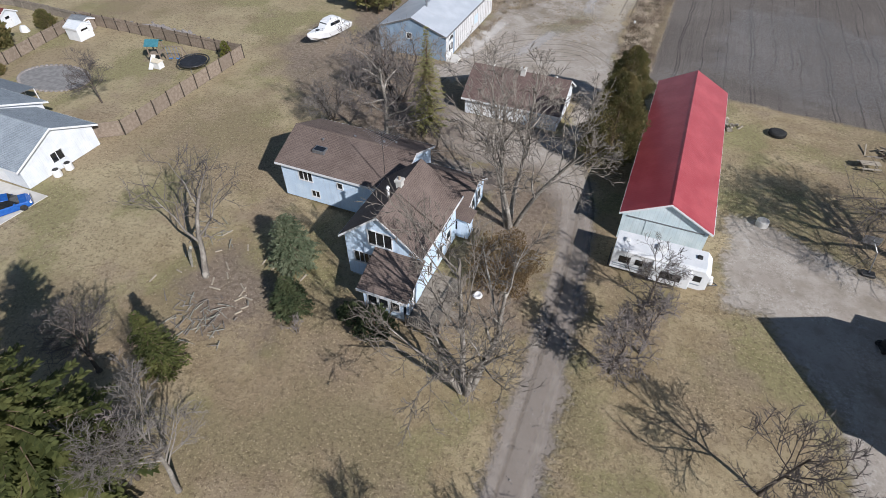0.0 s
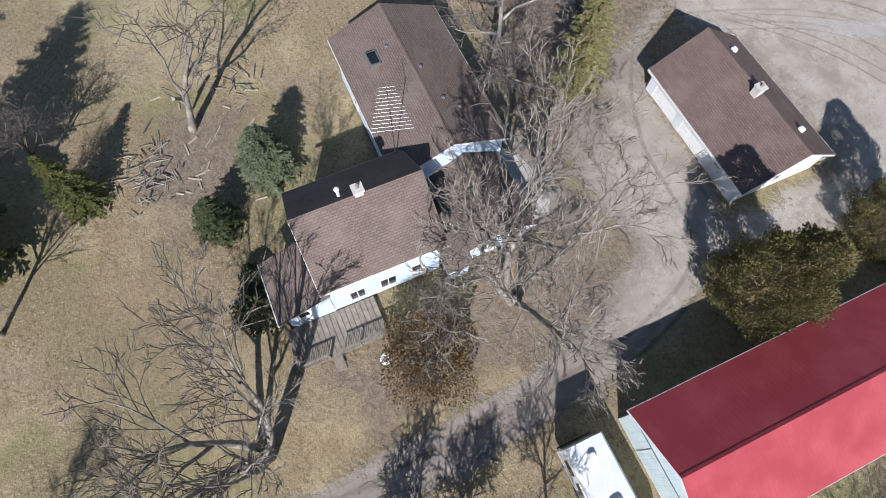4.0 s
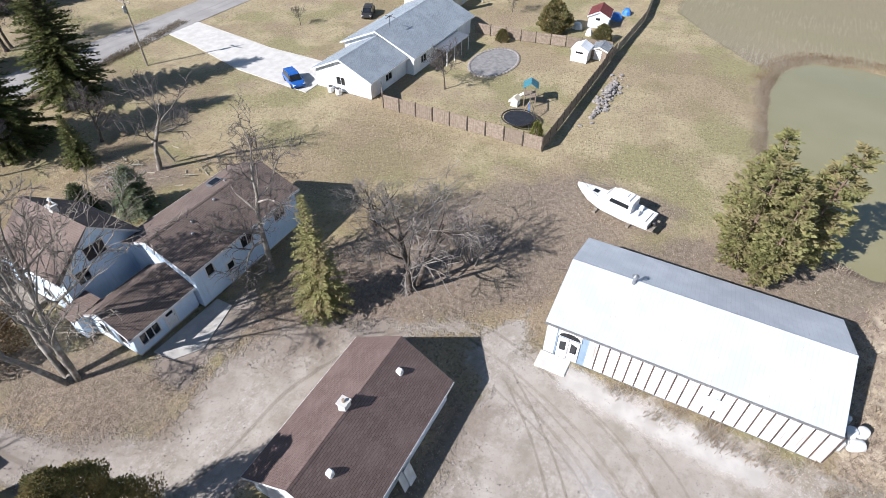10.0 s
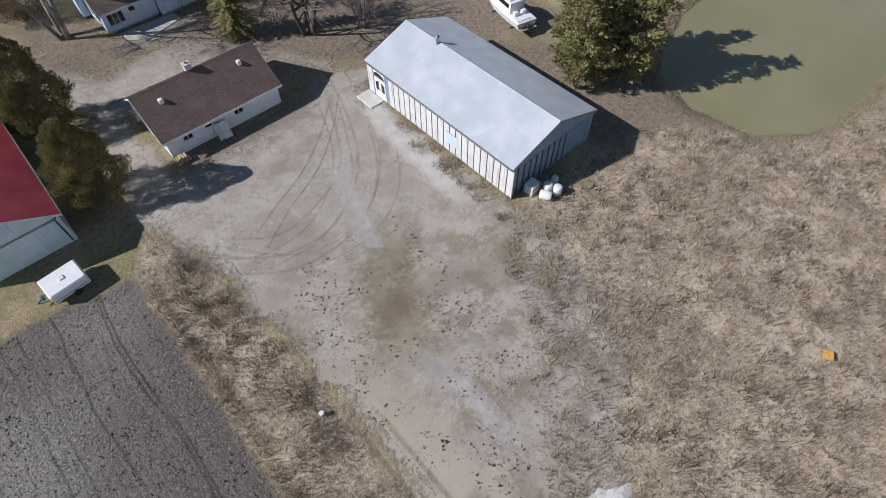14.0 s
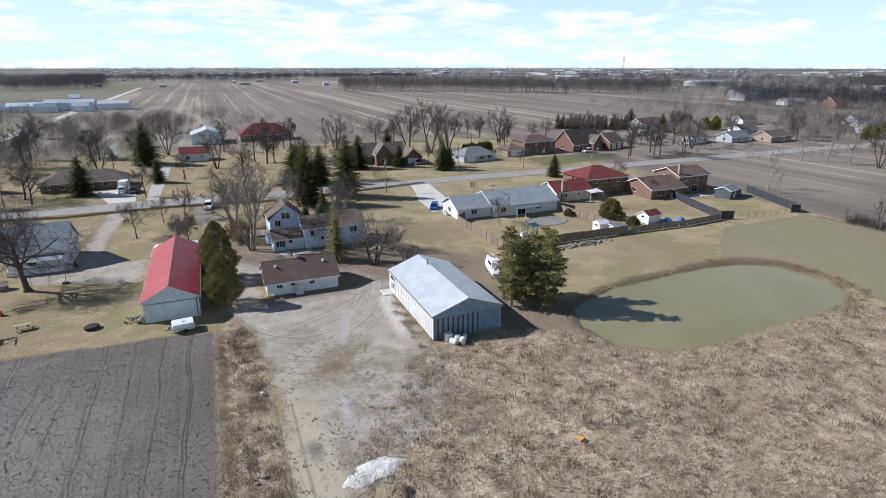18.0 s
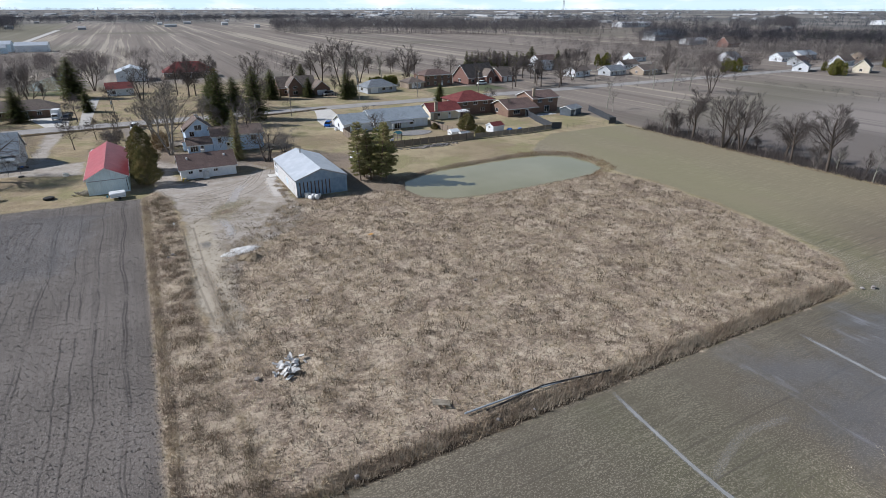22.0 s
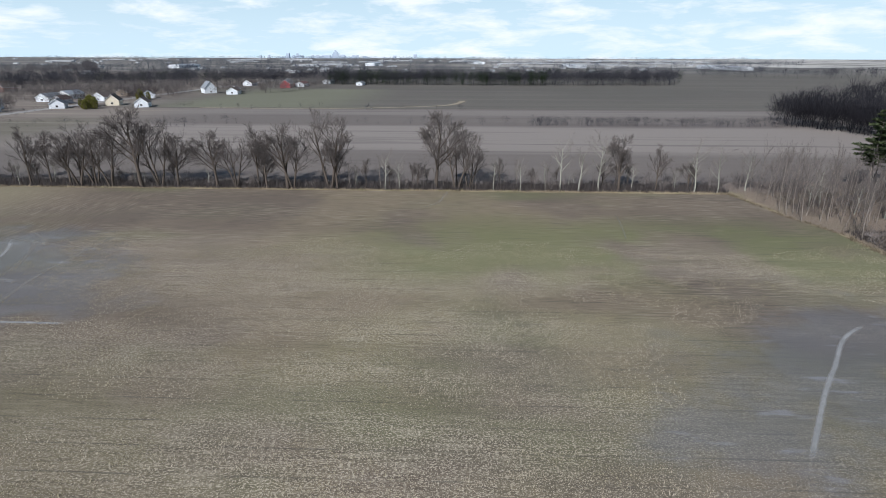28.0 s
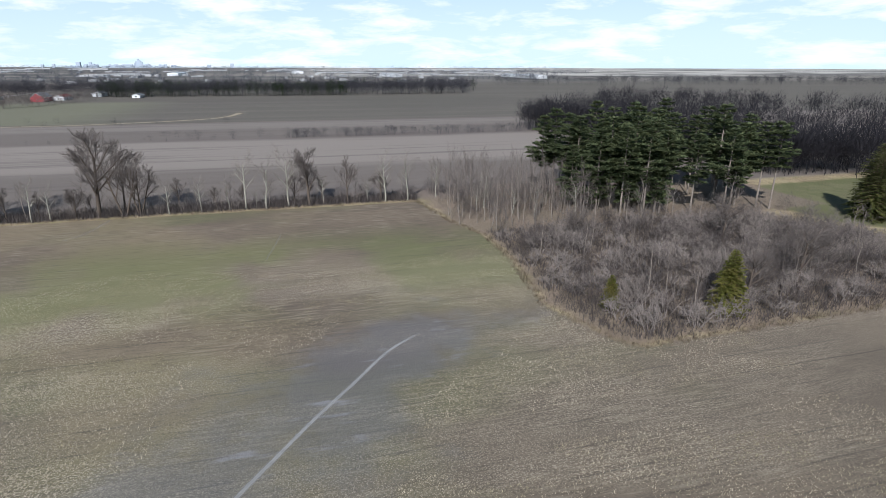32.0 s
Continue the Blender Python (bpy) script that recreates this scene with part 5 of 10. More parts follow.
while yy < PW / 2 - 0.5:
    if True:
        w = 0.5
        x = -yy
        top = PE + (PR - PE) * (1 - abs(x - w / 2) / (PW / 2)) - 0.35
        lowz = 0.1
        part("wall_panel", Geo().bevel_box(x - w, x, PD / 2 + 0.01, PD / 2 + 0.04, lowz, min(top, 3.0), 0.01), "sheet_blue", pole)
        if x > -1.5:
            part("seam_strip", Geo().box(x - w - 0.2, x - w, PD / 2 + 0.005, PD / 2 + 0.03, 0.1, min(top, 2.9)), "rust_strip", pole)
            yy += 0.2
        yy += w + 0.01
for k in range(2):
    y0 = -PD / 2 + 0.95 + k * 0.82
    g = Geo().box(hx - 0.02, hx + 0.03, y0, y0 + 0.78, 0.05, 2.2)
    dd = part("door", g, "white_paint", pole)
    pts = [(hx + 0.035, y0 + 0.16, 0.9), (hx + 0.035, y0 + 0.62, 0.9), (hx + 0.035, y0 + 0.62, 1.75 + 0.2 * (1 - k)), (hx + 0.035, y0 + 0.16, 1.75 + 0.2 * k)]
    part("pane", Geo().slab(pts, 0.02), "dark_glass", dd)
    part("handle", Geo().box(hx + 0.03, hx + 0.09, y0 + (0.7 if k == 0 else 0.03), y0 + (0.75 if k == 0 else 0.08), 1.0, 1.1), "grey_metal", dd)
ymid = -PD / 2 + 1.76
arch = [(hx + 0.056, ymid + 0.78 * math.cos(a * math.pi / 10), 2.42 + 0.5 * math.sin(a * math.pi / 10)) for a in range(11)]
part("fanlight", Geo().rings([arch, [(x + 0.02, y, z) for x, y, z in arch]]), "dark_glass", pole, "arched window over the double doors")
rim = [(hx + 0.06, ymid + 0.84 * math.cos(a * math.pi / 10), 2.4 + 0.57 * math.sin(a * math.pi / 10)) for a in range(11)]
part("arch_trim", Geo().tube(rim, [0.05] * 11, 5), "trim_white", pole)
part("patch_panel", Geo().bevel_box(hx + 0.052, hx + 0.075, 1.6, 3.0, 1.0, 2.2, 0.01), "pale_blue", pole, "pale blue sheet patched onto the wall")
pch = part("stove_pipe", Geo().cyl(0.25, -4.7, 4.7, 5.75, 0.13, n=10), "grey_metal", pole)
part("cap", Geo().lathe(0.25, -4.7, [(0.05, 5.72), (0.26, 5.78), (0.03, 5.95)], 10), "grey_metal", pch)
structure("pavement_step", Geo().bevel_box(-27.1, -25.6, 59.7, 62.0, -0.1, 0.14, 0.03), "concrete_pale", "concrete door slab in front of the pole barn")

# ---- trees ----
def grow(rnd, limbs, twigs, p, d, length, r, level, kids, lift, fan, ratio, wob):
    """One branch and all that it bears."""
    last = level == len(kids)
    if last:
        bend = (d + Vector((rnd.uniform(-1, 1), rnd.uniform(-1, 1), rnd.uniform(-0.5, 0.5) + lift * 0.5)) * wob * 1.5).normalized()
        twigs.spike(p, p + bend * length, max(r, 0.0135))
        return
    n = 6 if level == 0 else (4 if level == 1 else (3 if level == 2 else 2))
    r = max(r, 0.022)
    pts, rad, dirs = [p], [r], [d]
    tip = 0.35 if level == 0 else 0.25
    for i in range(n):
        d = (d + Vector((rnd.uniform(-1, 1), rnd.uniform(-1, 1), rnd.uniform(-0.6, 0.6) + lift * (0.5 if level else 0.0))) * (wob if level else wob * 0.55)).normalized()
        p = p + d * (length / n)
        pts.append(p)
        rad.append(r * (1 - (1 - tip) * (i + 1) / n))
        dirs.append(d)
    (limbs if level < 1 or (level < 2 and len(kids) > 3) else twigs).tube(pts, rad, 7 if level == 0 else (5 if level == 1 else 3), False)
    for k in range(kids[level]):
        f = (0.35 if level == 0 else 0.2) + (0.65 if level == 0 else 0.8) * (k + rnd.random()) / kids[level]
        x = min(f * n, n - 0.001)
        i = int(x)
        q = pts[i].lerp(pts[i + 1], x - i)
        ax = dirs[i + 1]
        side = ax.orthogonal().normalized()
        side.rotate(Matrix.Rotation(rnd.uniform(0, 6.283), 3, ax))
        a = radians(rnd.uniform(0.7, 1.25) * fan * (0.75 if level == 0 and f > 0.9 else 1))
        nd = (ax * math.cos(a) + side * math.sin(a)).normalized()
        grow(rnd, limbs, twigs, q, nd, length * ratio * rnd.uniform(0.7, 1.2) * (1.15 - 0.45 * f), rad[i] * (rnd.uniform(0.5, 0.7) if level == 0 else rnd.uniform(0.42, 0.6)), level + 1, kids, lift, fan, ratio, wob)


def bare_tree(name, label, seed, h, r, kids, fan=48, lift=0.25, ratio=0.62, wob=0.16, stems=1, bark="bark_grey", twig="twig_grey", category="tree", lean=0.0, trunk=0.62):
    rnd = random.Random(seed)
    limbs, twigs = Geo(), Geo()
    for s in range(stems):
        a = 6.283 * s / stems + rnd.uniform(-0.4, 0.4)
        tilt = (0.28 if stems > 1 else 0.03) + lean
        grow(rnd, limbs, twigs, Vector((0.25 * math.cos(a) * (stems > 1), 0.25 * math.sin(a) * (stems > 1), -0.15)), Vector((math.cos(a) * tilt, math.sin(a) * tilt, 1)).normalized(),
             h * trunk * rnd.uniform(0.85, 1.05), r * rnd.uniform(0.75, 1.0), 0, kids, lift, fan, ratio, wob)
    top = sorted(q[2] for q in twigs.v)
    s = 0.95 * h / top[int(len(top) * 0.965)]
    for gg in (limbs, twigs):
        gg.v = [(q[0] * s, q[1] * s, q[2] * s) for q in gg.v]
    limbs.cyl(0, 0, -0.2, 0.5, r * 1.7 * (1.3 if stems > 1 else 1), r * 0.9, 8)
    ob = thing(name, label, category)
    part("trunk", limbs, bark, ob, smooth=True)
    part("crown", twigs, twig, ob)
    return ob


def sprays(pos, way, up, length, width):
    """Flat kite-shaped sprays of needles or leaves from arrays of places and directions."""
    way = way / np.linalg.norm(way, axis=1, keepdims=True)
    sd = np.cross(way, up)
    sd /= np.linalg.norm(sd, axis=1, keepdims=True) + 1e-9
    L, W = length[:, None], width[:, None]
    a, b, c, d = pos, pos + way * L * 0.45 + sd * W, pos + way * L, pos + way * L * 0.45 - sd * W
    v = np.stack([a, b, c, d], 1).reshape(-1, 3)
    n = len(pos)
    f = np.arange(4 * n).reshape(n, 4)
    return v, f


def foliage(v, f, name, mat):
    me_ = bpy.data.meshes.new(name)
    me_.from_pydata(v.tolist(), [], f.tolist())
    me_.materials.append(MATS[mat])
    return me_


def spruce(name, label, seed, h, rad, mat="spruce_green", dense=1.0, base=0.06, power=0.85, category="spruce", spray=1.0):
    r = np.random.RandomState(seed)
    rnd = random.Random(seed)
    ob = thing(name, label, category)
    trunk = Geo().tube([(0, 0, -0.2), (0.03, 0, h * 0.5), (0, 0, h * 0.98)], [rad * 0.075 + 0.03, rad * 0.05 + 0.02, 0.015], 6)
    pos, way, ln, wd = [], [], [], []
    z = h * base
    while z < h * 0.985:
        t = (z - h * base) / (h * (1 - base))
        R = rad * (1 - t) ** power * (0.75 + 0.25 * min(1, t * 8))
        nb = int((6 + 3 * (1 - t)) * dense)
        a0 = rnd.uniform(0, 6.28)
        for k in range(nb):
            a, q = a0 + 6.283 * k / nb + rnd.uniform(-0.25, 0.25), R * rnd.uniform(0.72, 1.12) + 0.08
            droop = -0.22 + 0.75 * t
            e = Vector((math.cos(a), math.sin(a), droop)).normalized()
            trunk.tube([(0, 0, z), tuple(Vector((0, 0, z)) + e * q * 0.8)], [0.012 + 0.012 * q, 0.006], 3)
            m = max(5, int(q * 9 * dense))
            for j in range(m):
                s = (j + 0.6) / m
                c = Vector((0, 0, z)) + e * q * s + Vector((0, 0, -0.1 * q * s * s))
                for sg in (-1, 1):
                    aa = a + sg * rnd.uniform(0.5, 1.1)
                    pos.append(c + Vector((rnd.uniform(-.04, .04), rnd.uniform(-.04, .04), rnd.uniform(-.08, .04))))
                    way.append(Vector((math.cos(aa), math.sin(aa), droop * 0.6 + rnd.uniform(-0.35, 0.15))))
                    l0 = spray * (0.22 + 0.24 * q * (1 - s * 0.65)) * rnd.uniform(0.5, 0.85)
                    ln.append(l0)
                    wd.append(l0 * 0.24)
        z += h * (0.026 + 0.012 * (1 - t)) / max(dense, 0.6)
    up = np.tile([[0.15, 0.1, 1.0]], (len(pos), 1)) + r.normal(0, 0.35, (len(pos), 3))
    v, f = sprays(np.array(pos), np.array(way), up, np.array(ln), np.array(wd))
    part("trunk", trunk, "bark_pine", ob)
    part("crown", foliage(v, f, "crown", mat), None, ob)
    return ob


def cedar(name, label, seed, h, rad, mat="cedar_olive", n=5200, category="cedar", foot=0.05, size=0.42):
    r, rnd = np.random.RandomState(seed), random.Random(seed)
    ob = thing(name, label, category)
    t = r.beta(1.25, 1.5, n)
    z = h * (foot + (1 - foot) * t)
    prof = np.minimum(1.0, 0.6 + 2.0 * t) * np.clip(1 - t ** 1.6, 0, 1) ** 0.6
    a = r.uniform(0, 6.283, n)
    lobes = 1 + 0.16 * np.sin(3 * a + z * 1.3) + 0.12 * np.sin(7 * a - z * 2.1) + 0.1 * np.sin(z * 5.0 + a)
    q = rad * prof * lobes * r.uniform(0.62, 1.05, n) ** 0.6
    pos = np.stack([q * np.cos(a), q * np.sin(a), z], 1)
    way = np.stack([np.cos(a) * 0.55, np.sin(a) * 0.55, np.full(n, 0.75)], 1) + r.normal(0, 0.4, (n, 3))
    L = r.uniform(0.5, 1.25, n) * size
    v, f = sprays(pos, way, r.normal(0, 1, (n, 3)), L, L * 0.3)
    trunk = Geo().tube([(0, 0, -0.2), (0, 0, h * 0.5), (0, 0, h * 0.93)], [0.06 + h * 0.018, 0.1, 0.02], 7)
    for k in range(26 if h > 4 else 0):
        aa, zz = rnd.uniform(0, 6.28), h * rnd.uniform(0.1, 0.85)
        qq = rad * 0.7 * (1 - zz / h) ** 0.5
        trunk.tube([(0, 0, zz - 0.4), (math.cos(aa) * qq, math.sin(aa) * qq, zz + 0.4)], [0.04, 0.012], 4)
    part("trunk", trunk, "bark_pine", ob)
    part("crown", foliage(v, f, "crown", mat), None, ob)
    return ob


def leafy_shrub(name, label, seed, h, rad, mat, n, category="shrub", twig="twig_grey"):
    r = np.random.RandomState(seed)
    ob = bare_tree(name, label, seed, h, 0.05, [4, 5, 4], fan=40, stems=6, bark=twig, twig=twig, category=category, ratio=0.6)
    d = r.normal(0, 1, (n, 3))
    d /= np.linalg.norm(d, axis=1, keepdims=True)
    lob = 1 + 0.2 * np.sin(4 * np.arctan2(d[:, 1], d[:, 0]) + d[:, 2] * 3)
    pos = d * (r.uniform(0.35, 1.0, (n, 1)) ** 0.5) * lob[:, None] * [rad, rad, h * 0.5] + [0, 0, h * 0.52]
    pos[:, 2] = np.maximum(pos[:, 2], 0.05)
    L = r.uniform(0.08, 0.2, n)
    v, f = sprays(pos, d + r.normal(0, 0.6, (n, 3)), r.normal(0, 1, (n, 3)), L, L * 0.42)
    part("leaves", foliage(v, f, "leaves", mat), None, ob)
    return ob


def plant(ob, x, y, turn=0.0, s=1.0, sz=None, label="", group=""):
    """A copy of a grown tree at a place."""
    c = copy_thing(ob, at(x, y, 0, turn, s, sz))
    return tagged(c, label, group=group)


def white_pine(name, label, seed, h, rad, mat, bare=0.42, category="pine", needle=1.0, trunks=1, bark="bark_stem"):
    """A pine with whorls of long level boughs, each a ragged plate of feathery needles."""
    r, rnd = np.random.RandomState(seed), random.Random(seed)
    ob = thing(name, label, category)
    trunk = Geo()
    P, W, L = [], [], []
    for stem in range(trunks):
        sa = 6.283 * stem / trunks
        foot = Vector((math.cos(sa), math.sin(sa), 0)) * (0.9 if trunks > 1 else 0.0)
        lean = Vector((math.cos(sa), math.sin(sa), 0)) * (1.1 if trunks > 1 else 0.0)
        hh = h * (1.0 - 0.13 * stem)
        mid = foot + lean * 0.5 + Vector((rnd.uniform(-.15, .15), rnd.uniform(-.15, .15), hh * 0.5))
        trunk.tube([tuple(foot - Vector((0, 0, 0.2))), tuple(mid), tuple(foot + lean + Vector((0, 0, hh * 0.98)))], [0.06 + hh * 0.009, 0.04 + hh * 0.006, 0.02], 7)
        z = hh * bare
        while z < hh * 0.985:
            t = (z - hh * bare) / (hh * (1 - bare))
            c0 = foot + lean * (z / hh) + Vector((0, 0, z))
            R = rad * min(1.0, 0.5 + 2.2 * t) * max(0.04, 1 - t) ** 0.7
            a0 = rnd.uniform(0, 6.28)
            for k in range(5):
                if rnd.random() < 0.12:
                    continue
                a, q = a0 + 1.257 * k + rnd.uniform(-0.3, 0.3), R * rnd.uniform(0.6, 1.2)
                e = Vector((math.cos(a) * q, math.sin(a) * q, q * (-0.08 + 0.45 * t) + rnd.uniform(-0.2, 0.2)))
                trunk.tube([tuple(c0), tuple(c0 + e * 0.9)], [0.045, 0.012], 3)
                n = int((16 + q * 13) * min(1.0, 0.2 + needle))
                f = r.uniform(0.3, 1.05, n)
                side = np.array([-math.sin(a), math.cos(a), 0.0])
                c = np.array(c0) + f[:, None] * np.array(e) + side * (r.normal(0, 0.24, n) * q * (1.2 - f * 0.75))[:, None]
                for _ in range(3):
                    P.append(c + r.normal(0, 0.1, (n, 3)) * [1, 1, 0.6])
                    W.append(np.array([math.cos(a), math.sin(a), 0.18]) + r.normal(0, 0.55, (n, 3)) * [1, 1, 0.4])
                    L.append(r.uniform(0.4, 0.95, n) * needle)
            z += max(0.5, h * rnd.uniform(0.042, 0.07))
    P, W, L = np.concatenate(P), np.concatenate(W), np.concatenate(L)
    v, f = sprays(P, W, np.tile([[0.0, 0.0, 1.0]], (len(P), 1)) + r.normal(0, 0.28 if needle == 1.0 else 1.0, P.shape), L, L * 0.22)
    part("trunk", trunk, bark, ob)
    part("crown", foliage(v, f, "crown", mat), None, ob)
    return ob


# trees round the house
big = bare_tree("maple_tree", "large bare multi-stemmed maple with pale lichened limbs beside the drive", 11, 14.2, 0.22, [5, 5, 4, 3, 3], fan=33, lift=0.42, ratio=0.58, stems=4, trunk=0.58, twig="twig_pale", wob=0.2)
big.matrix_basis = at(-6.4, 13.8, 0, 30)
back = bare_tree("maple_tree", "tall bare maple spreading over the bend of the drive", 23, 16.4, 0.21, [5, 6, 4, 4, 3], fan=38, lift=0.34, ratio=0.58, stems=4, trunk=0.54, twig="twig_pale", wob=0.24)
back.matrix_basis = at(-8.8, 31.2, 0, 200)
wide = bare_tree("bare_tree", "bare wide-crowned tree with grey twigs and leaf litter beneath", 37, 9.0, 0.18, [5, 5, 4, 4], fan=54, lift=0.3, ratio=0.74, bark="bark_dark", twig="twig_grey", trunk=0.46, stems=3, wob=0.2)
wide.matrix_basis = at(-28.2, 47.8, 0, 10)
gnarl = bare_tree("bare_tree", "gnarled grey tree with drooping twigs leaning over the wing roof", 43, 13.6, 0.26, [11, 8, 7, 5], fan=56, lift=0.2, ratio=0.52, bark="bark_grey", twig="twig_dark", wob=0.34, lean=0.1, trunk=0.56)
gnarl.matrix_basis = at(-24.1, 36.2, 0, 60)
dead = bare_tree("dead_tree", "half-dead tree with a pale split trunk and broken limbs", 58, 11.2, 0.2, [5, 5, 4, 3], fan=46, lift=0.3, ratio=0.66, bark="bark_grey", twig="twig_dark", wob=0.32, trunk=0.5)
dead.matrix_basis = at(-30.2, 15.3, 0, 140)
part("broken_limb", Geo().tube([(0.3, 0.2, 3.2), (1.0, 0.5, 2.2), (1.6, 0.8, 0.15)], [0.14, 0.16, 0.1], 6), "bark_pale", dead)
young = bare_tree("young_tree", "small bare ornamental tree on the lawn", 61, 7.5, 0.11, [9, 6, 5, 5], fan=46, lift=0.25, bark="bark_dark", twig="twig_dark", ratio=0.62)
young.matrix_basis = at(4.1, 26.6, 0, 0, 0.8)
slim = bare_tree("slim_tree", "slim bare tree with upright grey twigs", 67, 13.0, 0.2, [11, 8, 7, 6], fan=42, lift=0.4, bark="bark_grey", twig="twig_grey", ratio=0.58, trunk=0.6)
slim.matrix_basis = at(-19.8, 0.6, 0, 0, 0.74)
oak = bare_tree("bare_tree", "bare field tree with a broad rounded crown", 71, 13.0, 0.3, [10, 7, 6, 6], fan=50, lift=0.3, bark="bark_dark", twig="twig_dark", ratio=0.62, trunk=0.52)
oak.matrix_basis = at(-41.0, -29.5)
spread = bare_tree("yard_tree", "great bare tree with a wide dark crown on the grass", 75, 13.5, 0.5, [10, 8, 7, 7], fan=54, lift=0.3, ratio=0.78, trunk=0.5, bark="bark_dark", twig="twig_dark")
spread.matrix_basis = at(25.4, 38.4)
scrub = bare_tree("scrub_bush", "leafless grey scrub bush in the yard", 83, 4.0, 0.05, [4, 4, 5], fan=42, lift=0.3, stems=5, bark="twig_mauve", twig="twig_mauve", category="bush", ratio=0.62, trunk=0.5)
scrub.matrix_basis = at(-33.2, 51.0, 0, 0, 1.0)
sapling = bare_tree("sapling", "thin leafless sapling in the hedgerow", 89, 9.5, 0.085, [9, 5, 4], fan=40, lift=0.35, bark="bark_stem", twig="twig_dark", ratio=0.38, trunk=0.85, wob=0.2)
sapling.matrix_basis = at(-138.5, 283.0, 0, 0, 1.0)
mauve = bare_tree("bare_tree", "bare bushy tree with fine mauve-grey twigs on the grass", 63, 6.0, 0.1, [8, 7, 6, 6], fan=50, lift=0.28, bark="bark_dark", twig="twig_mauve", ratio=0.66, trunk=0.5)
mauve.matrix_basis = at(4.2, 21.6, 0, 40)
for x, y, tn, s, src, lb in ((12.4, 14.0, 50, 1.3, young, "bare spreading tree beside the neighbour's drive"), (3.6, 1.6, 280, 1.2, young, "small bare tree near the road"), (-20.0, 13.4, 10, 0.4, scrub, "low twiggy brush heap on the lawn"),
                             (-61.2, 33.3, 40, 1.05, young, "bare tree inside the fenced yard"), (-34.5, 48.5, 90, 0.8, scrub, ""), (8.0, 3.0, 160, 1.0, young, "small bare tree beside the lane"),
                             (-22.6, 0.2, 70, 1.1, mauve, "bare bushy mauve-grey tree near the road"), (2.6, 19.0, 120, 0.95, mauve, ""), (-33.6, 41.0, 130, 0.55, wide, "bare bushy tree behind the wing"), (-6.0, 1.5, 200, 0.55, slim, "slim bare tree beside the drive")):
    plant(src, x, y, tn, s, label=lb)

sp = spruce("spruce_tree", "tall slender spruce with sparse drooping branches behind the house", 3, 14.0, 2.6, "juniper", 1.0, 0.05)
sp.matrix_basis = at(-22.4, 43.2, 0, 0, 0.98, 0.84)
spr = spruce("spruce_tree", "young dense green spruce on the lawn", 5, 6.0, 1.9, "spruce_green", 1.0)
spr.matrix_basis = at(-27.0, 7.2)
blue = spruce("blue_spruce", "bushy blue-grey spruce beside the house", 7, 5.2, 2.3, "spruce_blue", 1.1, 0.02, 0.6)
blue.matrix_basis = at(-24.3, 19.6)
fat = spruce("spruce_tree", "low dark green conifer on the lawn", 9, 3.4, 1.7, "pine_green", 1.1, 0.02, 0.6)
fat.matrix_basis = at(-21.6, 15.2)
old = spruce("spruce_tree", "big old spruce with drooping branches near the road", 13, 15.0, 4.7, "spruce_green", 1.15, 0.06, 0.58, "spruce", 1.0)
old.matrix_basis = at(-25.0, -1.9, 0, 0, 1.12)
plant(old, -36.2, -6.3, 120, 0.98, label="towering dark spruce near the road")
shrub_e = cedar("evergreen_shrub", "rounded dark evergreen shrub at the porch corner", 17, 2.2, 1.5, "pine_green", 1500, "shrub", 0.0, 0.3)
shrub_e.matrix_basis = at(-14.6, 15.9)
plant(shrub_e, -16.8, 16.2, 60, 0.7)
copper = leafy_shrub("copper_bush", "large rounded bush still holding copper-brown leaves", 19, 4.4, 2.8, "dead_leaf", 8000, "bush")
copper.matrix_basis = at(-7.2, 24.4)
ced = cedar("cedar_tree", "dense olive-green cedar beside the red-roofed barn", 21, 10.4, 3.35, "cedar_olive", 40000, size=0.18)
ced.matrix_basis = at(-2.6, 44.6, 0, 0, 0.9, 0.96)
plant(ced, -2.9, 55.6, 90, 0.88, 0.8)
clump = white_pine("pine_tree", "airy olive-green evergreen with bare lower trunks beside the pond", 25, 10.6, 3.1, "juniper", 0.14, "pine", 0.52, 2, "bark_pine")
clump.matrix_basis = at(-44.3, 71.0, 0, 0, 1.1)
for x, y, tn, s, sz in ((-44.6, 74.4, 130, 1.05, 1.04), (-47.4, 73.2, 250, 0.95, 0.95), (-42.6, 72.6, 20, 0.8, 0.9)):
    plant(clump, x, y, tn, s, sz)
arb = cedar("arborvitae", "small yellow-green upright evergreen in the fence corner", 27, 2.6, 0.7, "cedar_yellow", 900, "shrub", 0.0, 0.25)
arb.matrix_basis = at(-54.6, 48.6)

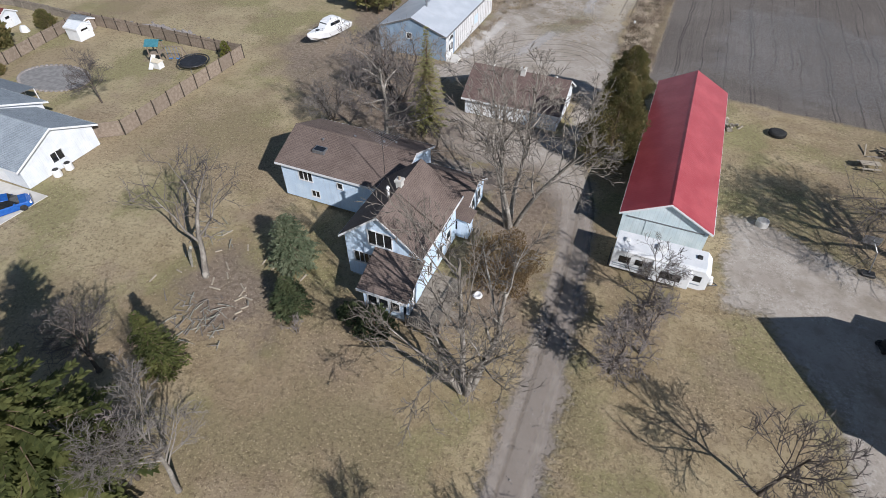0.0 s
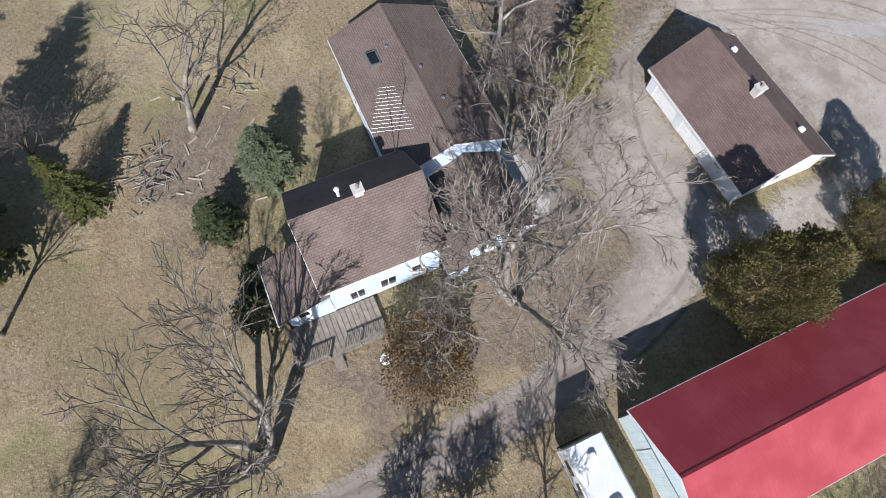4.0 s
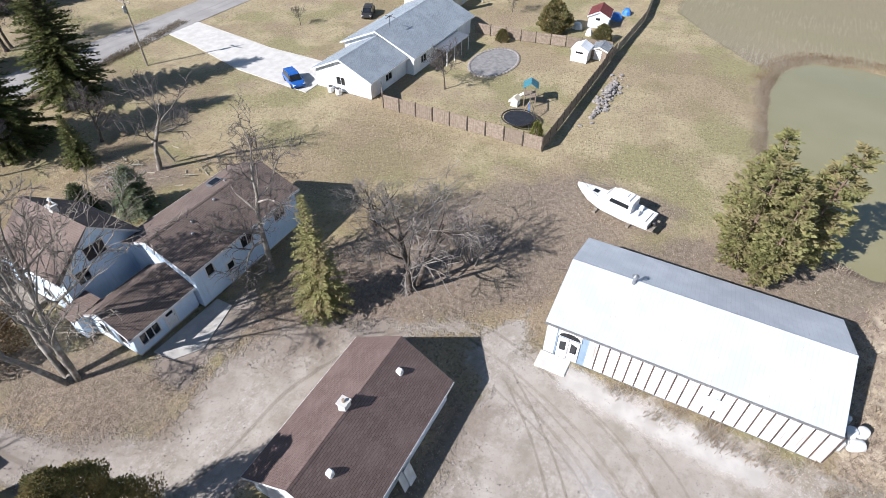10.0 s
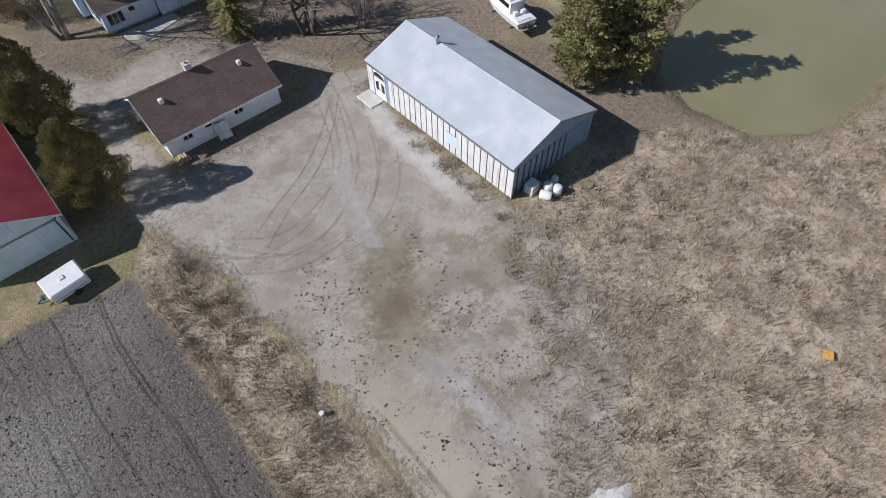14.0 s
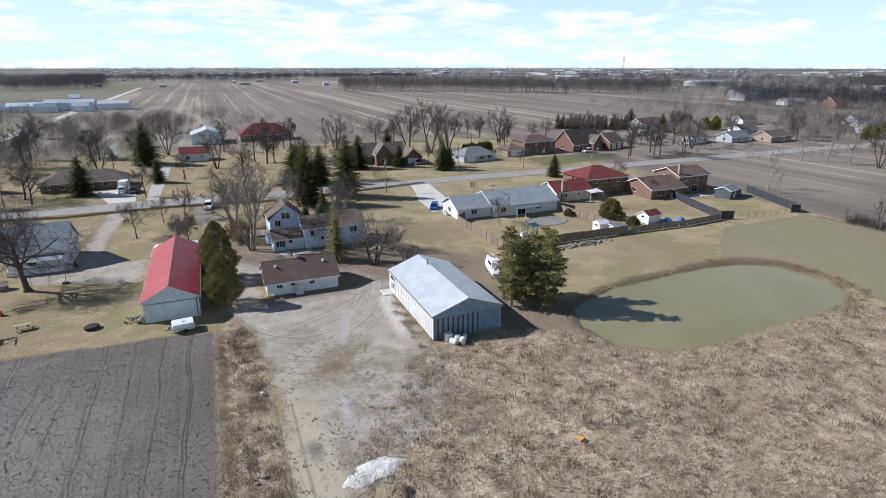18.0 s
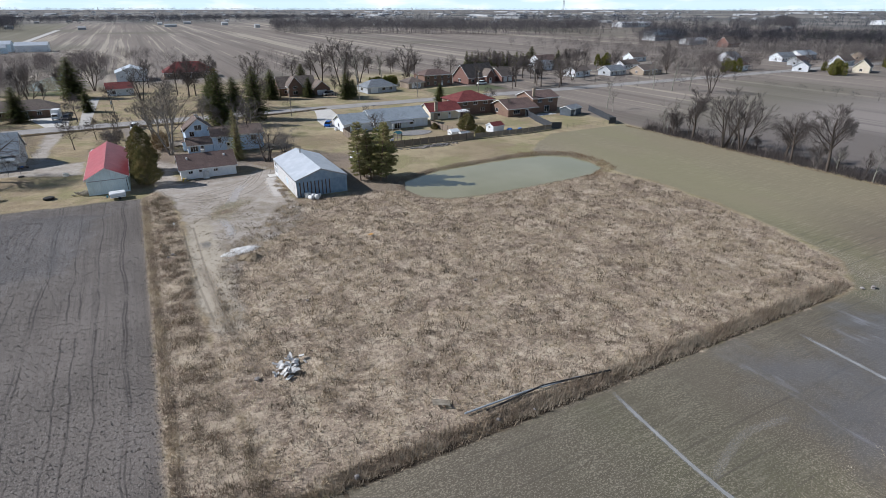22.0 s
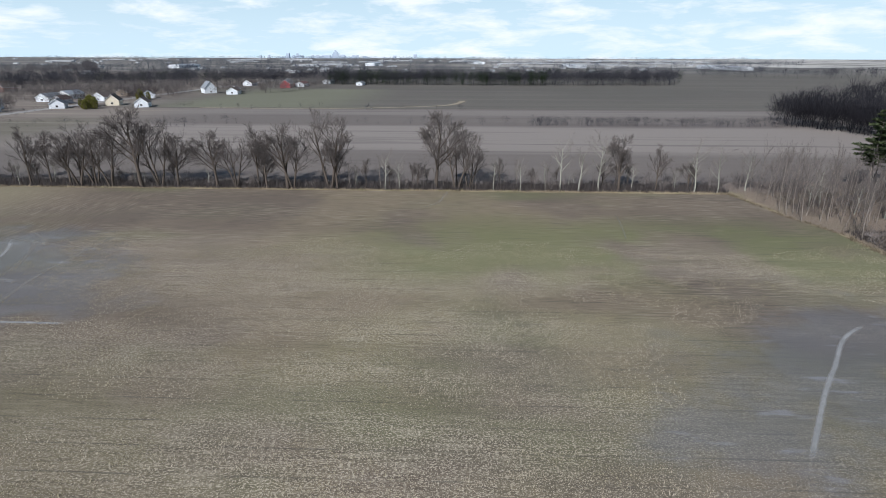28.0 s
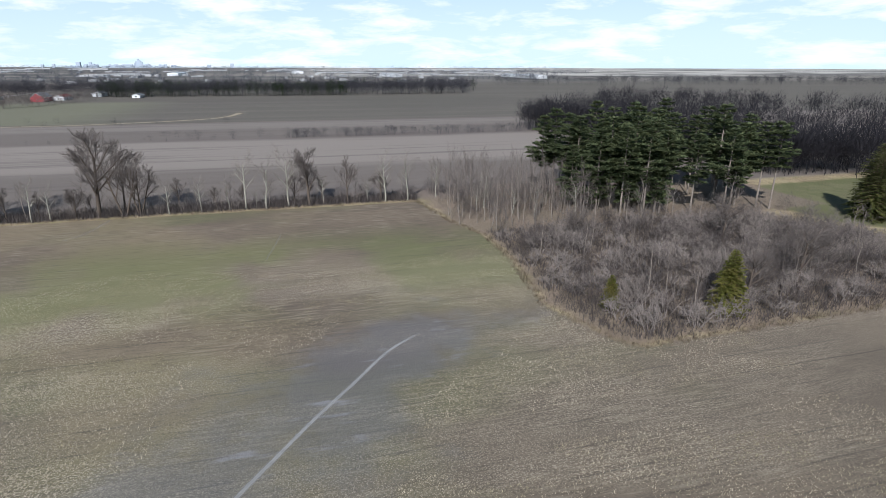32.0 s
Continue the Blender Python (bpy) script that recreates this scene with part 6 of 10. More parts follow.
# ---- neighbouring houses and yards ----
def plain_house(name, label, x, y, turn, w, d, eave, ridge, walls, roof, openings=(), axis="x", hip=False, over=0.45, group="", chimney=None):
    ob = thing(name, label, "house", x, y, 0, turn, group)
    if not openings:
        n = max(2, int(w / 3.2))
        openings = [(s, w * (i + 0.5) / n - 0.55, w * (i + 0.5) / n + 0.55, 0.9, 2.0) for s in "SN" for i in range(n) if not (i == n // 2)]
        openings += [(s, w * (n // 2 + 0.5) / n - 0.45, w * (n // 2 + 0.5) / n + 0.45, 0.1, 2.1, "door") for s in "SN"]
        openings += [(s, d / 2 - 0.6, d / 2 + 0.6, 0.9, 2.0) for s in "EW"]
        if eave > 4:
            openings += [(s, w * (i + 0.5) / n - 0.5, w * (i + 0.5) / n + 0.5, 3.3, 4.4) for s in "SN" for i in range(n)]
    building(ob, w, d, eave, ridge, walls, roof, openings, over, axis, 0.05, hip)
    if chimney:
        cx, cy, cz = chimney
        part("chimney", Geo().box(cx - 0.35, cx + 0.35, cy - 0.3, cy + 0.3, min(eave, ridge) - 0.2, cz).box(cx - 0.42, cx + 0.42, cy - 0.37, cy + 0.37, cz - 0.1, cz), "brick_tan", ob)
    return ob


# grey-roofed house with the fenced yard
gh = thing("neighbour_house", "long white house with grey-blue shingle roofs beside a fenced yard", "house", -62.0, 22.2)
building(gh, 8.6, 8.6, 2.55, 4.5, "siding_white", "shingle_pale", [("N", 3.5, 4.9, 1.0, 2.0), ("E", 3.3, 4.6, 1.0, 2.0), ("S", 1.0, 6.0, 0.1, 2.2, "garage")], 0.45, "x", 0.05, off=(3.6, 0))
building(gh, 17.5, 11.4, 2.7, 5.1, "siding_white", "shingle_pale", [("N", 2.0, 3.4, 1.0, 2.0), ("N", 6.5, 8.6, 0.1, 2.1, "window", 1), ("N", 11.5, 13.0, 1.0, 2.0), ("S", 3, 4.5, 1.0, 2.0), ("S", 7, 7.95, 0.1, 2.1, "door"), ("S", 11, 12.6, 1.0, 2.0), ("W", 5, 6.4, 1.0, 2.0)], 0.45, "x", 0.05, off=(-9.5, -0.2))
part("antenna", Geo().tube([(-3.0, 0.5, 4.2), (-3.0, 0.5, 6.6)], [0.04, 0.03], 5).box(-3.9, -2.1, 0.46, 0.54, 6.4, 6.46).box(-3.3, -3.24, -0.3, 1.3, 6.3, 6.36), "dark_metal", gh)
part("awning", Geo().slab([(-12.5, 5.5, 2.4), (-5.5, 5.5, 2.4), (-5.5, 8.2, 2.15), (-12.5, 8.2, 2.15)], 0.06), "grey_metal", gh)
for k in range(4):
    part("awning_post", Geo().box(-12.4 + k * 2.25, -12.3 + k * 2.25, 8.0, 8.1, 0, 2.15), "trim_white", gh)
for k, x in enumerate((4.2, 5.6)):
    ac = thing("air_conditioner", "round white outdoor air unit beside the house wall", "air conditioner", -53.4 + 0.1 * k, 20.6 + 1.3 * k)
    part("cabinet", Geo().lathe(0, 0, [(0.4, 0.05), (0.42, 0.1), (0.42, 0.75), (0.36, 0.82)], 16), "light_plastic", ac)
    part("fan_grille", Geo().cyl(0, 0, 0.82, 0.85, 0.3, n=14), "dark_metal", ac)
structure("pavement_drive", Geo().poly([(-63.0, -13.6), (-57.0, -13.6), (-55.6, -6.5), (-52.6, 5), (-51.6, 17.8), (-60.4, 17.6), (-60.6, 4)], -0.1, 0.07), "concrete_pale", "pale concrete driveway of the neighbouring house")
structure("pavement_yard", Geo().poly([(-72 + 5.0 * math.cos(a / 24 * 6.283), 35.6 + 3.1 * math.sin(a / 24 * 6.283)) for a in range(24)], -0.1, 0.05), "grey_gravel", "oval gravel patch in the fenced yard")
for a in range(44):
    t = a / 44 * 6.283
    s = thing("edging_stone", "pale rounded stone edging the oval patch", "stone", -72 + 5.1 * math.cos(t), 35.6 + 3.2 * math.sin(t), 0, a * 37, group="edging stones")
    part("stone", Geo().lathe(0, 0, [(0.22, -0.05), (0.26, 0.08), (0.18, 0.18), (0.06, 0.22)], 7), "rock", s)


def fence_run(ob, pts, mat, h=1.85, step=2.4):
    """Panels of boards between posts along a line."""
    for (ax, ay), (bx, by) in zip(pts, pts[1:]):
        ln = math.hypot(bx - ax, by - ay)
        n = max(1, round(ln / step))
        turn = math.degrees(math.atan2(by - ay, bx - ax))
        w = ln / n
        for k in range(n):
            m = pose(ax + (bx - ax) * k / n, ay + (by - ay) * k / n, 0, 0, 0, turn)
            part("post", Geo().box(-0.05, 0.05, -0.05, 0.05, -0.1, h + 0.08).spin(m), "post_gap_shade" if mat == "fence_wood" else mat, ob)
            prof, m2 = [], int(w / 0.15)
            for b in range(m2):
                u0, u1, dy = 0.1 + (w - 0.2) * b / m2, 0.1 + (w - 0.2) * (b + 1) / m2, 0.012 * (b % 2)
                prof += [(u0 + 0.004, dy), (u1 - 0.004, dy)]
            back = [(u, v - 0.03) for u, v in prof][::-1]
            part("panel", Geo().poly(back[::-1] + prof[::-1], 0.08, h - 0.03 * (k % 3)).spin(m), mat, ob)
            part("rail", Geo().box(0.05, w - 0.05, 0.02, 0.07, h - 0.4, h - 0.3).spin(m), mat, ob)
        if (bx, by) == pts[-1]:
            part("post", Geo().box(bx - 0.05, bx + 0.05, by - 0.05, by + 0.05, -0.1, h + 0.08), mat, ob)


fen = thing("wooden_fence", "weathered brown board fence round the neighbour's yard", "fence")
fence_run(fen, [(-55.7, 27.0), (-53.0, 29.0), (-53.0, 50.0), (-83.0, 50.2)], "fence_wood")
fen2 = thing("wooden_fence", "brown board fence between two back yards", "fence")
fence_run(fen2, [(-83.2, 49.6), (-81.0, 36.0), (-80.6, 28.5)], "fence_wood", 1.7)
fen3 = thing("wooden_fence", "dark old board fence behind the red shed", "fence")
fence_run(fen3, [(-83.4, 50.3), (-99.0, 50.8), (-110.0, 49.8)], "old_wood", 1.5)
fd = thing("metal_fence", "dark grey slatted privacy fence with square ends", "fence")
fence_run(fd, [(-117.5, 27.0), (-113.5, 38), (-110.3, 49.6), (-113.2, 50.6)], "fence_dark", 2.0)
fd2 = thing("metal_fence", "dark grey privacy fence along the field", "fence")
fence_run(fd2, [(-141.5, 31.0), (-137.5, 41), (-133.0, 52.6), (-131.0, 51.8)], "fence_dark", 2.0)
cl = thing("wire_fence", "low wire fence across the end of the yard", "fence")
for k in range(8):
    x, y = -113.2 - 2.25 * k, 50.6 + 0.17 * k
    part("post", Geo().cyl(x, y, 0, 1.25, 0.035, n=6), "dark_metal", cl)
for z in (0.3, 0.75, 1.2):
    part("wire", Geo().tube([(-113.2, 50.6, z), (-131.0, 51.9, z)], [0.012, 0.012], 3), "dark_metal", cl)

tr = thing("trampoline", "round black trampoline inside the fence corner", "trampoline", -57.4, 45.3)
nn = 24
part("mat", Geo().cyl(0, 0, 0.83, 0.85, 1.75, n=nn), "black_mat", tr)
rg = []
for i in range(nn + 1):
    a = 6.283 * i / nn
    rg.append((2.0 * math.cos(a), 2.0 * math.sin(a), 0.86))
part("rim", Geo().tube(rg, [0.09] * (nn + 1), 6), "dark_metal", tr)
for k in range(6):
    a = 6.283 * k / 6
    c, s = math.cos(a), math.sin(a)
    part("leg", Geo().tube([(1.95 * c, 1.95 * s, 0.86), (2.0 * c, 2.0 * s, 0.0)], [0.03, 0.03], 6), "grey_metal", tr)
ps = thing("play_set", "wooden play tower with a teal roof, ladder and swing beam", "play set", -62.8, 44.6, 0, 20)
for x, y in ((-0.7, -0.7), (0.7, -0.7), (-0.7, 0.7), (0.7, 0.7)):
    part("post", Geo().box(x - 0.06, x + 0.06, y - 0.06, y + 0.06, 0, 2.6), "fence_wood", ps)
part("platform", Geo().box(-0.8, 0.8, -0.8, 0.8, 1.3, 1.38), "fence_wood", ps)
part("roof", Geo().slab([(-0.95, -0.95, 2.5), (0.95, -0.95, 2.5), (0.95, 0, 3.1), (-0.95, 0, 3.1)], 0.04), "teal_cloth", ps)
part("roof", Geo().slab([(0.95, 0.95, 2.5), (-0.95, 0.95, 2.5), (-0.95, 0, 3.1), (0.95, 0, 3.1)], 0.04), "teal_cloth", ps)
part("beam", Geo().tube([(0.7, 0, 2.2), (3.6, 0, 2.2)], [0.07, 0.07], 6), "fence_wood", ps)
for sg in (-1, 1):
    part("brace", Geo().tube([(3.6, 0, 2.2), (3.8, sg * 1.0, 0.0)], [0.06, 0.06], 6), "fence_wood", ps)
for x in (1.7, 2.7):
    part("swing", Geo().box(x - 0.25, x + 0.25, -0.1, 0.1, 0.5, 0.54).box(x - 0.24, x - 0.22, -0.01, 0.01, 0.54, 2.2).box(x + 0.22, x + 0.24, -0.01, 0.01, 0.54, 2.2), "blue_tarp", ps)
part("slide", Geo().slab([(-0.4, -0.8, 1.35), (-0.4, -2.6, 0.15), (0.2, -2.6, 0.15), (0.2, -0.8, 1.35)], 0.05), "light_plastic", ps)
toy = thing("toy_house", "small cream plastic playhouse on the lawn", "toy", -61.6, 43.2)
part("body", Geo().box(-0.5, 0.5, -0.45, 0.45, 0, 0.9), "light_plastic", toy)
part("roof", Geo().rings([[(-0.6, -0.55, 0.9), (-0.6, 0.55, 0.9), (-0.6, 0, 1.3)], [(0.6, -0.55, 0.9), (0.6, 0.55, 0.9), (0.6, 0, 1.3)]]), "siding_cream", toy)
plain_house("garden_shed", "small white garden shed with double doors", -78.9, 46.2, 0, 2.4, 2.4, 1.8, 2.35, "white_paint", "siding_white", [("E", 0.5, 1.9, 0.05, 1.7, "door")], "x", over=0.1)
plain_house("garden_shed", "low grey-roofed wooden lean-to in the fence corner", -81.0, 48.5, 0, 2.6, 2.2, 1.5, 1.9, "fence_wood", "shingle_grey", [("E", 0.5, 1.4, 0.05, 1.4, "door")], "x", over=0.15)
rk = thing("rock_pile", "heap of broken stones dumped along the fence", "rocks", -70.0, 52.8)
rr = random.Random(8)
rock_me = []
for k in range(5):
    prof = [(0.25 * rr.uniform(.7, 1.2), -0.1), (0.32 * rr.uniform(.7, 1.2), 0.08), (0.27 * rr.uniform(.6, 1.2), 0.24), (0.1, 0.34)]
    g = Geo().lathe(0, 0, prof, 6)
    g.v = [(x * rr.uniform(0.75, 1.25), y * rr.uniform(0.75, 1.25), z) for x, y, z in g.v]
    rock_me.append(g.mesh("rock", "rock"))
for k in range(150):
    u = rr.gauss(0, 1)
    x, y = u * 2.6 + rr.uniform(-1.5, 1.5), rr.gauss(0, 0.55)
    o = part("rock", rock_me[k % 5], None, rk)
    o.location, o.rotation_euler = (x, y, max(0, 0.55 - abs(x) * 0.07 - abs(y) * 0.4) * rr.random()), (rr.uniform(-.5, .5), rr.uniform(-.5, .5), rr.uniform(0, 6))
    sc = rr.uniform(0.4, 1.1)
    o.scale = (sc, sc, sc * rr.uniform(0.6, 1.0))
hedge = cedar("conifer_bush", "broad brownish-green conifer in a back yard", 33, 4.6, 2.6, "cedar_olive", 3600, "bush", 0.0, 0.45)
hedge.matrix_basis = at(-87.5, 39.0)
plant(hedge, -87.0, 47.0, 60, 0.55)
plant(hedge, -79.6, 33.5, 90, 0.4)

# red-roofed house and its outbuildings
rh = thing("neighbour_house", "brick house with red shingle hip roof and a gabled wing", "house", -103.5, 12.2)
building(rh, 14.0, 11.0, 4.6, 7.0, "brick_brown", "shingle_red", [("N", 2, 3.6, 3.2, 4.2), ("N", 6, 7.6, 3.2, 4.2), ("N", 10, 11.6, 3.2, 4.2), ("E", 4, 5.4, 3.2, 4.2), ("N", 3, 4.6, 0.9, 2.0), ("N", 9, 10.6, 0.9, 2.0), ("S", 4, 5.6, 3.2, 4.2), ("S", 9, 10.6, 0.9, 2.0)], 0.5, "x", 0.05, True)
building(rh, 11.0, 8.0, 2.7, 4.7, "siding_cream", "shingle_red", [("E", 2.5, 4.0, 1.0, 2.0), ("N", 2, 3.4, 1.0, 2.0), ("N", 6.5, 7.4, 0.1, 2.1, "door"), ("S", 4, 5.4, 1.0, 2.0)], 0.5, "x", 0.05, off=(13.2, 4.6))
part("chimney", Geo().box(16.4, 17.3, 8.4, 9.1, 0, 5.6).box(16.3, 17.4, 8.3, 9.2, 5.5, 5.65), "brick_tan", rh)
part("canopy", Geo().slab([(6.0, 11.5, 2.3), (10.0, 11.5, 2.3), (10.0, 8.6, 2.6), (6.0, 8.6, 2.6)], 0.06), "trim_white", rh)
for x in (6.2, 9.8):
    part("canopy_post", Geo().box(x - 0.05, x + 0.05, 11.2, 11.3, 0, 2.3), "trim_white", rh)
plain_house("garden_shed", "garden shed with a faded red roof and white walls", -93.6, 44.6, 8, 4.0, 3.2, 1.9, 2.7, "siding_white", "shingle_red", [("E", 1.0, 2.0, 0.05, 1.8, "door")], "x", over=0.2)
for x, y, w, mt, lb in ((-97.5, 46.4, 1.3, "blue_tarp", "crumpled blue tarp over a stack"), (-90.3, 42.0, 0.9, "light_plastic", "pale plastic-wrapped stack in the yard"), (-100.5, 47.4, 1.0, "blue_tarp", "small heap under a blue tarp"), (-88.5, 44.5, 0.7, "white_paint", "white appliance standing in the yard")):
    o = thing("covered_stack", lb, "tarp", x, y, 0, x * 7 % 90)
    g = Geo().rings([[(w * (1 - f * f * 0.5) * math.cos(a * 0.785) * (1 + 0.1 * (a % 2)), w * 0.8 * (1 - f * f * 0.5) * math.sin(a * 0.785), f * 0.9) for a in range(8)] for f in (0, 0.5, 0.85, 1.0)])
    part("cover", g, mt, o)

# brown brick house
bh = thing("neighbour_house", "two-storey brown brick house with brown roofs and a chimney", "house", -122.0, 20.0, 0, 0)
building(bh, 10.5, 9.5, 5.0, 6.7, "brick_brown", "shingle_dark", [("N", 2, 3.6, 3.4, 4.5), ("N", 6.5, 8.1, 3.4, 4.5), ("E", 3.5, 5.0, 3.4, 4.5), ("N", 5, 7, 0.2, 2.2), ("S", 3, 4.6, 3.4, 4.5)], 0.5, "x", 0.05, off=(-4.5, 1.0))
building(bh, 11.5, 11.0, 2.7, 4.9, "brick_brown", "shingle_dark", [("N", 2.2, 4.6, 0.9, 2.1, "window", 2), ("E", 3.5, 5.0, 1.0, 2.0), ("N", 7, 8, 0.1, 2.1, "door"), ("S", 3, 5, 1.0, 2.0)], 0.5, "x", 0.05, off=(6.6, 2.6))
part("chimney", Geo().box(-0.5, 0.4, 4.4, 5.0, 3.0, 8.1).box(-0.6, 0.5, 4.3, 5.1, 8.0, 8.15), "brick_tan", bh)
plain_house("garden_shed", "blue-grey metal shed with a dark roof", -131.5, 33.2, 18, 6.6, 4.2, 2.3, 3.1, "shed_blue", "shingle_grey", [("E", 0.8, 3.2, 0.05, 2.0, "none"), ("N", 2, 3, 0.05, 2.0, "door")][1:], "x", over=0.2)
structure("pavement_slab", Geo().poly([(-116, 27), (-128, 27.5), (-128, 30.5), (-116, 31)], -0.1, 0.05), "concrete_pale", "concrete slab behind the brown house")

# white house beyond the red-roofed barn
wh = thing("white_farmhouse", "white one-and-a-half storey farmhouse with a dark shingle roof", "house", 26.0, 23.4)
building(wh, 9.0, 9.5, 3.3, 7.0, "siding_white", "shingle_pale", [("W", 1.9, 2.8, 1.0, 2.2), ("W", 5.9, 6.8, 1.0, 2.2), ("N", 3.0, 4.2, 1.0, 2.2), ("N", 6.2, 7.2, 0.2, 2.3, "door"), ("S", 3, 4.4, 1, 2.2), ("E", 4, 5.4, 1, 2.2)], 0.35, "x", 0.1)
window_part(wh, pose(-4.5 - 0.06, 4.75, 0, 0, 0, -90), 4.2, 5.2, 4.2, 5.4, 1)
part("porch_roof", roof_uv(Geo().slab([(-4.0, 6.9, 2.2), (4.6, 6.9, 2.2), (4.6, 4.6, 2.8), (-4.0, 4.6, 2.8)][::-1], 0.1).mesh("porch_roof", "shingle_pale")), None, wh)
for x in (-3.8, -1.2, 1.6, 4.3):
    part("porch_post", Geo().box(x - 0.06, x + 0.06, 6.6, 6.72, 0, 2.2), "trim_white", wh)
part("porch_wall", Geo().box(-3.7, 4.2, 6.62, 6.7, 0, 0.8), "siding_white", wh)

# houses across the road
plain_house("ranch_house", "long brown ranch house with a grey-brown hip roof", 30.5, -47.0, 2, 21.0, 9.5, 2.7, 5.2, "brick_brown", "shingle_tan", hip=True, chimney=(2, 0, 6.2))
structure("pavement_apron", Geo().poly([(16, -22), (22, -22), (26, -34), (29, -41), (17, -41)], -0.1, 0.06), "concrete_pale", "white concrete apron across the road")
structure("pavement_lane", Geo().poly([(10.5, -22), (13.5, -22), (14.2, -80), (9.6, -80)], -0.1, 0.06), "concrete", "straight pale lane across the road")
plain_house("pink_house", "small white house with a faded red roof across the road", 2.2, -89.0, 3, 9.5, 8.0, 2.8, 4.8, "siding_white", "shingle_red")
plain_house("machine_shed", "white steel machine shed with a white roof", -3.0, -142.0, 0, 13.5, 16.0, 4.2, 6.6, "siding_white", "white_steel", [("N", 4, 9, 0.1, 3.4, "garage")], "y")
plain_house("large_house", "large house under a broad red hip roof", -29.0, -142.0, 0, 24.0, 13.0, 3.2, 7.6, "brick_tan", "shingle_red", hip=True)
th = thing("gabled_house", "dark brick house with two steep front gables", "house", -62.0, -58.0)
building(th, 15.0, 9.0, 3.4, 7.0, "brick_brown", "shingle_tan", [("N", 2, 3.6, 0.9, 2.1), ("N", 6, 7.6, 0.9, 2.1), ("N", 11, 12, 0.1, 2.1, "door")], 0.4, "x", 0.05)
building(th, 5.5, 5.0, 4.2, 7.6, "brick_brown", "shingle_tan", [("N", 2.0, 3.5, 3.0, 4.0), ("N", 1.8, 3.7, 0.9, 2.1)], 0.4, "y", 0.05, off=(2.0, 5.5))
building(th, 6.5, 7.5, 2.8, 5.6, "brick_brown", "shingle_tan", [("N", 1.2, 5.2, 0.1, 2.2, "garage")], 0.4, "y", 0.05, off=(-8.5, 6.0))
plain_house("blue_bungalow", "low blue-grey house with a hip roof and a white garage door", -94.5, -48.5, 8, 14.0, 9.0, 2.6, 5.0, "siding_grey", "shingle_grey", [("N", 1.5, 5.0, 0.1, 2.2, "garage"), ("N", 7, 8.6, 0.9, 2.0), ("N", 10.5, 12, 0.9, 2.0), ("E", 3, 5, 0.9, 2.0)], hip=True)
plain_house("two_storey_house", "two-storey dark brick house with a low hip roof", -126.0, -57.0, 5, 15.0, 9.5, 5.0, 7.0, "brick_brown", "shingle_dark", hip=True)
plain_house("garage_wing", "low brick garage with a tan roof", -113.5, -53.5, 5, 8.0, 8.0, 2.7, 4.6, "brick_tan", "shingle_tan", [("N", 1.5, 6.2, 0.1, 2.2, "garage")], hip=True)
bg = thing("brick_house", "big tan-roofed brick house with a front gable", "house", -148.5, -57.0, 0, 12)
building(bg, 18.0, 11.0, 3.2, 8.4, "brick_red", "shingle_tan", [("N", 2, 3.6, 0.9, 2.1), ("N", 6, 7.6, 0.9, 2.1), ("N", 13, 15, 0.9, 2.1), ("E", 4, 5.6, 0.9, 2.1)], 0.5, "x", 0.05)
building(bg, 5.0, 4.0, 3.6, 6.4, "brick_red", "shingle_tan", [("N", 1.8, 3.2, 0.1, 2.4, "door")], 0.4, "y", 0.05, off=(-3.0, 6.0))
building(bg, 8.5, 10.0, 2.9, 6.2, "brick_red", "shingle_tan", [("N", 1.2, 3.8, 0.1, 2.2, "garage"), ("N", 4.6, 7.2, 0.1, 2.2, "garage"), ("W", 4, 5.5, 1, 2)], 0.5, "x", 0.05, off=(-14.0, 4.0))
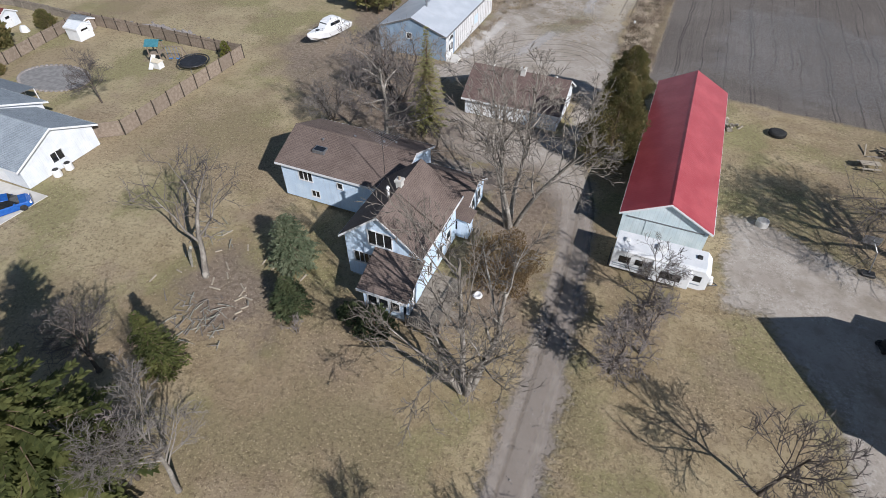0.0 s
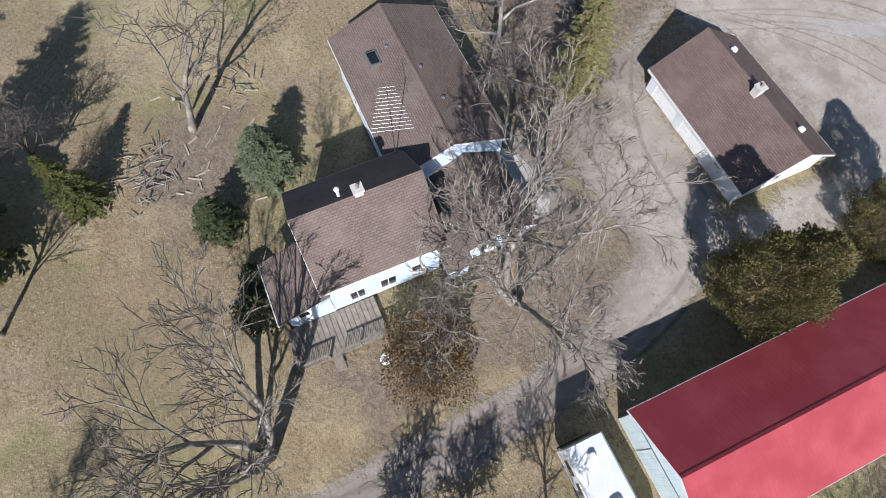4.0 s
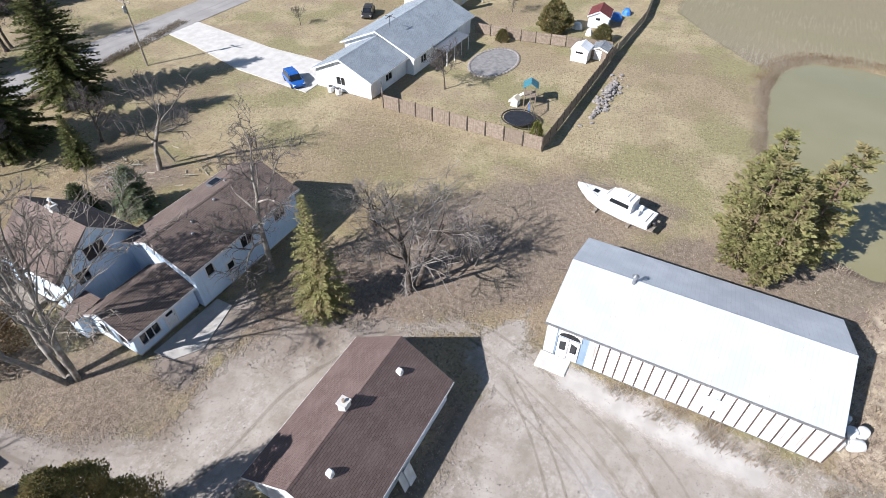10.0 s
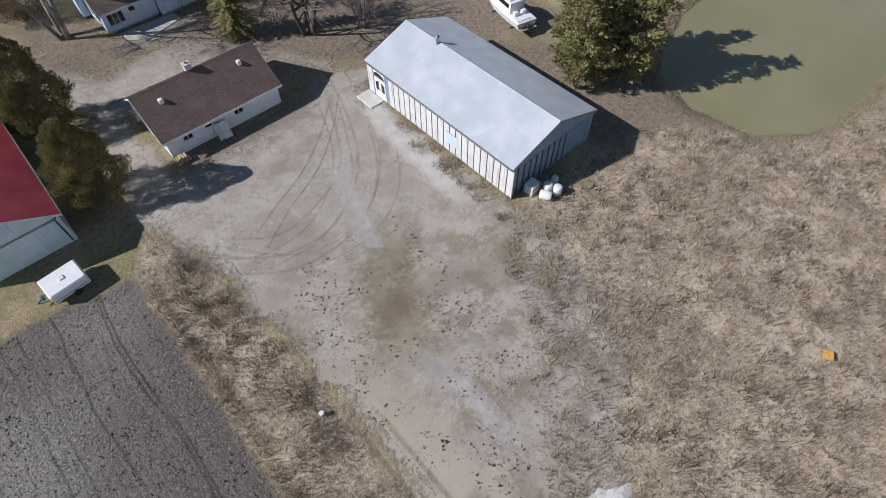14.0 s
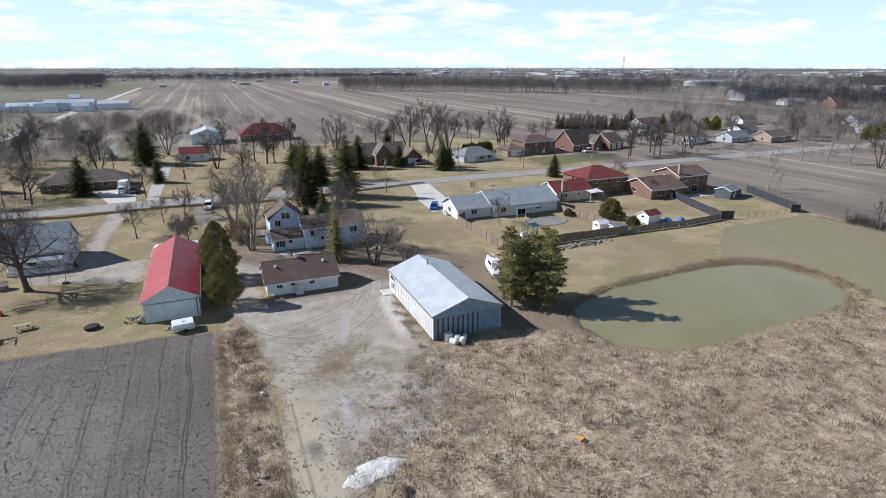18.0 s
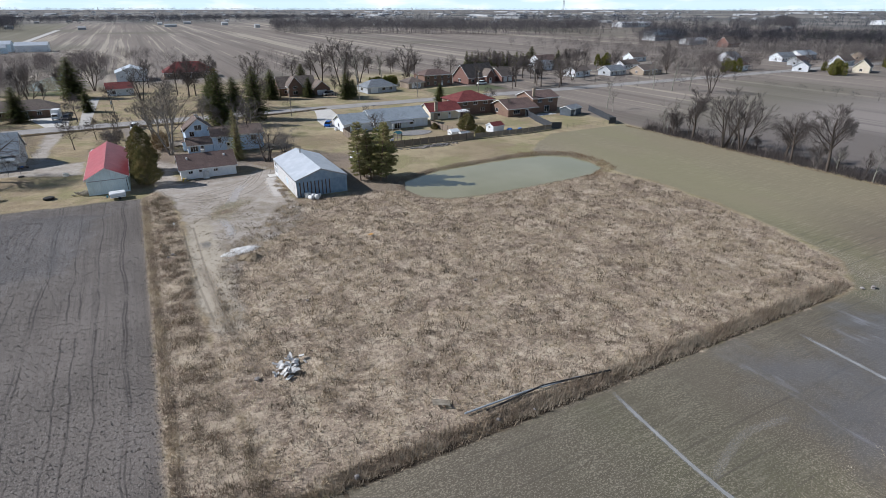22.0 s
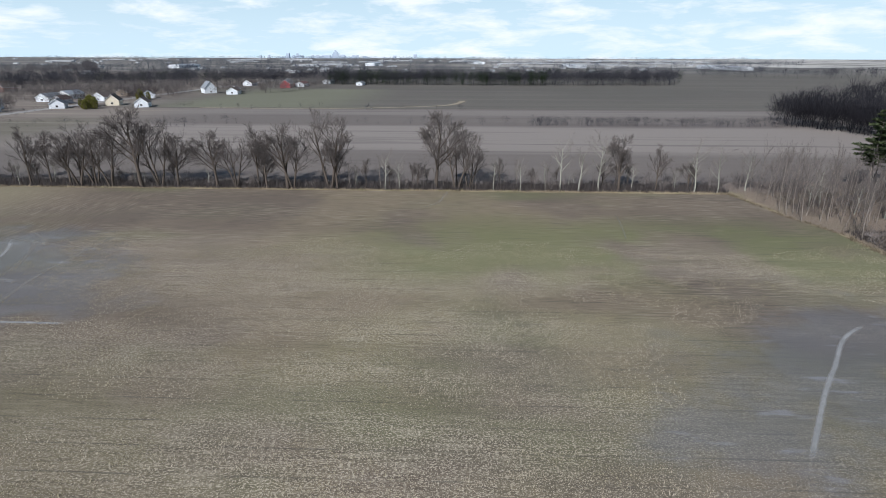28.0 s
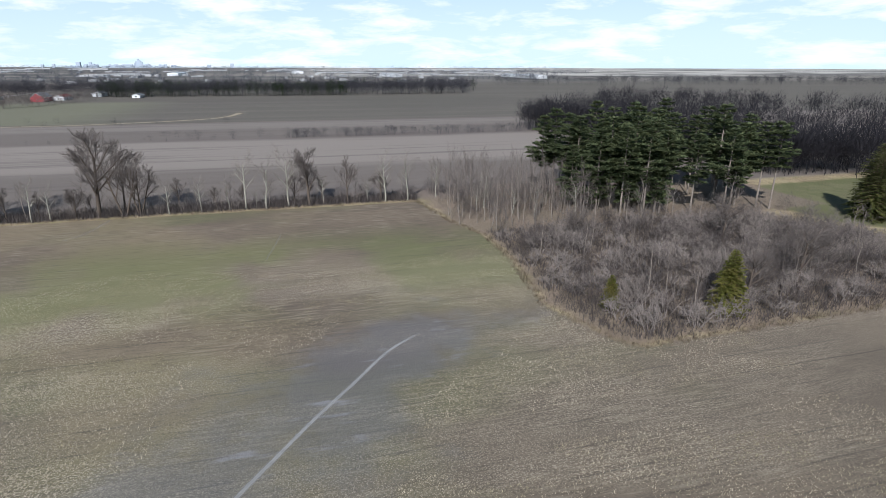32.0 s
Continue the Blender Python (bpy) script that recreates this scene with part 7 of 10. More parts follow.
for k, (x, y, w, d, e, r, wa, ro, tn) in enumerate(((-212, -88, 11, 8, 2.8, 5.2, "siding_white", "shingle_grey", 10), (-222, -98, 14, 9, 4.6, 7.2, "siding_white", "shingle_dark", 5), (-210, -54, 12, 8, 2.9, 5.0, "siding_white", "shingle_tan", 12),
                                                    (-231, -50, 13, 8, 2.7, 4.8, "siding_grey", "shingle_grey", 8), (-250, -44, 16, 9, 2.8, 5.0, "brick_tan", "shingle_tan", 6), (-305, -105, 12, 9, 3, 5.6, "siding_white", "shingle_tan", 0),
                                                    (-262, -70, 12, 8, 2.8, 5, "siding_white", "shingle_tan", 0), (-330, -48, 14, 9, 3, 5.6, "siding_white", "shingle_grey", 15), (-362, -75, 12, 9, 3, 6, "siding_white", "shingle_grey", 5),
                                                    (-312, -34, 10, 8, 3, 5.4, "siding_white", "shingle_dark", 0), (-395, -58, 16, 9, 3, 5.6, "siding_white", "shingle_grey", 0), (-420, -60, 18, 10, 3.5, 6, "white_paint", "galvanised", 0),
                                                    (-366, 6, 11, 8, 3.4, 7.0, "siding_cream", "shingle_tan", 20), (-354, 32, 11, 8, 3, 6, "siding_white", "shingle_tan", 20), (-490, 14, 11, 10, 4.5, 10, "siding_white", "shingle_grey", 40),
                                                    (-480, 40, 16, 9, 3, 5.6, "siding_white", "shingle_tan", 10), (-620, 2, 18, 10, 3, 6, "siding_white", "shingle_tan", 0), (-612, 62, 22, 9, 3, 5, "siding_white", "shingle_red", 0),
                                                    (-674, 76, 24, 9, 3.5, 5, "siding_white", "shingle_grey", 0), (-494, -172, 16, 12, 4, 9, "brick_red", "shingle_tan", 0), (-342, -14, 11, 8, 3, 5.6, "siding_white", "shingle_grey", 25), (-376, -36, 13, 8, 3, 5.4, "siding_grey", "shingle_dark", 10), (-402, -24, 12, 9, 3, 6, "siding_white", "shingle_tan", 0), (-430, -6, 12, 8, 3, 5.5, "siding_white", "shingle_grey", 30), (-455, -38, 14, 9, 3, 6, "brick_tan", "shingle_tan", 0), (-508, 30, 12, 8, 3, 5.4, "siding_white", "shingle_grey", 15), (-592, 52, 26, 10, 4, 7.5, "red_steel", "shingle_grey", 5), (-640, 120, 20, 7, 2.6, 4, "siding_white", "shingle_grey", 0))):
    plain_house("distant_house", "pale distant house among bare trees", x, y, tn, w, d, e, r, wa, ro, group="distant houses")
for x, y, w, d, h, mt, rf, lb in ((95, -395, 34, 16, 6.0, "pale_blue", "white_steel", "long pale blue greenhouse-like works building"), (64, -388, 22, 14, 5.0, "siding_white", "white_steel", "long white works building with a steel roof"), (122, -384, 24, 12, 4.6, "pale_blue", "pale_blue", "pale blue works annex with a steel roof"),
                                  (108, -374, 14, 8, 4.2, "siding_white", "sheet_blue", "low white works office with a blue roof"), (84, -370, 11, 7, 4.6, "pale_blue", "white_steel", "small pale blue works shed"), (92, -400, 8, 8, 9.5, "siding_white", "white_steel", "tall white works tower"), (141, -392, 12, 10, 3.6, "siding_white", "shingle_grey", "white works shed with a grey roof"), (176, -424, 15, 9, 3.4, "siding_white", "white_steel", "white house across the side road"),
                                  (-537, -285, 46, 18, 6, "siding_white", "sheet_blue", "long white warehouse with a pale blue roof"), (-500, -215, 26, 12, 4, "siding_white", "white_steel", "white storage building in the distance"), (-857, -640, 80, 26, 7, "siding_white", "white_steel", "long white warehouse on the horizon"),
                                  (-593, -338, 40, 18, 6, "siding_white", "sheet_blue", "pale steel warehouse beyond the road"), (-1500, -500, 120, 30, 8, "siding_white", "white_steel", "large white plant on the horizon"), (-1900, -60, 160, 30, 9, "siding_white", "white_steel", "long white plant on the horizon"),
                                  (-1700, 560, 220, 30, 8, "siding_white", "white_steel", "very long white greenhouse range on the horizon"), (-1500, 900, 260, 30, 8, "siding_white", "white_steel", "long white greenhouse range far away"), (-2300, 300, 200, 40, 10, "siding_white", "white_steel", "white factory on the skyline")):
    plain_house("works_building", lb, x, y, 0, w, d, h, h + 2.2, mt, rf, [("N", w * 0.3, w * 0.3 + 4, 0.1, 3.5, "garage"), ("S", w * 0.3, w * 0.3 + 4, 0.1, 3.5, "garage"), ("E", d * 0.3, d * 0.3 + 3, 0.1, 3.0, "garage")], over=0.3)

# ---- vehicles and yard things ----
def wheel(parent, x, y, r, w, name="wheel"):
    """A wheel standing on the ground, its axle along y."""
    m = pose(x, y, r, 90, 0, 0)
    wh_ = part(name, Geo().lathe(0, 0, [(r * 0.55, -w / 2), (r * 0.92, -w / 2), (r, -w * 0.3), (r, w * 0.3), (r * 0.92, w / 2), (r * 0.55, w / 2)], 18).spin(m), "rubber", parent)
    part("rim", Geo().lathe(0, 0, [(r * 0.5, -w * 0.42), (r * 0.56, -w * 0.46), (r * 0.56, w * 0.46), (r * 0.5, w * 0.42)], 12).spin(m), "grey_metal", wh_)
    return wh_


def loft(sections):
    """Skin over cross-sections given as (x, [(y, z)...]) with equal counts."""
    return Geo().rings([[(x, y, z) for y, z in ring] for x, ring in sections])


def car(name, label, x, y, turn, paint, ln=4.5, h=1.55, wd=1.8, suv=False):
    ob = thing(name, label, "car", x, y, 0, turn)
    a, hw, belt = ln / 2, wd / 2, 0.58 * h

    def sec(half, z0, z1):
        return [(-half * 0.96, z0), (half * 0.96, z0), (half, z0 + 0.18), (half, z1 - 0.1), (half * 0.9, z1), (-half * 0.9, z1), (-half, z1 - 0.1), (-half, z0 + 0.18)]
    part("body", loft([(-a, sec(hw * 0.86, 0.38, belt * 0.9)), (-a + 0.12, sec(hw * 0.95, 0.26, belt)), (-a * 0.5, sec(hw, 0.24, belt + 0.04)), (a * 0.4, sec(hw, 0.24, belt)), (a * 0.85, sec(hw * 0.95, 0.26, belt * 0.9)), (a, sec(hw * 0.84, 0.36, belt * 0.72))]), paint, ob, smooth=False)
    r0 = -a * (0.95 if suv else 0.72)

    def cab(half, z):
        return [(-half, belt - 0.02), (half, belt - 0.02), (half * 0.82, z), (-half * 0.82, z)]
    part("glasshouse", loft([(r0, cab(hw * 0.85, belt)), (r0 + 0.35, cab(hw * 0.92, h - 0.05)), (0.1, cab(hw * 0.93, h - 0.02)), (a * 0.3, cab(hw * 0.92, h - 0.1)), (a * 0.58, cab(hw * 0.85, belt))]), "dark_glass", ob)
    part("roof", loft([(r0 + 0.3, [(-hw * 0.74, h - 0.06), (hw * 0.74, h - 0.06), (hw * 0.68, h), (-hw * 0.68, h)]), (0.1, [(-hw * 0.76, h - 0.05), (hw * 0.76, h - 0.05), (hw * 0.7, h + 0.02), (-hw * 0.7, h + 0.02)]), (a * 0.3, [(-hw * 0.74, h - 0.12), (hw * 0.74, h - 0.12), (hw * 0.68, h - 0.06), (-hw * 0.68, h - 0.06)])]), paint, ob)
    for sx in (-0.3 * ln, 0.31 * ln):
        for sy in (-hw + 0.1, hw - 0.1):
            wheel(ob, sx, sy, 0.33, 0.22)
    for sy in (-1, 1):
        part("headlight", Geo().box(a * 0.9, a * 0.985, sy * hw * 0.72 - 0.16, sy * hw * 0.72 + 0.16, belt * 0.6, belt * 0.78), "light_plastic", ob)
        part("taillight", Geo().box(-a * 1.0, -a * 0.96, sy * hw * 0.72 - 0.13, sy * hw * 0.72 + 0.13, belt * 0.7, belt * 0.9), "lens_red", ob)
        part("mirror", Geo().box(a * 0.36, a * 0.45, sy * (hw + 0.02) - 0.07, sy * (hw + 0.02) + 0.07, belt, belt + 0.14), paint, ob)
    part("number_plate", Geo().box(-a * 1.005, -a * 0.99, -0.26, 0.26, 0.5, 0.62), "white_paint", ob)
    return ob


car("blue_car", "bright blue hatchback parked on the concrete drive", -53.1, 14.7, 60, "blue_paint", 4.4, 1.55, 1.8, True)
car("white_suv", "white sport utility car at the road end of the drive", -1.5, -7.6, 82, "white_paint", 4.8, 1.75, 1.9, True)
car("silver_car", "silver car parked beside the neighbour's house", -79.4, 14.8, 20, "grey_metal")
car("dark_car", "dark grey car on the neighbour's drive", -79.0, 9.2, 25, "dark_metal")
car("black_car", "black car in front of the ranch house", 17.2, -34.0, 80, "dark_metal", 4.8, 1.7, 1.9, True)
car("white_pickup", "white pickup in front of the brick house", -146.5, -47.5, 10, "white_paint", 5.4, 1.8, 1.95)
car("silver_van", "silver van outside the gabled house", -72.5, -47.0, 15, "grey_metal", 4.9, 1.8, 1.9, True)
car("dark_car", "dark car behind the red-roofed house", -117.5, 10.0, 50, "blue_paint", 4.5)
bt = thing("box_truck", "white box truck backed up to the ranch house", "truck", 20.0, -36.5, 0, 85)
part("box", Geo().bevel_box(-2.4, 1.2, -1.1, 1.1, 0.7, 3.1, 0.06), "white_paint", bt)
part("cab", Geo().bevel_box(1.25, 2.9, -1.0, 1.0, 0.5, 2.1, 0.25), "white_paint", bt)
part("windscreen", Geo().box(2.6, 2.91, -0.8, 0.8, 1.3, 1.85), "dark_glass", bt)
for sx in (-1.5, 2.1):
    for sy in (-0.85, 0.85):
        wheel(bt, sx, sy, 0.4, 0.25)

# travel trailer in front of the red-roofed barn
rv = thing("travel_trailer", "white travel trailer with grey stripes parked before the barn", "trailer", 4.25, 30.3)
part("body", loft([(-3.75, [(-1.2, 0.55), (1.2, 0.55), (1.2, 2.5), (1.05, 2.72), (-1.05, 2.72), (-1.2, 2.5)]), (3.3, [(-1.2, 0.55), (1.2, 0.55), (1.2, 2.55), (1.05, 2.78), (-1.05, 2.78), (-1.2, 2.55)]), (3.75, [(-1.15, 0.75), (1.15, 0.75), (1.15, 2.0), (1.0, 2.3), (-1.0, 2.3), (-1.15, 2.0)])]), "rv_skin", rv)
part("slide_out", Geo().bevel_box(-0.6, 2.4, -1.75, -1.18, 0.8, 2.4, 0.05), "rv_skin", rv)
part("stripe", Geo().box(-3.6, 3.2, -1.215, -1.2, 1.0, 1.12), "rv_stripe", rv)
part("stripe", Geo().box(-3.6, -0.7, -1.222, -1.2, 0.8, 0.9), "rv_stripe", rv)
for u0, u1, z0, z1, yy in ((-3.2, -2.3, 1.3, 2.0, -1.2), (-1.9, -1.3, 1.4, 2.0, -1.2), (0.1, 1.7, 1.3, 2.0, -1.75), (2.6, 3.2, 1.4, 2.0, -1.2)):
    part("window", Geo().bevel_box(u0, u1, yy - 0.02, yy, z0, z1, 0.008), "dark_glass", rv)
dr = part("door", Geo().box(-1.25 + 0.0, -0.7, -1.23, -1.2, 0.65, 2.35), "rv_skin", rv)
part("handle", Geo().box(-0.8, -0.74, -1.27, -1.23, 1.3, 1.42), "dark_metal", dr)
part("roof_hatch", Geo().bevel_box(-3.1, -2.7, -0.2, 0.2, 2.7, 2.92, 0.05), "light_plastic", rv)
part("roof_hatch", Geo().bevel_box(2.5, 2.9, -0.1, 0.3, 2.72, 2.92, 0.05), "dark_metal", rv)
part("air_unit", Geo().bevel_box(-0.6, 0.2, -0.35, 0.35, 2.72, 3.0, 0.1), "light_plastic", rv)
part("awning_roll", Geo().tube([(-1.9, -1.27, 2.55), (3.0, -1.27, 2.58)], [0.07, 0.07], 8), "light_plastic", rv)
for sx in (-0.45, 0.4):
    for sy in (-1.0, 1.0):
        wheel(rv, sx, sy, 0.34, 0.2)
part("hitch", Geo().tube([(3.6, -0.6, 0.55), (4.7, 0, 0.5)], [0.05, 0.05], 5).tube([(3.6, 0.6, 0.55), (4.7, 0, 0.5)], [0.05, 0.05], 5), "dark_metal", rv)
for k in (0, 1):
    part("gas_bottle", Geo().lathe(4.1, -0.2 + 0.4 * k, [(0.1, 0.6), (0.17, 0.66), (0.17, 1.0), (0.08, 1.1)], 10), "light_plastic", rv)
part("bumper", Geo().box(-3.95, -3.85, -1.1, 1.1, 0.5, 0.62), "dark_metal", rv)

# folded camping trailer behind the barn
pc_ = thing("camping_trailer", "low white folding camper trailer on the grass", "trailer", 2.5, 62.5, 0, 5)
part("body", Geo().bevel_box(-1.3, 1.3, -1.0, 1.0, 0.45, 0.95, 0.05), "rv_skin", pc_)
part("lid", Geo().bevel_box(-1.36, 1.36, -1.06, 1.06, 0.96, 1.3, 0.1), "fiberglass", pc_)
part("stripe", Geo().box(-1.2, 1.2, 1.0, 1.01, 0.6, 0.7), "rv_stripe", pc_)
wheel(pc_, -0.2, 0.95, 0.28, 0.18)
wheel(pc_, -0.2, -0.95, 0.28, 0.18)
part("tongue", Geo().tube([(1.25, -0.5, 0.45), (2.2, 0, 0.42)], [0.04, 0.04], 5).tube([(1.25, 0.5, 0.45), (2.2, 0, 0.42)], [0.04, 0.04], 5), "dark_metal", pc_)
part("gas_bottle", Geo().lathe(1.7, 0.0, [(0.1, 0.45), (0.16, 0.5), (0.16, 0.8), (0.06, 0.9)], 10), "teal_cloth", pc_)
part("roof_vent", Geo().bevel_box(-0.2, 0.2, -0.2, 0.2, 1.3, 1.38, 0.03), "light_plastic", pc_)

# cabin cruiser beside the pole barn
bo = thing("cabin_cruiser", "white cabin cruiser boat stored ashore on blocks", "boat", -45.6, 59.9, 0.3, -102)


def hull(b, z0, z1, ch):
    return [(0.0, z0), (b * 0.75, z0 + ch), (b, z1 - 0.05), (b * 0.96, z1), (-b * 0.96, z1), (-b, z1 - 0.05), (-b * 0.75, z0 + ch)]


part("hull", loft([(-3.9, hull(1.22, 0.15, 1.15, 0.25)), (-1.5, hull(1.32, 0.05, 1.2, 0.3)), (0.8, hull(1.26, 0.08, 1.32, 0.35)), (2.4, hull(0.85, 0.28, 1.5, 0.4)), (3.4, hull(0.36, 0.75, 1.66, 0.35)), (3.95, hull(0.06, 1.35, 1.74, 0.12))]), "fiberglass", bo)
part("deck", loft([(-3.7, [(-1.05, 1.16), (1.05, 1.16), (1.0, 1.2), (-1.0, 1.2)]), (0.3, [(-1.1, 1.3), (1.1, 1.3), (0.95, 1.42), (-0.95, 1.42)]), (2.4, [(-0.72, 1.5), (0.72, 1.5), (0.5, 1.64), (-0.5, 1.64)]), (3.5, [(-0.25, 1.66), (0.25, 1.66), (0.15, 1.72), (-0.15, 1.72)])]), "fiberglass", bo)
cab_ = part("cabin", loft([(-2.0, [(-0.95, 1.2), (0.95, 1.2), (0.82, 2.35), (-0.82, 2.35)]), (-0.2, [(-0.98, 1.3), (0.98, 1.3), (0.8, 2.42), (-0.8, 2.42)]), (0.5, [(-0.92, 1.38), (0.92, 1.38), (0.7, 2.3), (-0.7, 2.3)]), (1.3, [(-0.7, 1.45), (0.7, 1.45), (0.6, 1.5), (-0.6, 1.5)])]), "fiberglass", bo)
for sy in (-1, 1):
    part("window", Geo().slab([(-1.7, sy * 0.93, 1.75), (0.2, sy * 0.93, 1.78), (0.1, sy * 0.86, 2.18), (-1.7, sy * 0.86, 2.15)][::sy], 0.02), "dark_glass", cab_)
part("windscreen", Geo().slab([(1.15, -0.58, 1.56), (1.15, 0.58, 1.56), (0.62, 0.62, 2.2), (0.62, -0.62, 2.2)], 0.02), "dark_glass", cab_)
fb = part("flybridge", Geo().bevel_box(-1.6, 0.1, -0.72, 0.72, 2.36, 2.52, 0.06), "fiberglass", bo)
part("roof_hatch", Geo().bevel_box(-1.2, -0.8, -0.3, 0.3, 2.5, 2.62, 0.03), "fiberglass", fb)
part("cockpit", Geo().box(-3.6, -2.1, -0.85, 0.85, 1.195, 1.21), "interior_dark", bo)
for k in range(2):
    part("seat", Geo().bevel_box(-2.7, -2.3, -0.75 + k * 0.95, -0.2 + k * 0.95, 1.2, 1.65, 0.06), "fiberglass", bo)
part("hatch", Geo().box(1.7, 2.2, -0.25, 0.25, 1.6, 1.66), "dark_glass", bo)
for sy in (-1, 1):
    part("bow_rail", Geo().tube([(0.9, sy * 1.15, 1.85), (2.4, sy * 0.75, 2.1), (3.8, sy * 0.08, 2.3)], [0.018, 0.018, 0.018], 4), "chrome", bo)
    for t in (0.3, 0.65):
        part("stanchion", Geo().tube([(0.9 + 2.9 * t, sy * (1.15 - 1.05 * t), 1.45 + 0.25 * t), (0.9 + 2.9 * t, sy * (1.15 - 1.05 * t), 1.9 + 0.35 * t)], [0.015, 0.015], 4), "chrome", bo)
part("outdrive", Geo().bevel_box(-4.35, -3.9, -0.2, 0.2, 0.1, 0.95, 0.08), "dark_metal", bo)
part("swim_step", Geo().box(-4.4, -3.85, -1.0, 1.0, 0.5, 0.58), "old_wood", bo)
for k, (x, y) in enumerate(((-45.2, 61.9), (-45.9, 58.5))):
    cr = thing("timber_block", "stacked timber blocks under the boat", "block", x, y, 0, -12)
    part("block", Geo().box(-0.9, 0.9, -0.15, 0.15, 0, 0.2), "old_wood", cr)
    part("block", Geo().box(-0.5, 0.5, -0.15, 0.15, 0.2, 0.36), "old_wood", cr)

# bits round the barns
tote = thing("liquid_tote", "white plastic tank in a wire cage beside the pole barn", "tank", -29.0, 78.9, 0, 4)
part("tank", Geo().bevel_box(-0.5, 0.5, -0.45, 0.45, 0.14, 1.05, 0.06), "light_plastic", tote)
part("pallet", Geo().box(-0.55, 0.55, -0.5, 0.5, 0.0, 0.13), "pallet_wood", tote)
for k in range(5):
    part("cage_bar", Geo().box(-0.54 + k * 0.26, -0.52 + k * 0.26, 0.48, 0.5, 0.13, 1.1), "grey_metal", tote)
    part("cage_bar", Geo().box(0.53, 0.55, -0.5 + k * 0.24, -0.48 + k * 0.24, 0.13, 1.1), "grey_metal", tote)
for z in (0.4, 0.75, 1.08):
    part("cage_bar", Geo().box(-0.55, 0.55, 0.48, 0.505, z, z + 0.02), "grey_metal", tote)
for x, y, r, h, lay in ((-29.9, 79.8, 0.4, 1.0, 0), (-30.3, 80.5, 0.38, 0.95, 0), (-29.5, 80.6, 0.4, 1.0, 1), (-31.0, 79.6, 0.3, 0.8, 0)):
    b = thing("barrel", "white plastic barrel behind the pole barn", "barrel", x, y, 0.4 if lay else 0, 30, group="plastic barrels")
    g = Geo().lathe(0, 0, [(r * 0.8, 0), (r * 0.95, 0.05), (r, h * 0.3), (r * 1.03, h * 0.5), (r, h * 0.7), (r * 0.95, h - 0.06), (r * 0.75, h)], 14)
    part("drum", g.spin(pose(0, 0, 0, 90 if lay else 0, 0, 0)), "light_plastic", b, smooth=True)
ty = thing("tractor_tyre", "big worn tractor tyre lying on the lawn", "tyre", 13.9, 57.3)
part("tyre", Geo().lathe(0, 0, [(0.42, 0.06), (0.72, 0.0), (0.86, 0.1), (0.88, 0.25), (0.86, 0.4), (0.72, 0.5), (0.42, 0.44)], 26), "rubber", ty, smooth=True)
for k in range(22):
    a = 6.283 * k / 22
    part("lug", Geo().box(0.82, 0.93, -0.05, 0.05, 0.08, 0.42).spin(pose(0, 0, 0, 0, 0, math.degrees(a))), "rubber", ty)
lp = thing("firewood_heap", "heap of cut logs against the barn corner", "firewood", 8.4, 57.2)
r5 = random.Random(17)
for k in range(38):
    L, rr_ = r5.uniform(0.35, 0.8), r5.uniform(0.08, 0.2)
    z = r5.uniform(0.1, 0.6)
    part("log", Geo().cyl(0, 0, -L / 2, L / 2, rr_, n=7).spin(pose(r5.gauss(0, 0.75), r5.gauss(0, 0.6), z, r5.uniform(50, 130), r5.uniform(-20, 20), r5.uniform(0, 180))), "old_wood" if k % 3 else "pallet_wood", lp)
pt = thing("picnic_table", "weathered wooden picnic table on the lawn", "table", 22.4, 54.0, 0, 12)
for k in range(5):
    part("top_board", Geo().box(-0.95, 0.95, -0.38 + k * 0.155, -0.24 + k * 0.155, 0.7, 0.74), "pallet_wood", pt)
for sy in (-1, 1):
    part("bench", Geo().box(-0.95, 0.95, sy * 0.72 - 0.13, sy * 0.72 + 0.13, 0.42, 0.46), "pallet_wood", pt)
for sx in (-0.6, 0.6):
    part("frame", Geo().box(sx - 0.04, sx + 0.04, -0.8, 0.8, 0.36, 0.42).tube([(sx, -0.7, 0), (sx, -0.25, 0.7)], [0.05, 0.05], 4).tube([(sx, 0.7, 0), (sx, 0.25, 0.7)], [0.05, 0.05], 4), "old_wood", pt)
hk = thing("wood_heap", "scattered heap of old timber and iron on the lawn", "scrap", 24.8, 57.3)
for k in range(26):
    L = r5.uniform(0.5, 2.0)
    part("timber", Geo().box(-L / 2, L / 2, -0.06, 0.06, -0.05, 0.05).spin(pose(r5.gauss(0, 0.9), r5.gauss(0, 0.5), 0.1 + r5.random() * 0.4, 0, r5.uniform(-15, 15), r5.uniform(0, 180))), ("old_wood", "rust_strip", "pallet_wood")[k % 3], hk)
hk2 = thing("wood_heap", "pile of old rails and branches near the big tree", "scrap", 28.6, 53.0)
for k in range(24):
    L = r5.uniform(0.8, 2.6)
    part("timber", Geo().box(-L / 2, L / 2, -0.05, 0.05, -0.05, 0.05).spin(pose(r5.gauss(0, 1.1), r5.gauss(0, 0.7), 0.1 + r5.random() * 0.5, 0, r5.uniform(-20, 20), r5.uniform(0, 180))), ("old_wood", "rust_strip")[k % 2], hk2)
plain_house("dog_house", "small weathered wooden hutch on the lawn", 29.3, 36.2, 10, 1.5, 1.2, 0.9, 1.2, "old_wood", "old_wood", [("W", 0.35, 0.8, 0.1, 0.7, "none")], over=0.1)
rc = thing("red_toy", "small red plastic toy beside the brush pile", "toy", 26.6, 47.6)
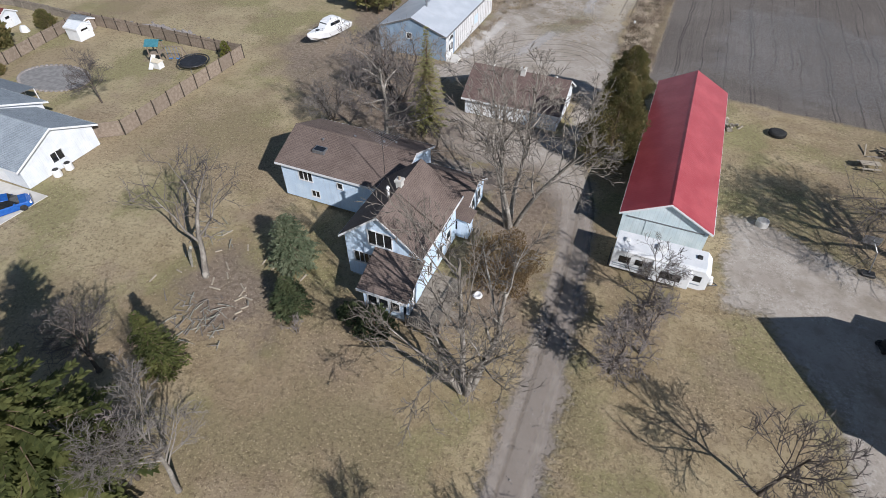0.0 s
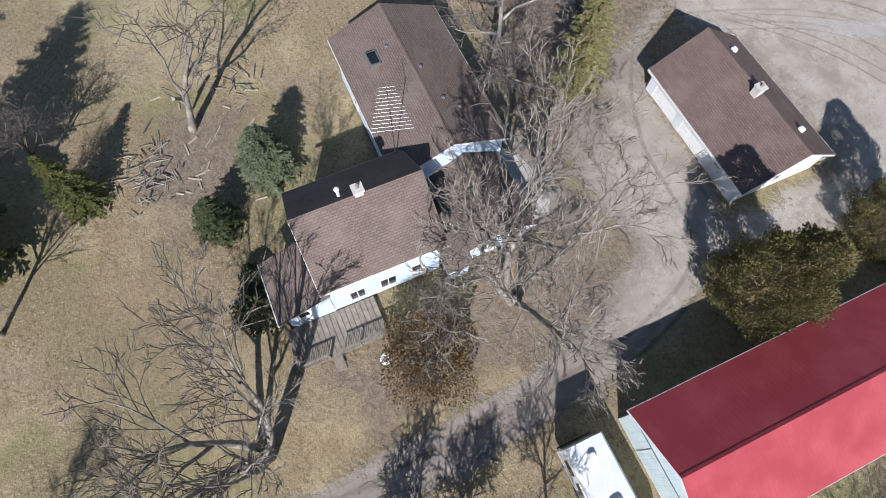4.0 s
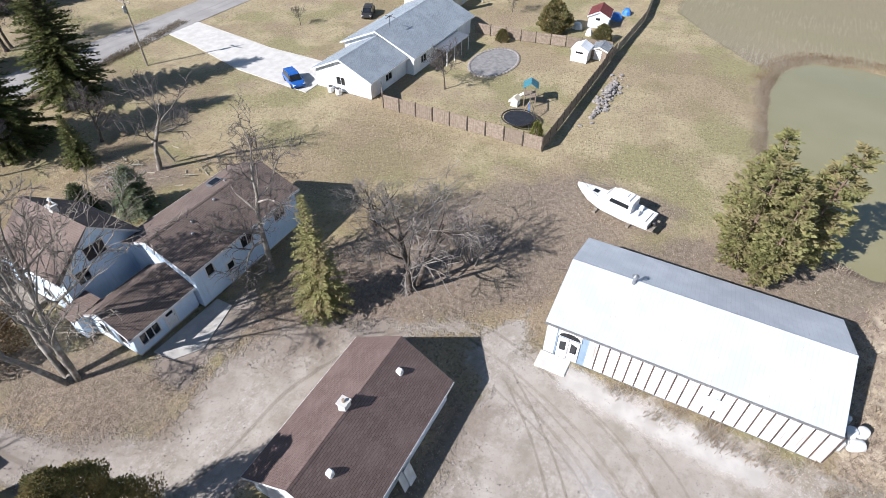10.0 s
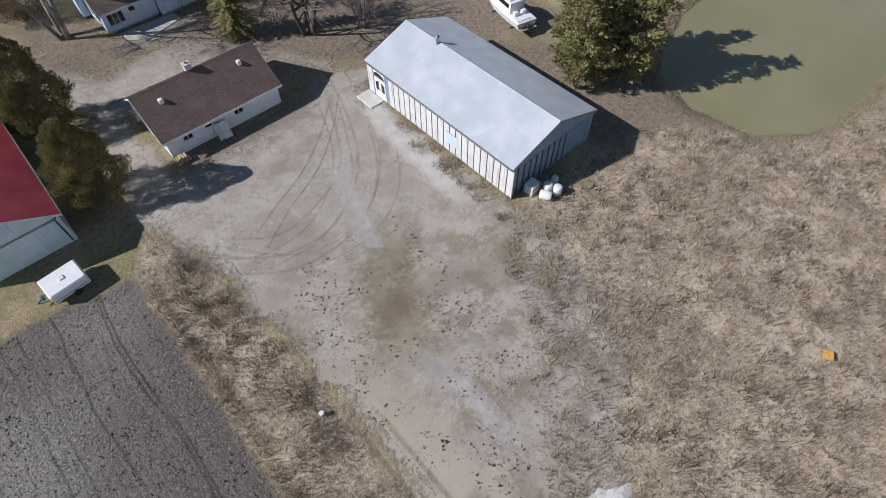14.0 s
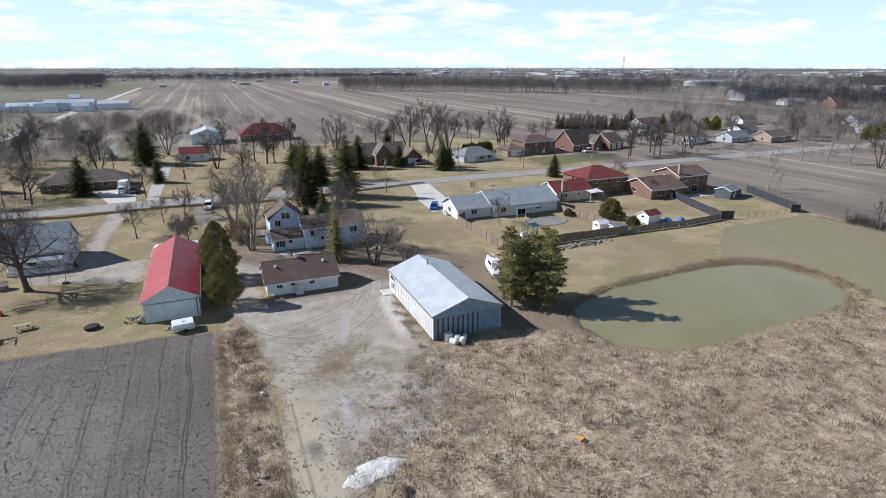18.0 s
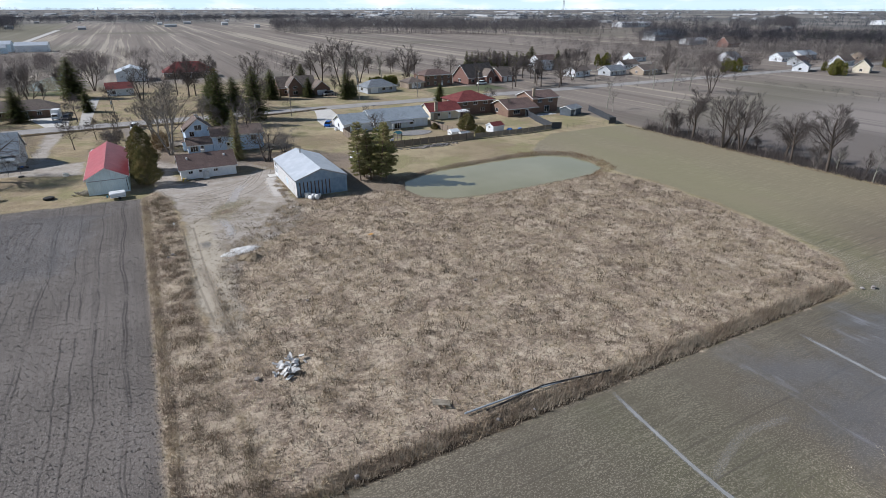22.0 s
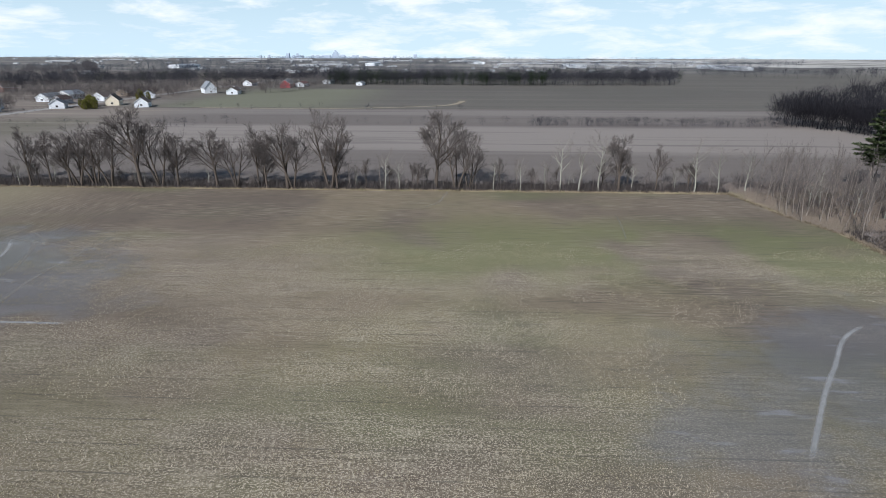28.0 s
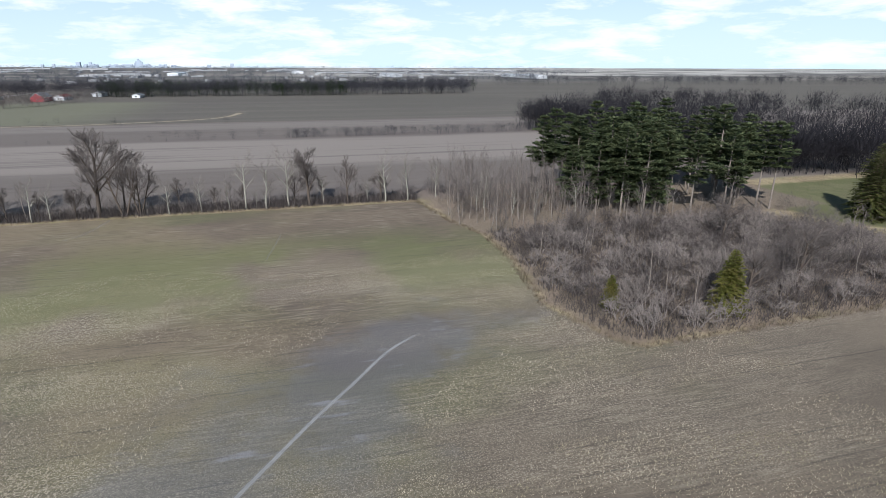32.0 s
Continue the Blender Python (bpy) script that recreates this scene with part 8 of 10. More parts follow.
part("body", Geo().bevel_box(-0.3, 0.3, -0.25, 0.25, 0.1, 0.75, 0.1), "red_plastic", rc)
part("base", Geo().box(-0.4, 0.4, -0.3, 0.3, 0, 0.1), "red_plastic", rc)
bp = thing("brush_pile", "low pile of pale cut branches on the lawn", "branches", 24.0, 46.6)
for k in range(60):
    a, L = r5.uniform(0, 6.28), r5.uniform(0.8, 2.2)
    c = Vector((r5.gauss(0, 1.1), r5.gauss(0, 0.7), 0.08 + r5.random() * 0.35))
    part("branch", Geo().tube([c - Vector((math.cos(a), math.sin(a), 0.05)) * L / 2, c + Vector((0, 0, 0.08)), c + Vector((math.cos(a), math.sin(a), 0.05)) * L / 2], [0.03, 0.025, 0.01], 4), "bark_pale" if k % 3 == 0 else "twig_grey", bp)
for x, y, n, lb in ((-27.9, 11.6, 70, "heap of pale split branches under the dead tree"), (-33.4, 19.6, 26, "scattered broken branches on the lawn")):
    bp2 = thing("brush_pile", lb, "branches", x, y)
    for k in range(n):
        a, L = r5.uniform(0, 6.28), r5.uniform(0.4, 1.6)
        c = Vector((r5.gauss(0, 1.3), r5.gauss(0, 1.0), 0.06 + r5.random() * 0.2))
        part("branch", Geo().tube([c - Vector((math.cos(a), math.sin(a), 0)) * L / 2, c + Vector((0, 0, 0.05)), c + Vector((math.cos(a), math.sin(a), 0)) * L / 2], [0.05, 0.04, 0.015], 4), "bark_pale" if k % 2 else "twig_grey", bp2)
ring_c = thing("concrete_ring", "pale concrete well ring on the grass", "ring", 12.4, 40.3)
part("ring", Geo().lathe(0, 0, [(0.35, 0), (0.55, 0), (0.55, 0.55), (0.45, 0.6), (0.35, 0.55)], 16), "concrete_pale", ring_c)
part("lid", Geo().cyl(0, 0, 0.5, 0.58, 0.36, n=14), "concrete", ring_c)
hp = thing("basketball_hoop", "portable basketball hoop on a leaning pole", "hoop", 20.6, 37.0)
part("base", Geo().bevel_box(-0.5, 0.5, -0.35, 0.35, 0, 0.25, 0.06), "dark_metal", hp)
part("pole", Geo().tube([(0, 0, 0.2), (-0.3, 0.3, 2.2), (-0.9, 0.8, 3.0)], [0.05, 0.05, 0.04], 6), "grey_metal", hp)
part("backboard", Geo().box(-1.6, -0.3, 0.8, 0.84, 2.5, 3.3), "grey_metal", hp)
mb = thing("ride_mower", "small dark ride-on mower near the gravel lot", "mower", 21.0, 29.0, 0, 20)
part("hood", Geo().bevel_box(0.1, 0.9, -0.3, 0.3, 0.35, 0.85, 0.08), "blue_paint", mb)
part("seat", Geo().bevel_box(-0.6, -0.2, -0.25, 0.25, 0.5, 0.95, 0.06), "dark_metal", mb)
part("deck_plate", Geo().box(-0.7, 0.9, -0.45, 0.45, 0.2, 0.35), "dark_metal", mb)
for sx, r_ in ((-0.5, 0.26), (0.65, 0.18)):
    for sy in (-0.42, 0.42):
        wheel(mb, sx, sy, r_, 0.16)

# heaps on the yard and the rough ground
def mound(ob, name, mat, rx, ry, h, seed, jag=0.12, n=44, m=14):
    """A low lumpy heap with an uneven outline."""
    r = random.Random(seed)
    ph = [r.uniform(0, 6.28) for _ in range(6)]
    rings = []
    for j in range(m):
        k = 1 - j / (m - 1) * 0.97
        ring_ = []
        for i in range(n):
            a = 6.283 * i / n
            rr_ = 1 + jag * (math.sin(2 * a + ph[0]) + 0.7 * math.sin(3 * a + ph[1]) + 0.5 * math.sin(6 * a + ph[2]) + 0.4 * math.sin(11 * a + ph[3]))
            x, y = rx * k * rr_ * math.cos(a), ry * k * rr_ * math.sin(a)
            lump = 0.55 + 0.25 * math.sin(1.5 * x + ph[4]) * math.cos(1.9 * y + ph[5]) + r.uniform(-0.06, 0.06)
            ring_.append((x + r.uniform(-.06, .06), y + r.uniform(-.06, .06), -0.06 + h * (1 - k ** 2.2) * lump + (0.05 if j else 0)))
        rings.append(ring_)
    return part(name, Geo().rings(rings), mat, ob)


lm = thing("lime_heap", "low spread heap of white crushed stone", "heap", -13.6, 98.4, 0, 14)
mound(lm, "mound", "lime_pile", 2.7, 1.6, 0.42, 4, 0.13)
sm_ = thing("soil_heap", "brown soil heap beside the white stone", "heap", -14.3, 101.8)
mound(sm_, "mound", "soil_pile", 1.6, 1.5, 1.0, 9)
db = thing("debris_heap", "heap of broken white plaster and boards", "debris", -12.7, 130.8)
for k in range(64):
    w, d_ = r5.uniform(0.08, 0.36), r5.uniform(0.06, 0.24)
    part("fragment", Geo().box(-w, w, -d_, d_, -0.02, 0.03).spin(pose(r5.gauss(0, 0.75), r5.gauss(0, 0.95), 0.08 + r5.random() * 0.4, r5.uniform(-35, 35), r5.uniform(-35, 35), r5.uniform(0, 180))), "plaster_scrap", db)
pl = thing("pallet", "weathered wooden pallet tilted in the weeds", "pallet", -23.4, 142.6, 0.25, -25)
pl.rotation_euler = (radians(14), radians(-8), radians(-25))
for k in range(6):
    part("slat", Geo().box(-0.8, 0.8, -0.55 + k * 0.2, -0.42 + k * 0.2, 0.1, 0.13), "pallet_wood", pl)
for k in range(3):
    part("bearer", Geo().box(-0.75 + k * 0.7, -0.65 + k * 0.7, -0.55, 0.58, 0, 0.1), "pallet_wood", pl)
for k, (pts_) in enumerate(([(-24.6, 144.8, 0.25), (-31, 144.9, 0.3), (-37, 145.5, 0.25)], [(-26.5, 145.3, 0.2), (-33, 145.0, 0.35), (-40.5, 146.1, 0.2)])):
    dp = thing("drain_pipe", "long dark plastic drain pipe lying in the weeds", "pipe")
    part("pipe", Geo().tube([Vector(p) for p in pts_], [0.09, 0.09, 0.09], 8), "rv_stripe" if k == 0 else "dark_metal", dp)
ow = thing("orange_board", "orange-painted board lying in the dry grass", "board", -32.6, 102.0, 0.25, 20)
part("board", Geo().box(-0.36, 0.36, -0.3, 0.3, 0, 0.05).spin(pose(0, 0, 0, 8, -6, 0)), "orange_wood", ow)
wp = thing("white_bucket", "white plastic bucket in the weeds", "bucket", -5.6, 82.6, 0.1)
part("pail", Geo().lathe(0, 0, [(0.13, 0), (0.15, 0.3), (0.17, 0.32), (0.15, 0.34)], 14), "light_plastic", wp)
for x, y, s in ((-26.9, 146.7, 0.3), (-13.8, 146.9, 0.35), (-83, 149, 0.6), (-81.6, 148.4, 0.4), (-9.5, 131, 0.4), (-18, 118, 0.3), (-39, 123, 0.35), (-30.5, 147.1, 0.22), (-4.5, 95.5, 0.4), (-3.9, 96.2, 0.3)):
    st = thing("field_stone", "pale field stone at the edge of the grass", "stone", x, y, 0.1, x * 13 % 360, group="field stones")
    o = part("stone", rock_me[int(-x) % 5], None, st)
    o.scale = (s * 2.2, s * 1.8, s * 1.5)

# poles along the road
def pole_thing(x, y, h, turn=0.0):
    ob = thing("utility_pole", "weathered wooden utility pole with a cross-arm", "pole", x, y, 0, turn, "utility poles")
    part("mast", Geo().tube([(0, 0, -0.3), (0, 0, h)], [0.15, 0.1], 8), "old_wood", ob)
    part("cross_arm", Geo().box(-0.06, 0.06, -1.1, 1.1, h - 0.9, h - 0.78), "old_wood", ob)
    part("transformer", Geo().lathe(0.28, 0, [(0.16, h - 2.2), (0.2, h - 2.1), (0.2, h - 1.4), (0.12, h - 1.3)], 10), "grey_metal", ob)
    for k in range(3):
        part("insulator", Geo().cyl(0, -0.95 + k * 0.95, h - 0.78, h - 0.6, 0.05, n=6), "light_plastic", ob)
    return ob


for x, y in ((-47.5, -7.2), (2.8, -9.0), (-78.8, -27.6), (-103.0, -26.0), (-131.0, -25.0), (-160.0, -25.0), (-196, -25), (-232, -25), (40, -9.5)):
    pole_thing(x, y, 9.5)

plant(ps, 30.6, 53.0, 130, 0.9, label="wooden climbing tower with a teal roof on the lawn edge")

rsh = random.Random(17)
shard_me = [Geo().bevel_box(-0.3 - 0.1 * k, 0.3 + 0.12 * k, -0.06, 0.06, 0.0, 0.09, 0.02).mesh("shard", "pallet_wood") for k in range(3)]
for k in range(22):
    sh_ = thing("wood_shard", "pale splintered piece of wood on the lawn", "wood", -28.0 + rsh.gauss(0, 2.6), 15.5 + rsh.gauss(0, 2.4), 0.0, rsh.uniform(0, 180), group="wood shards")
    part("shard", shard_me[k % 3], None, sh_)
# ---- grass, reeds, tree lines and woods ----
def scatter(n, inside, box, seed):
    """Random places in a box where inside(x, y) holds."""
    r, out = np.random.RandomState(seed), []
    need = n
    while need > 0:
        x, y = r.uniform(box[0], box[1], need * 3), r.uniform(box[2], box[3], need * 3)
        k = inside(x, y)
        out.append(np.stack([x[k], y[k]], 1)[:need])
        need -= len(out[-1])
    return np.concatenate(out)


def ground_z(x, y):
    i = np.clip(np.searchsorted(xs, x) - 1, 0, len(xs) - 2)
    j = np.clip(np.searchsorted(ys, y) - 1, 0, len(ys) - 2)
    u, v = (x - xs[i]) / (xs[i + 1] - xs[i]), (y - ys[j]) / (ys[j + 1] - ys[j])
    return gz[j, i] * (1 - u) * (1 - v) + gz[j, i + 1] * u * (1 - v) + gz[j + 1, i] * (1 - u) * v + gz[j + 1, i + 1] * u * v


def blades(name, label, places, per, h0, h1, lean, width, mat, seed, category="grass", tuft=0.22):
    """Tufts of thin pointed blades as one object."""
    r = np.random.RandomState(seed)
    n = len(places) * per
    c = np.repeat(places, per, 0) + r.normal(0, tuft, (n, 2))
    a = r.uniform(0, 6.283, n)
    h = r.uniform(h0, h1, n) * np.repeat(r.uniform(0.6, 1.25, len(places)), per)
    ln = r.uniform(0.1, lean, n) * h
    z = ground_z(c[:, 0], c[:, 1]) - 0.03
    w = r.uniform(0.6, 1.4, n) * width
    b = a + 1.57
    p0 = np.stack([c[:, 0] - w * np.cos(b), c[:, 1] - w * np.sin(b), z], 1)
    p1 = np.stack([c[:, 0] + w * np.cos(b), c[:, 1] + w * np.sin(b), z], 1)
    p2 = np.stack([c[:, 0] + ln * np.cos(a), c[:, 1] + ln * np.sin(a), z + h], 1)
    v = np.stack([p0, p1, p2], 1).reshape(-1, 3)
    ob = new(name, foliage(v, np.arange(3 * n).reshape(n, 3), name, mat))
    return tagged(ob, label, category, kind="stuff")


blades("dry_grass", "tall matted dry brown grass on the rough field", scatter(42000, lambda x, y: (sdf(x, y, ROUGH) < -0.3) & (bumps(x, y, 9, 21) + 0.12 * bumps(x, y, 3, 22) > -0.22), (-95, -6, 79, 148), 1), 4, 0.1, 0.34, 1.5, 0.028, "dry_grass", 2, tuft=0.3)
blades("dry_weeds", "dark dead weed stalks standing in the rough field", scatter(11000, lambda x, y: (sdf(x, y, ROUGH) < -0.3) & (bumps(x, y, 7, 31) > -0.25), (-95, -6, 79, 148), 3), 4, 0.2, 0.6, 0.9, 0.025, "dry_weed", 4, "weeds")
blades("dry_weeds", "dense brown weeds on the strip beside the ploughed field", scatter(1300, lambda x, y: (sdf(x, y, STRIP) < -0.2) & (bumps(x, y, 5, 57) > -0.05), (-9, 0, 61, 148), 5), 9, 0.12, 0.42, 0.9, 0.02, "dry_weed", 6, "weeds")
blades("dry_grass", "pale matted grass on the strip beside the ploughed field", scatter(4200, lambda x, y: sdf(x, y, STRIP) < -0.1, (-9, 0, 61, 148), 55), 8, 0.08, 0.3, 1.2, 0.02, "dry_grass", 56, tuft=0.3)
blades("dry_grass", "pale dry grass along the edge of the weed strip", scatter(1700, lambda x, y: (np.abs(x + 1.7) < 0.45), (-2.3, -1.2, 66, 147), 7), 5, 0.2, 0.5, 0.9, 0.03, "dry_grass", 8)
blades("dry_weeds", "reddish-brown bushy tufts along the field side of the strip", scatter(340, lambda x, y: (sdf(x, y, STRIP) < -0.3) & (bumps(x, y, 4, 91) > 0.0), (-6, 0, 61, 148), 92), 20, 0.15, 0.45, 1.0, 0.02, "rust_weed", 93, "weeds", tuft=0.35)
blades("weed_clumps", "reddish-brown matted weed patches in the rough field", scatter(1900, lambda x, y: (sdf(x, y, ROUGH) < -0.5) & (bumps(x, y, 8, 121) > -0.22), (-95, -6, 80, 147.5), 122), 7, 0.08, 0.3, 1.6, 0.03, "rust_weed", 123, "weeds", tuft=0.35)
blades("weed_clumps", "bushy dark brown weed clumps among the dry grass", scatter(1300, lambda x, y: (sdf(x, y, ROUGH) < -0.5) & (bumps(x, y, 5, 95) - 0.006 * (132 - y) > -0.4), (-95, -6, 80, 147.5), 96), 16, 0.2, 0.62, 1.2, 0.035, "dark_weed", 97, "weeds", tuft=0.3)
blades("strip_tussocks", "bushy dark brown tussocks on the yard side of the weed strip", scatter(330, lambda x, y: (sdf(x, y, STRIP) < -0.3) & (x < -3.0) & (bumps(x, y, 4, 191) > -0.1), (-8, -2, 61, 146), 192), 46, 0.15, 0.5, 1.0, 0.018, "dark_weed", 193, "weeds", tuft=0.36)
blades("pale_tussocks", "straw-coloured tussocks standing out of the rough field", scatter(4200, lambda x, y: (sdf(x, y, ROUGH) < -0.5) & (bumps(x, y, 11, 195) > -0.3), (-95, -6, 80, 147.5), 196), 14, 0.2, 0.5, 1.2, 0.028, "dry_grass", 197, tuft=0.2)
rows = scatter(105000, lambda x, y: (sdf(x, y, CROP) < -0.6) & (x + 14 * bumps(x, y, 40, 215) > -93) & (sdf(x, y, WET[1]) + 8 * bumps(x, y, 14, 216) > 2) & (bumps(x * 3.0, y, 24, 211) + 0.5 * bumps(x, y, 6, 212) > -0.16) & (np.sin(x * 0.31) + np.sin(x * 0.083 + 1) > -1.1), (-112, -4, 164, 322), 213)
rows[:, 0] = np.round(rows[:, 0] / 0.38) * 0.38
blades("crop_stubble", "short pale stubble standing in rows on the crop field", rows, 2, 0.06, 0.19, 1.7, 0.04, "stubble", 214, "stubble", tuft=0.07)
blades("ditch_weeds", "ragged weeds along the ditch between grass and crop", scatter(2600, lambda x, y: np.abs(y - 146.6) < 0.9, (-81, -8, 145, 148), 9), 6, 0.25, 0.8, 0.8, 0.03, "dry_weed", 10, "weeds")
blades("reeds", "tawny reeds and dead stems round the pond", scatter(1000, lambda x, y: np.abs(sdf(x, y, POND) - 1.1) < 0.75, (-99, -45, 68, 95), 11), 6, 0.12, 0.42, 0.6, 0.025, "dry_weed", 12, "reeds")
blades("reeds", "rust-coloured reed bed at the far end of the pond", scatter(700, lambda x, y: (np.abs(sdf(x, y, POND) - 1.6) < 1.5) & (x < -84), (-101, -80, 66, 96), 13), 7, 0.15, 0.45, 0.9, 0.03, "reed", 14, "reeds", tuft=0.35)
blades("bank_weeds", "reddish-brown matted weeds on the bank of the pond", scatter(1900, lambda x, y: (np.abs(sdf(x, y, POND) - 1.1) < 0.7 + 1.6 * bumps(x, y, 6, 311)) & (y < 80), (-96, -46, 66, 82), 312), 6, 0.1, 0.32, 1.2, 0.026, "dry_weed", 313, "weeds", tuft=0.4)
blades("verge_weeds", "dead brown weeds in the ditch along the country road", scatter(5200, lambda x, y: np.abs(y - np.interp(x, [-70, -50, -20, -11, 7, 22, 30, 57], [-17.2, -13.9, -9.4, -9.6, -12.2, -11.2, -10.6, -15.5])) < 0.9, (-62, 50, -22, -6), 314), 7, 0.15, 0.5, 0.9, 0.03, "dark_weed", 315, "weeds", tuft=0.3)
blades("lawn_grass", "rough tufts of dormant grass on the lawn", scatter(26000, lambda x, y: np.minimum.reduce([sdf(x, y, p) for p in GRAVEL]) > 0.6, (-52, 8.5, -10, 44), 15), 4, 0.04, 0.14, 1.2, 0.02, "dry_grass", 16, tuft=0.25)
blades("leaf_litter", "dead leaves and grass under the bare trees", scatter(9000, lambda x, y: np.minimum.reduce([sdf(x, y, p) for p in LITTER]) < 1.0, (-50, -4, 10, 87), 17), 3, 0.03, 0.16, 1.8, 0.04, "dry_weed", 18, "leaves", tuft=0.3)
blades("yard_weeds", "sparse low dead weeds on the gravel yard", scatter(1500, lambda x, y: (sdf(x, y, GRAVEL[1]) < -1) & (bumps(x, y, 6, 41) > 0.02) & (y > 66), (-27, -5, 60, 120), 19), 10, 0.02, 0.08, 2.0, 0.022, "dry_weed", 20, "weeds", tuft=0.16)
blades("barn_weeds", "dead weeds along the pole barn wall", scatter(240, lambda x, y: (bumps(x, y, 3, 43) > 0.0), (-27.0, -25.0, 65, 79.5), 21), 9, 0.15, 0.5, 0.8, 0.025, "dry_weed", 22, "weeds")
blades("field_margin", "pale dry grass along the far edge of the crop field", scatter(2000, lambda x, y: np.abs(x + 133.6) < 0.8, (-134.6, -132.6, 56, 298), 23), 5, 0.2, 0.6, 0.9, 0.04, "dry_grass", 24)
blades("field_margin", "pale dry grass where the crop meets the wood", scatter(800, lambda x, y: np.abs(line_dist(x, y, [(-132.5, 297.5), (-114, 300.5), (-103, 304), (-88, 304), (-69.5, 301.5), (-59.5, 304.5), (-55.5, 307), (-56, 320), (-57, 346)])) < 0.7, (-134, -54, 295, 347), 25), 5, 0.2, 0.6, 0.8, 0.04, "dark_weed", 26)
blades("hedge_scrub", "tangled brown scrub along the line of trees", scatter(9000, lambda x, y: (x < -134.2), (-141, -134.2, 62, 298), 27), 5, 0.4, 1.9, 0.7, 0.05, "grey_brush", 28, "scrub", tuft=0.5)

def stones(name, label, places, size, mat, seed):
    """Small angular stones strewn on the ground as one object."""
    r = np.random.RandomState(seed)
    n = len(places)
    z, s = ground_z(places[:, 0], places[:, 1]), size * r.uniform(0.4, 1.3, n) ** 1.5
    base = np.array([(1, 0, -0.3), (-0.5, 0.87, -0.3), (-0.5, -0.87, -0.3), (0.1, 0.1, 0.75)])
    v = np.stack([places[:, 0], places[:, 1], z], 1)[:, None, :] + (base[None] + r.normal(0, 0.25, (n, 4, 3))) * s[:, None, None]
    f = (np.array([(0, 1, 3), (1, 2, 3), (2, 0, 3)])[None] + 4 * np.arange(n)[:, None, None]).reshape(-1, 3)
    return tagged(new(name, foliage(v.reshape(-1, 3), f, name, mat)), label, "stones", kind="stuff")


def in_gravel(x, y, d=-0.4):
    return np.minimum.reduce([sdf(x, y, p) for p in GRAVEL]) < d


stones("gravel_stones", "pale crushed stones strewn over the gravel yard", scatter(5000, lambda x, y: in_gravel(x, y) & (bumps(x, y, 8, 61) > -0.05) & (x < 2), (-28, 22, -12, 121), 62), 0.055, "rock", 63)
stones("gravel_stones", "dark clods and stones on the gravel yard", scatter(7000, lambda x, y: in_gravel(x, y, 0.5) & (bumps(x, y, 6, 64) > 0.0) & (x < 2), (-28, 22, -12, 121), 65), 0.04, "grey_gravel", 66)
stones("yard_clods", "dark clods of earth and debris on the yard", scatter(1500, lambda x, y: in_gravel(x, y) & (bumps(x, y, 5, 331) + 0.5 * bumps(x, y, 1.5, 334) > 0.0), (-19, -7, 72, 108), 332), 0.1, "soil_pile", 333)
stones("soil_clods", "crumbled clods on the ploughed field", scatter(46000, lambda x, y: sdf(x, y, DARK) < -0.4, (-1, 30, 62, 150), 67), 0.078, "soil_clod", 68)

# line of bare trees along the field
tl_a = bare_tree("bare_tree", "bare hedgerow tree with an upright fan of limbs", 101, 14.5, 0.25, [10, 8, 7, 8], fan=36, lift=0.4, bark="bark_dark", twig="twig_dark", ratio=0.6, trunk=0.5, wob=0.1)
tl_b = bare_tree("bare_tree", "bare hedgerow tree with several stems", 103, 14.5, 0.2, [6, 6, 6, 6], fan=34, lift=0.4, bark="bark_dark", twig="twig_dark", ratio=0.58, trunk=0.56, stems=3, wob=0.09)
tl_c = bare_tree("pale_tree", "bare pale-barked tree with broken upper limbs", 107, 12.0, 0.18, [8, 6, 4, 4], fan=42, lift=0.3, bark="bark_pale", twig="twig_grey", ratio=0.5, trunk=0.68, wob=0.22)
tl_d = bare_tree("bare_tree", "tall bare hedgerow tree with a vase-shaped crown", 109, 14.5, 0.22, [11, 7, 7, 7], fan=31, lift=0.45, bark="bark_dark", twig="twig_dark", ratio=0.5, trunk=0.62, wob=0.09)
tl_d.matrix_basis = at(-134.9, 126.8)
tl_a.matrix_basis = at(-134.8, 114.6)
tl_b.matrix_basis = at(-134.5, 89.0)
tl_c.matrix_basis = at(-134.6, 262.5)
rt = random.Random(77)
LINE = [("a", 79.0, .8), ("b", 93.4, .8), ("c", 69.0, .7), ("a", 106.0, .72), ("c", 123.8, .6), ("b", 131.5, .85), ("a", 136.5, .8), ("b", 139.5, .9), ("b", 143.0, .85), ("b", 147.5, .9), ("a", 155.2, 1.15), ("b", 159.5, .95), ("a", 164.0, .75),
        ("a", 174.2, .85), ("b", 178.8, .8), ("b", 184.0, 1.0), ("a", 186.5, .7), ("a", 191.8, .95), ("b", 193.0, .8), ("b", 202.0, 1.1), ("a", 204.0, .75), ("c", 215.6, .7), ("c", 219.0, .6), ("a", 228.0, 1.15), ("b", 233.0, .85), ("b", 236.0, .7), ("c", 242.0, .6),
        ("c", 248.5, .6), ("c", 254.5, .55), ("c", 258.0, 1.0), ("c", 267.5, 1.15), ("a", 272.2, .8), ("c", 275.5, .6), ("b", 281.0, .7), ("c", 290.0, .9), ("c", 295.5, .85)]
for k, y, s in LINE:
    src = {"a": tl_a, "b": rt.choice((tl_b, tl_d)), "c": tl_c}[k]
    plant(src, -135.0 + rt.uniform(-0.8, 0.8), y, rt.uniform(0, 360), s * rt.uniform(1.06, 1.2), group="hedgerow trees")
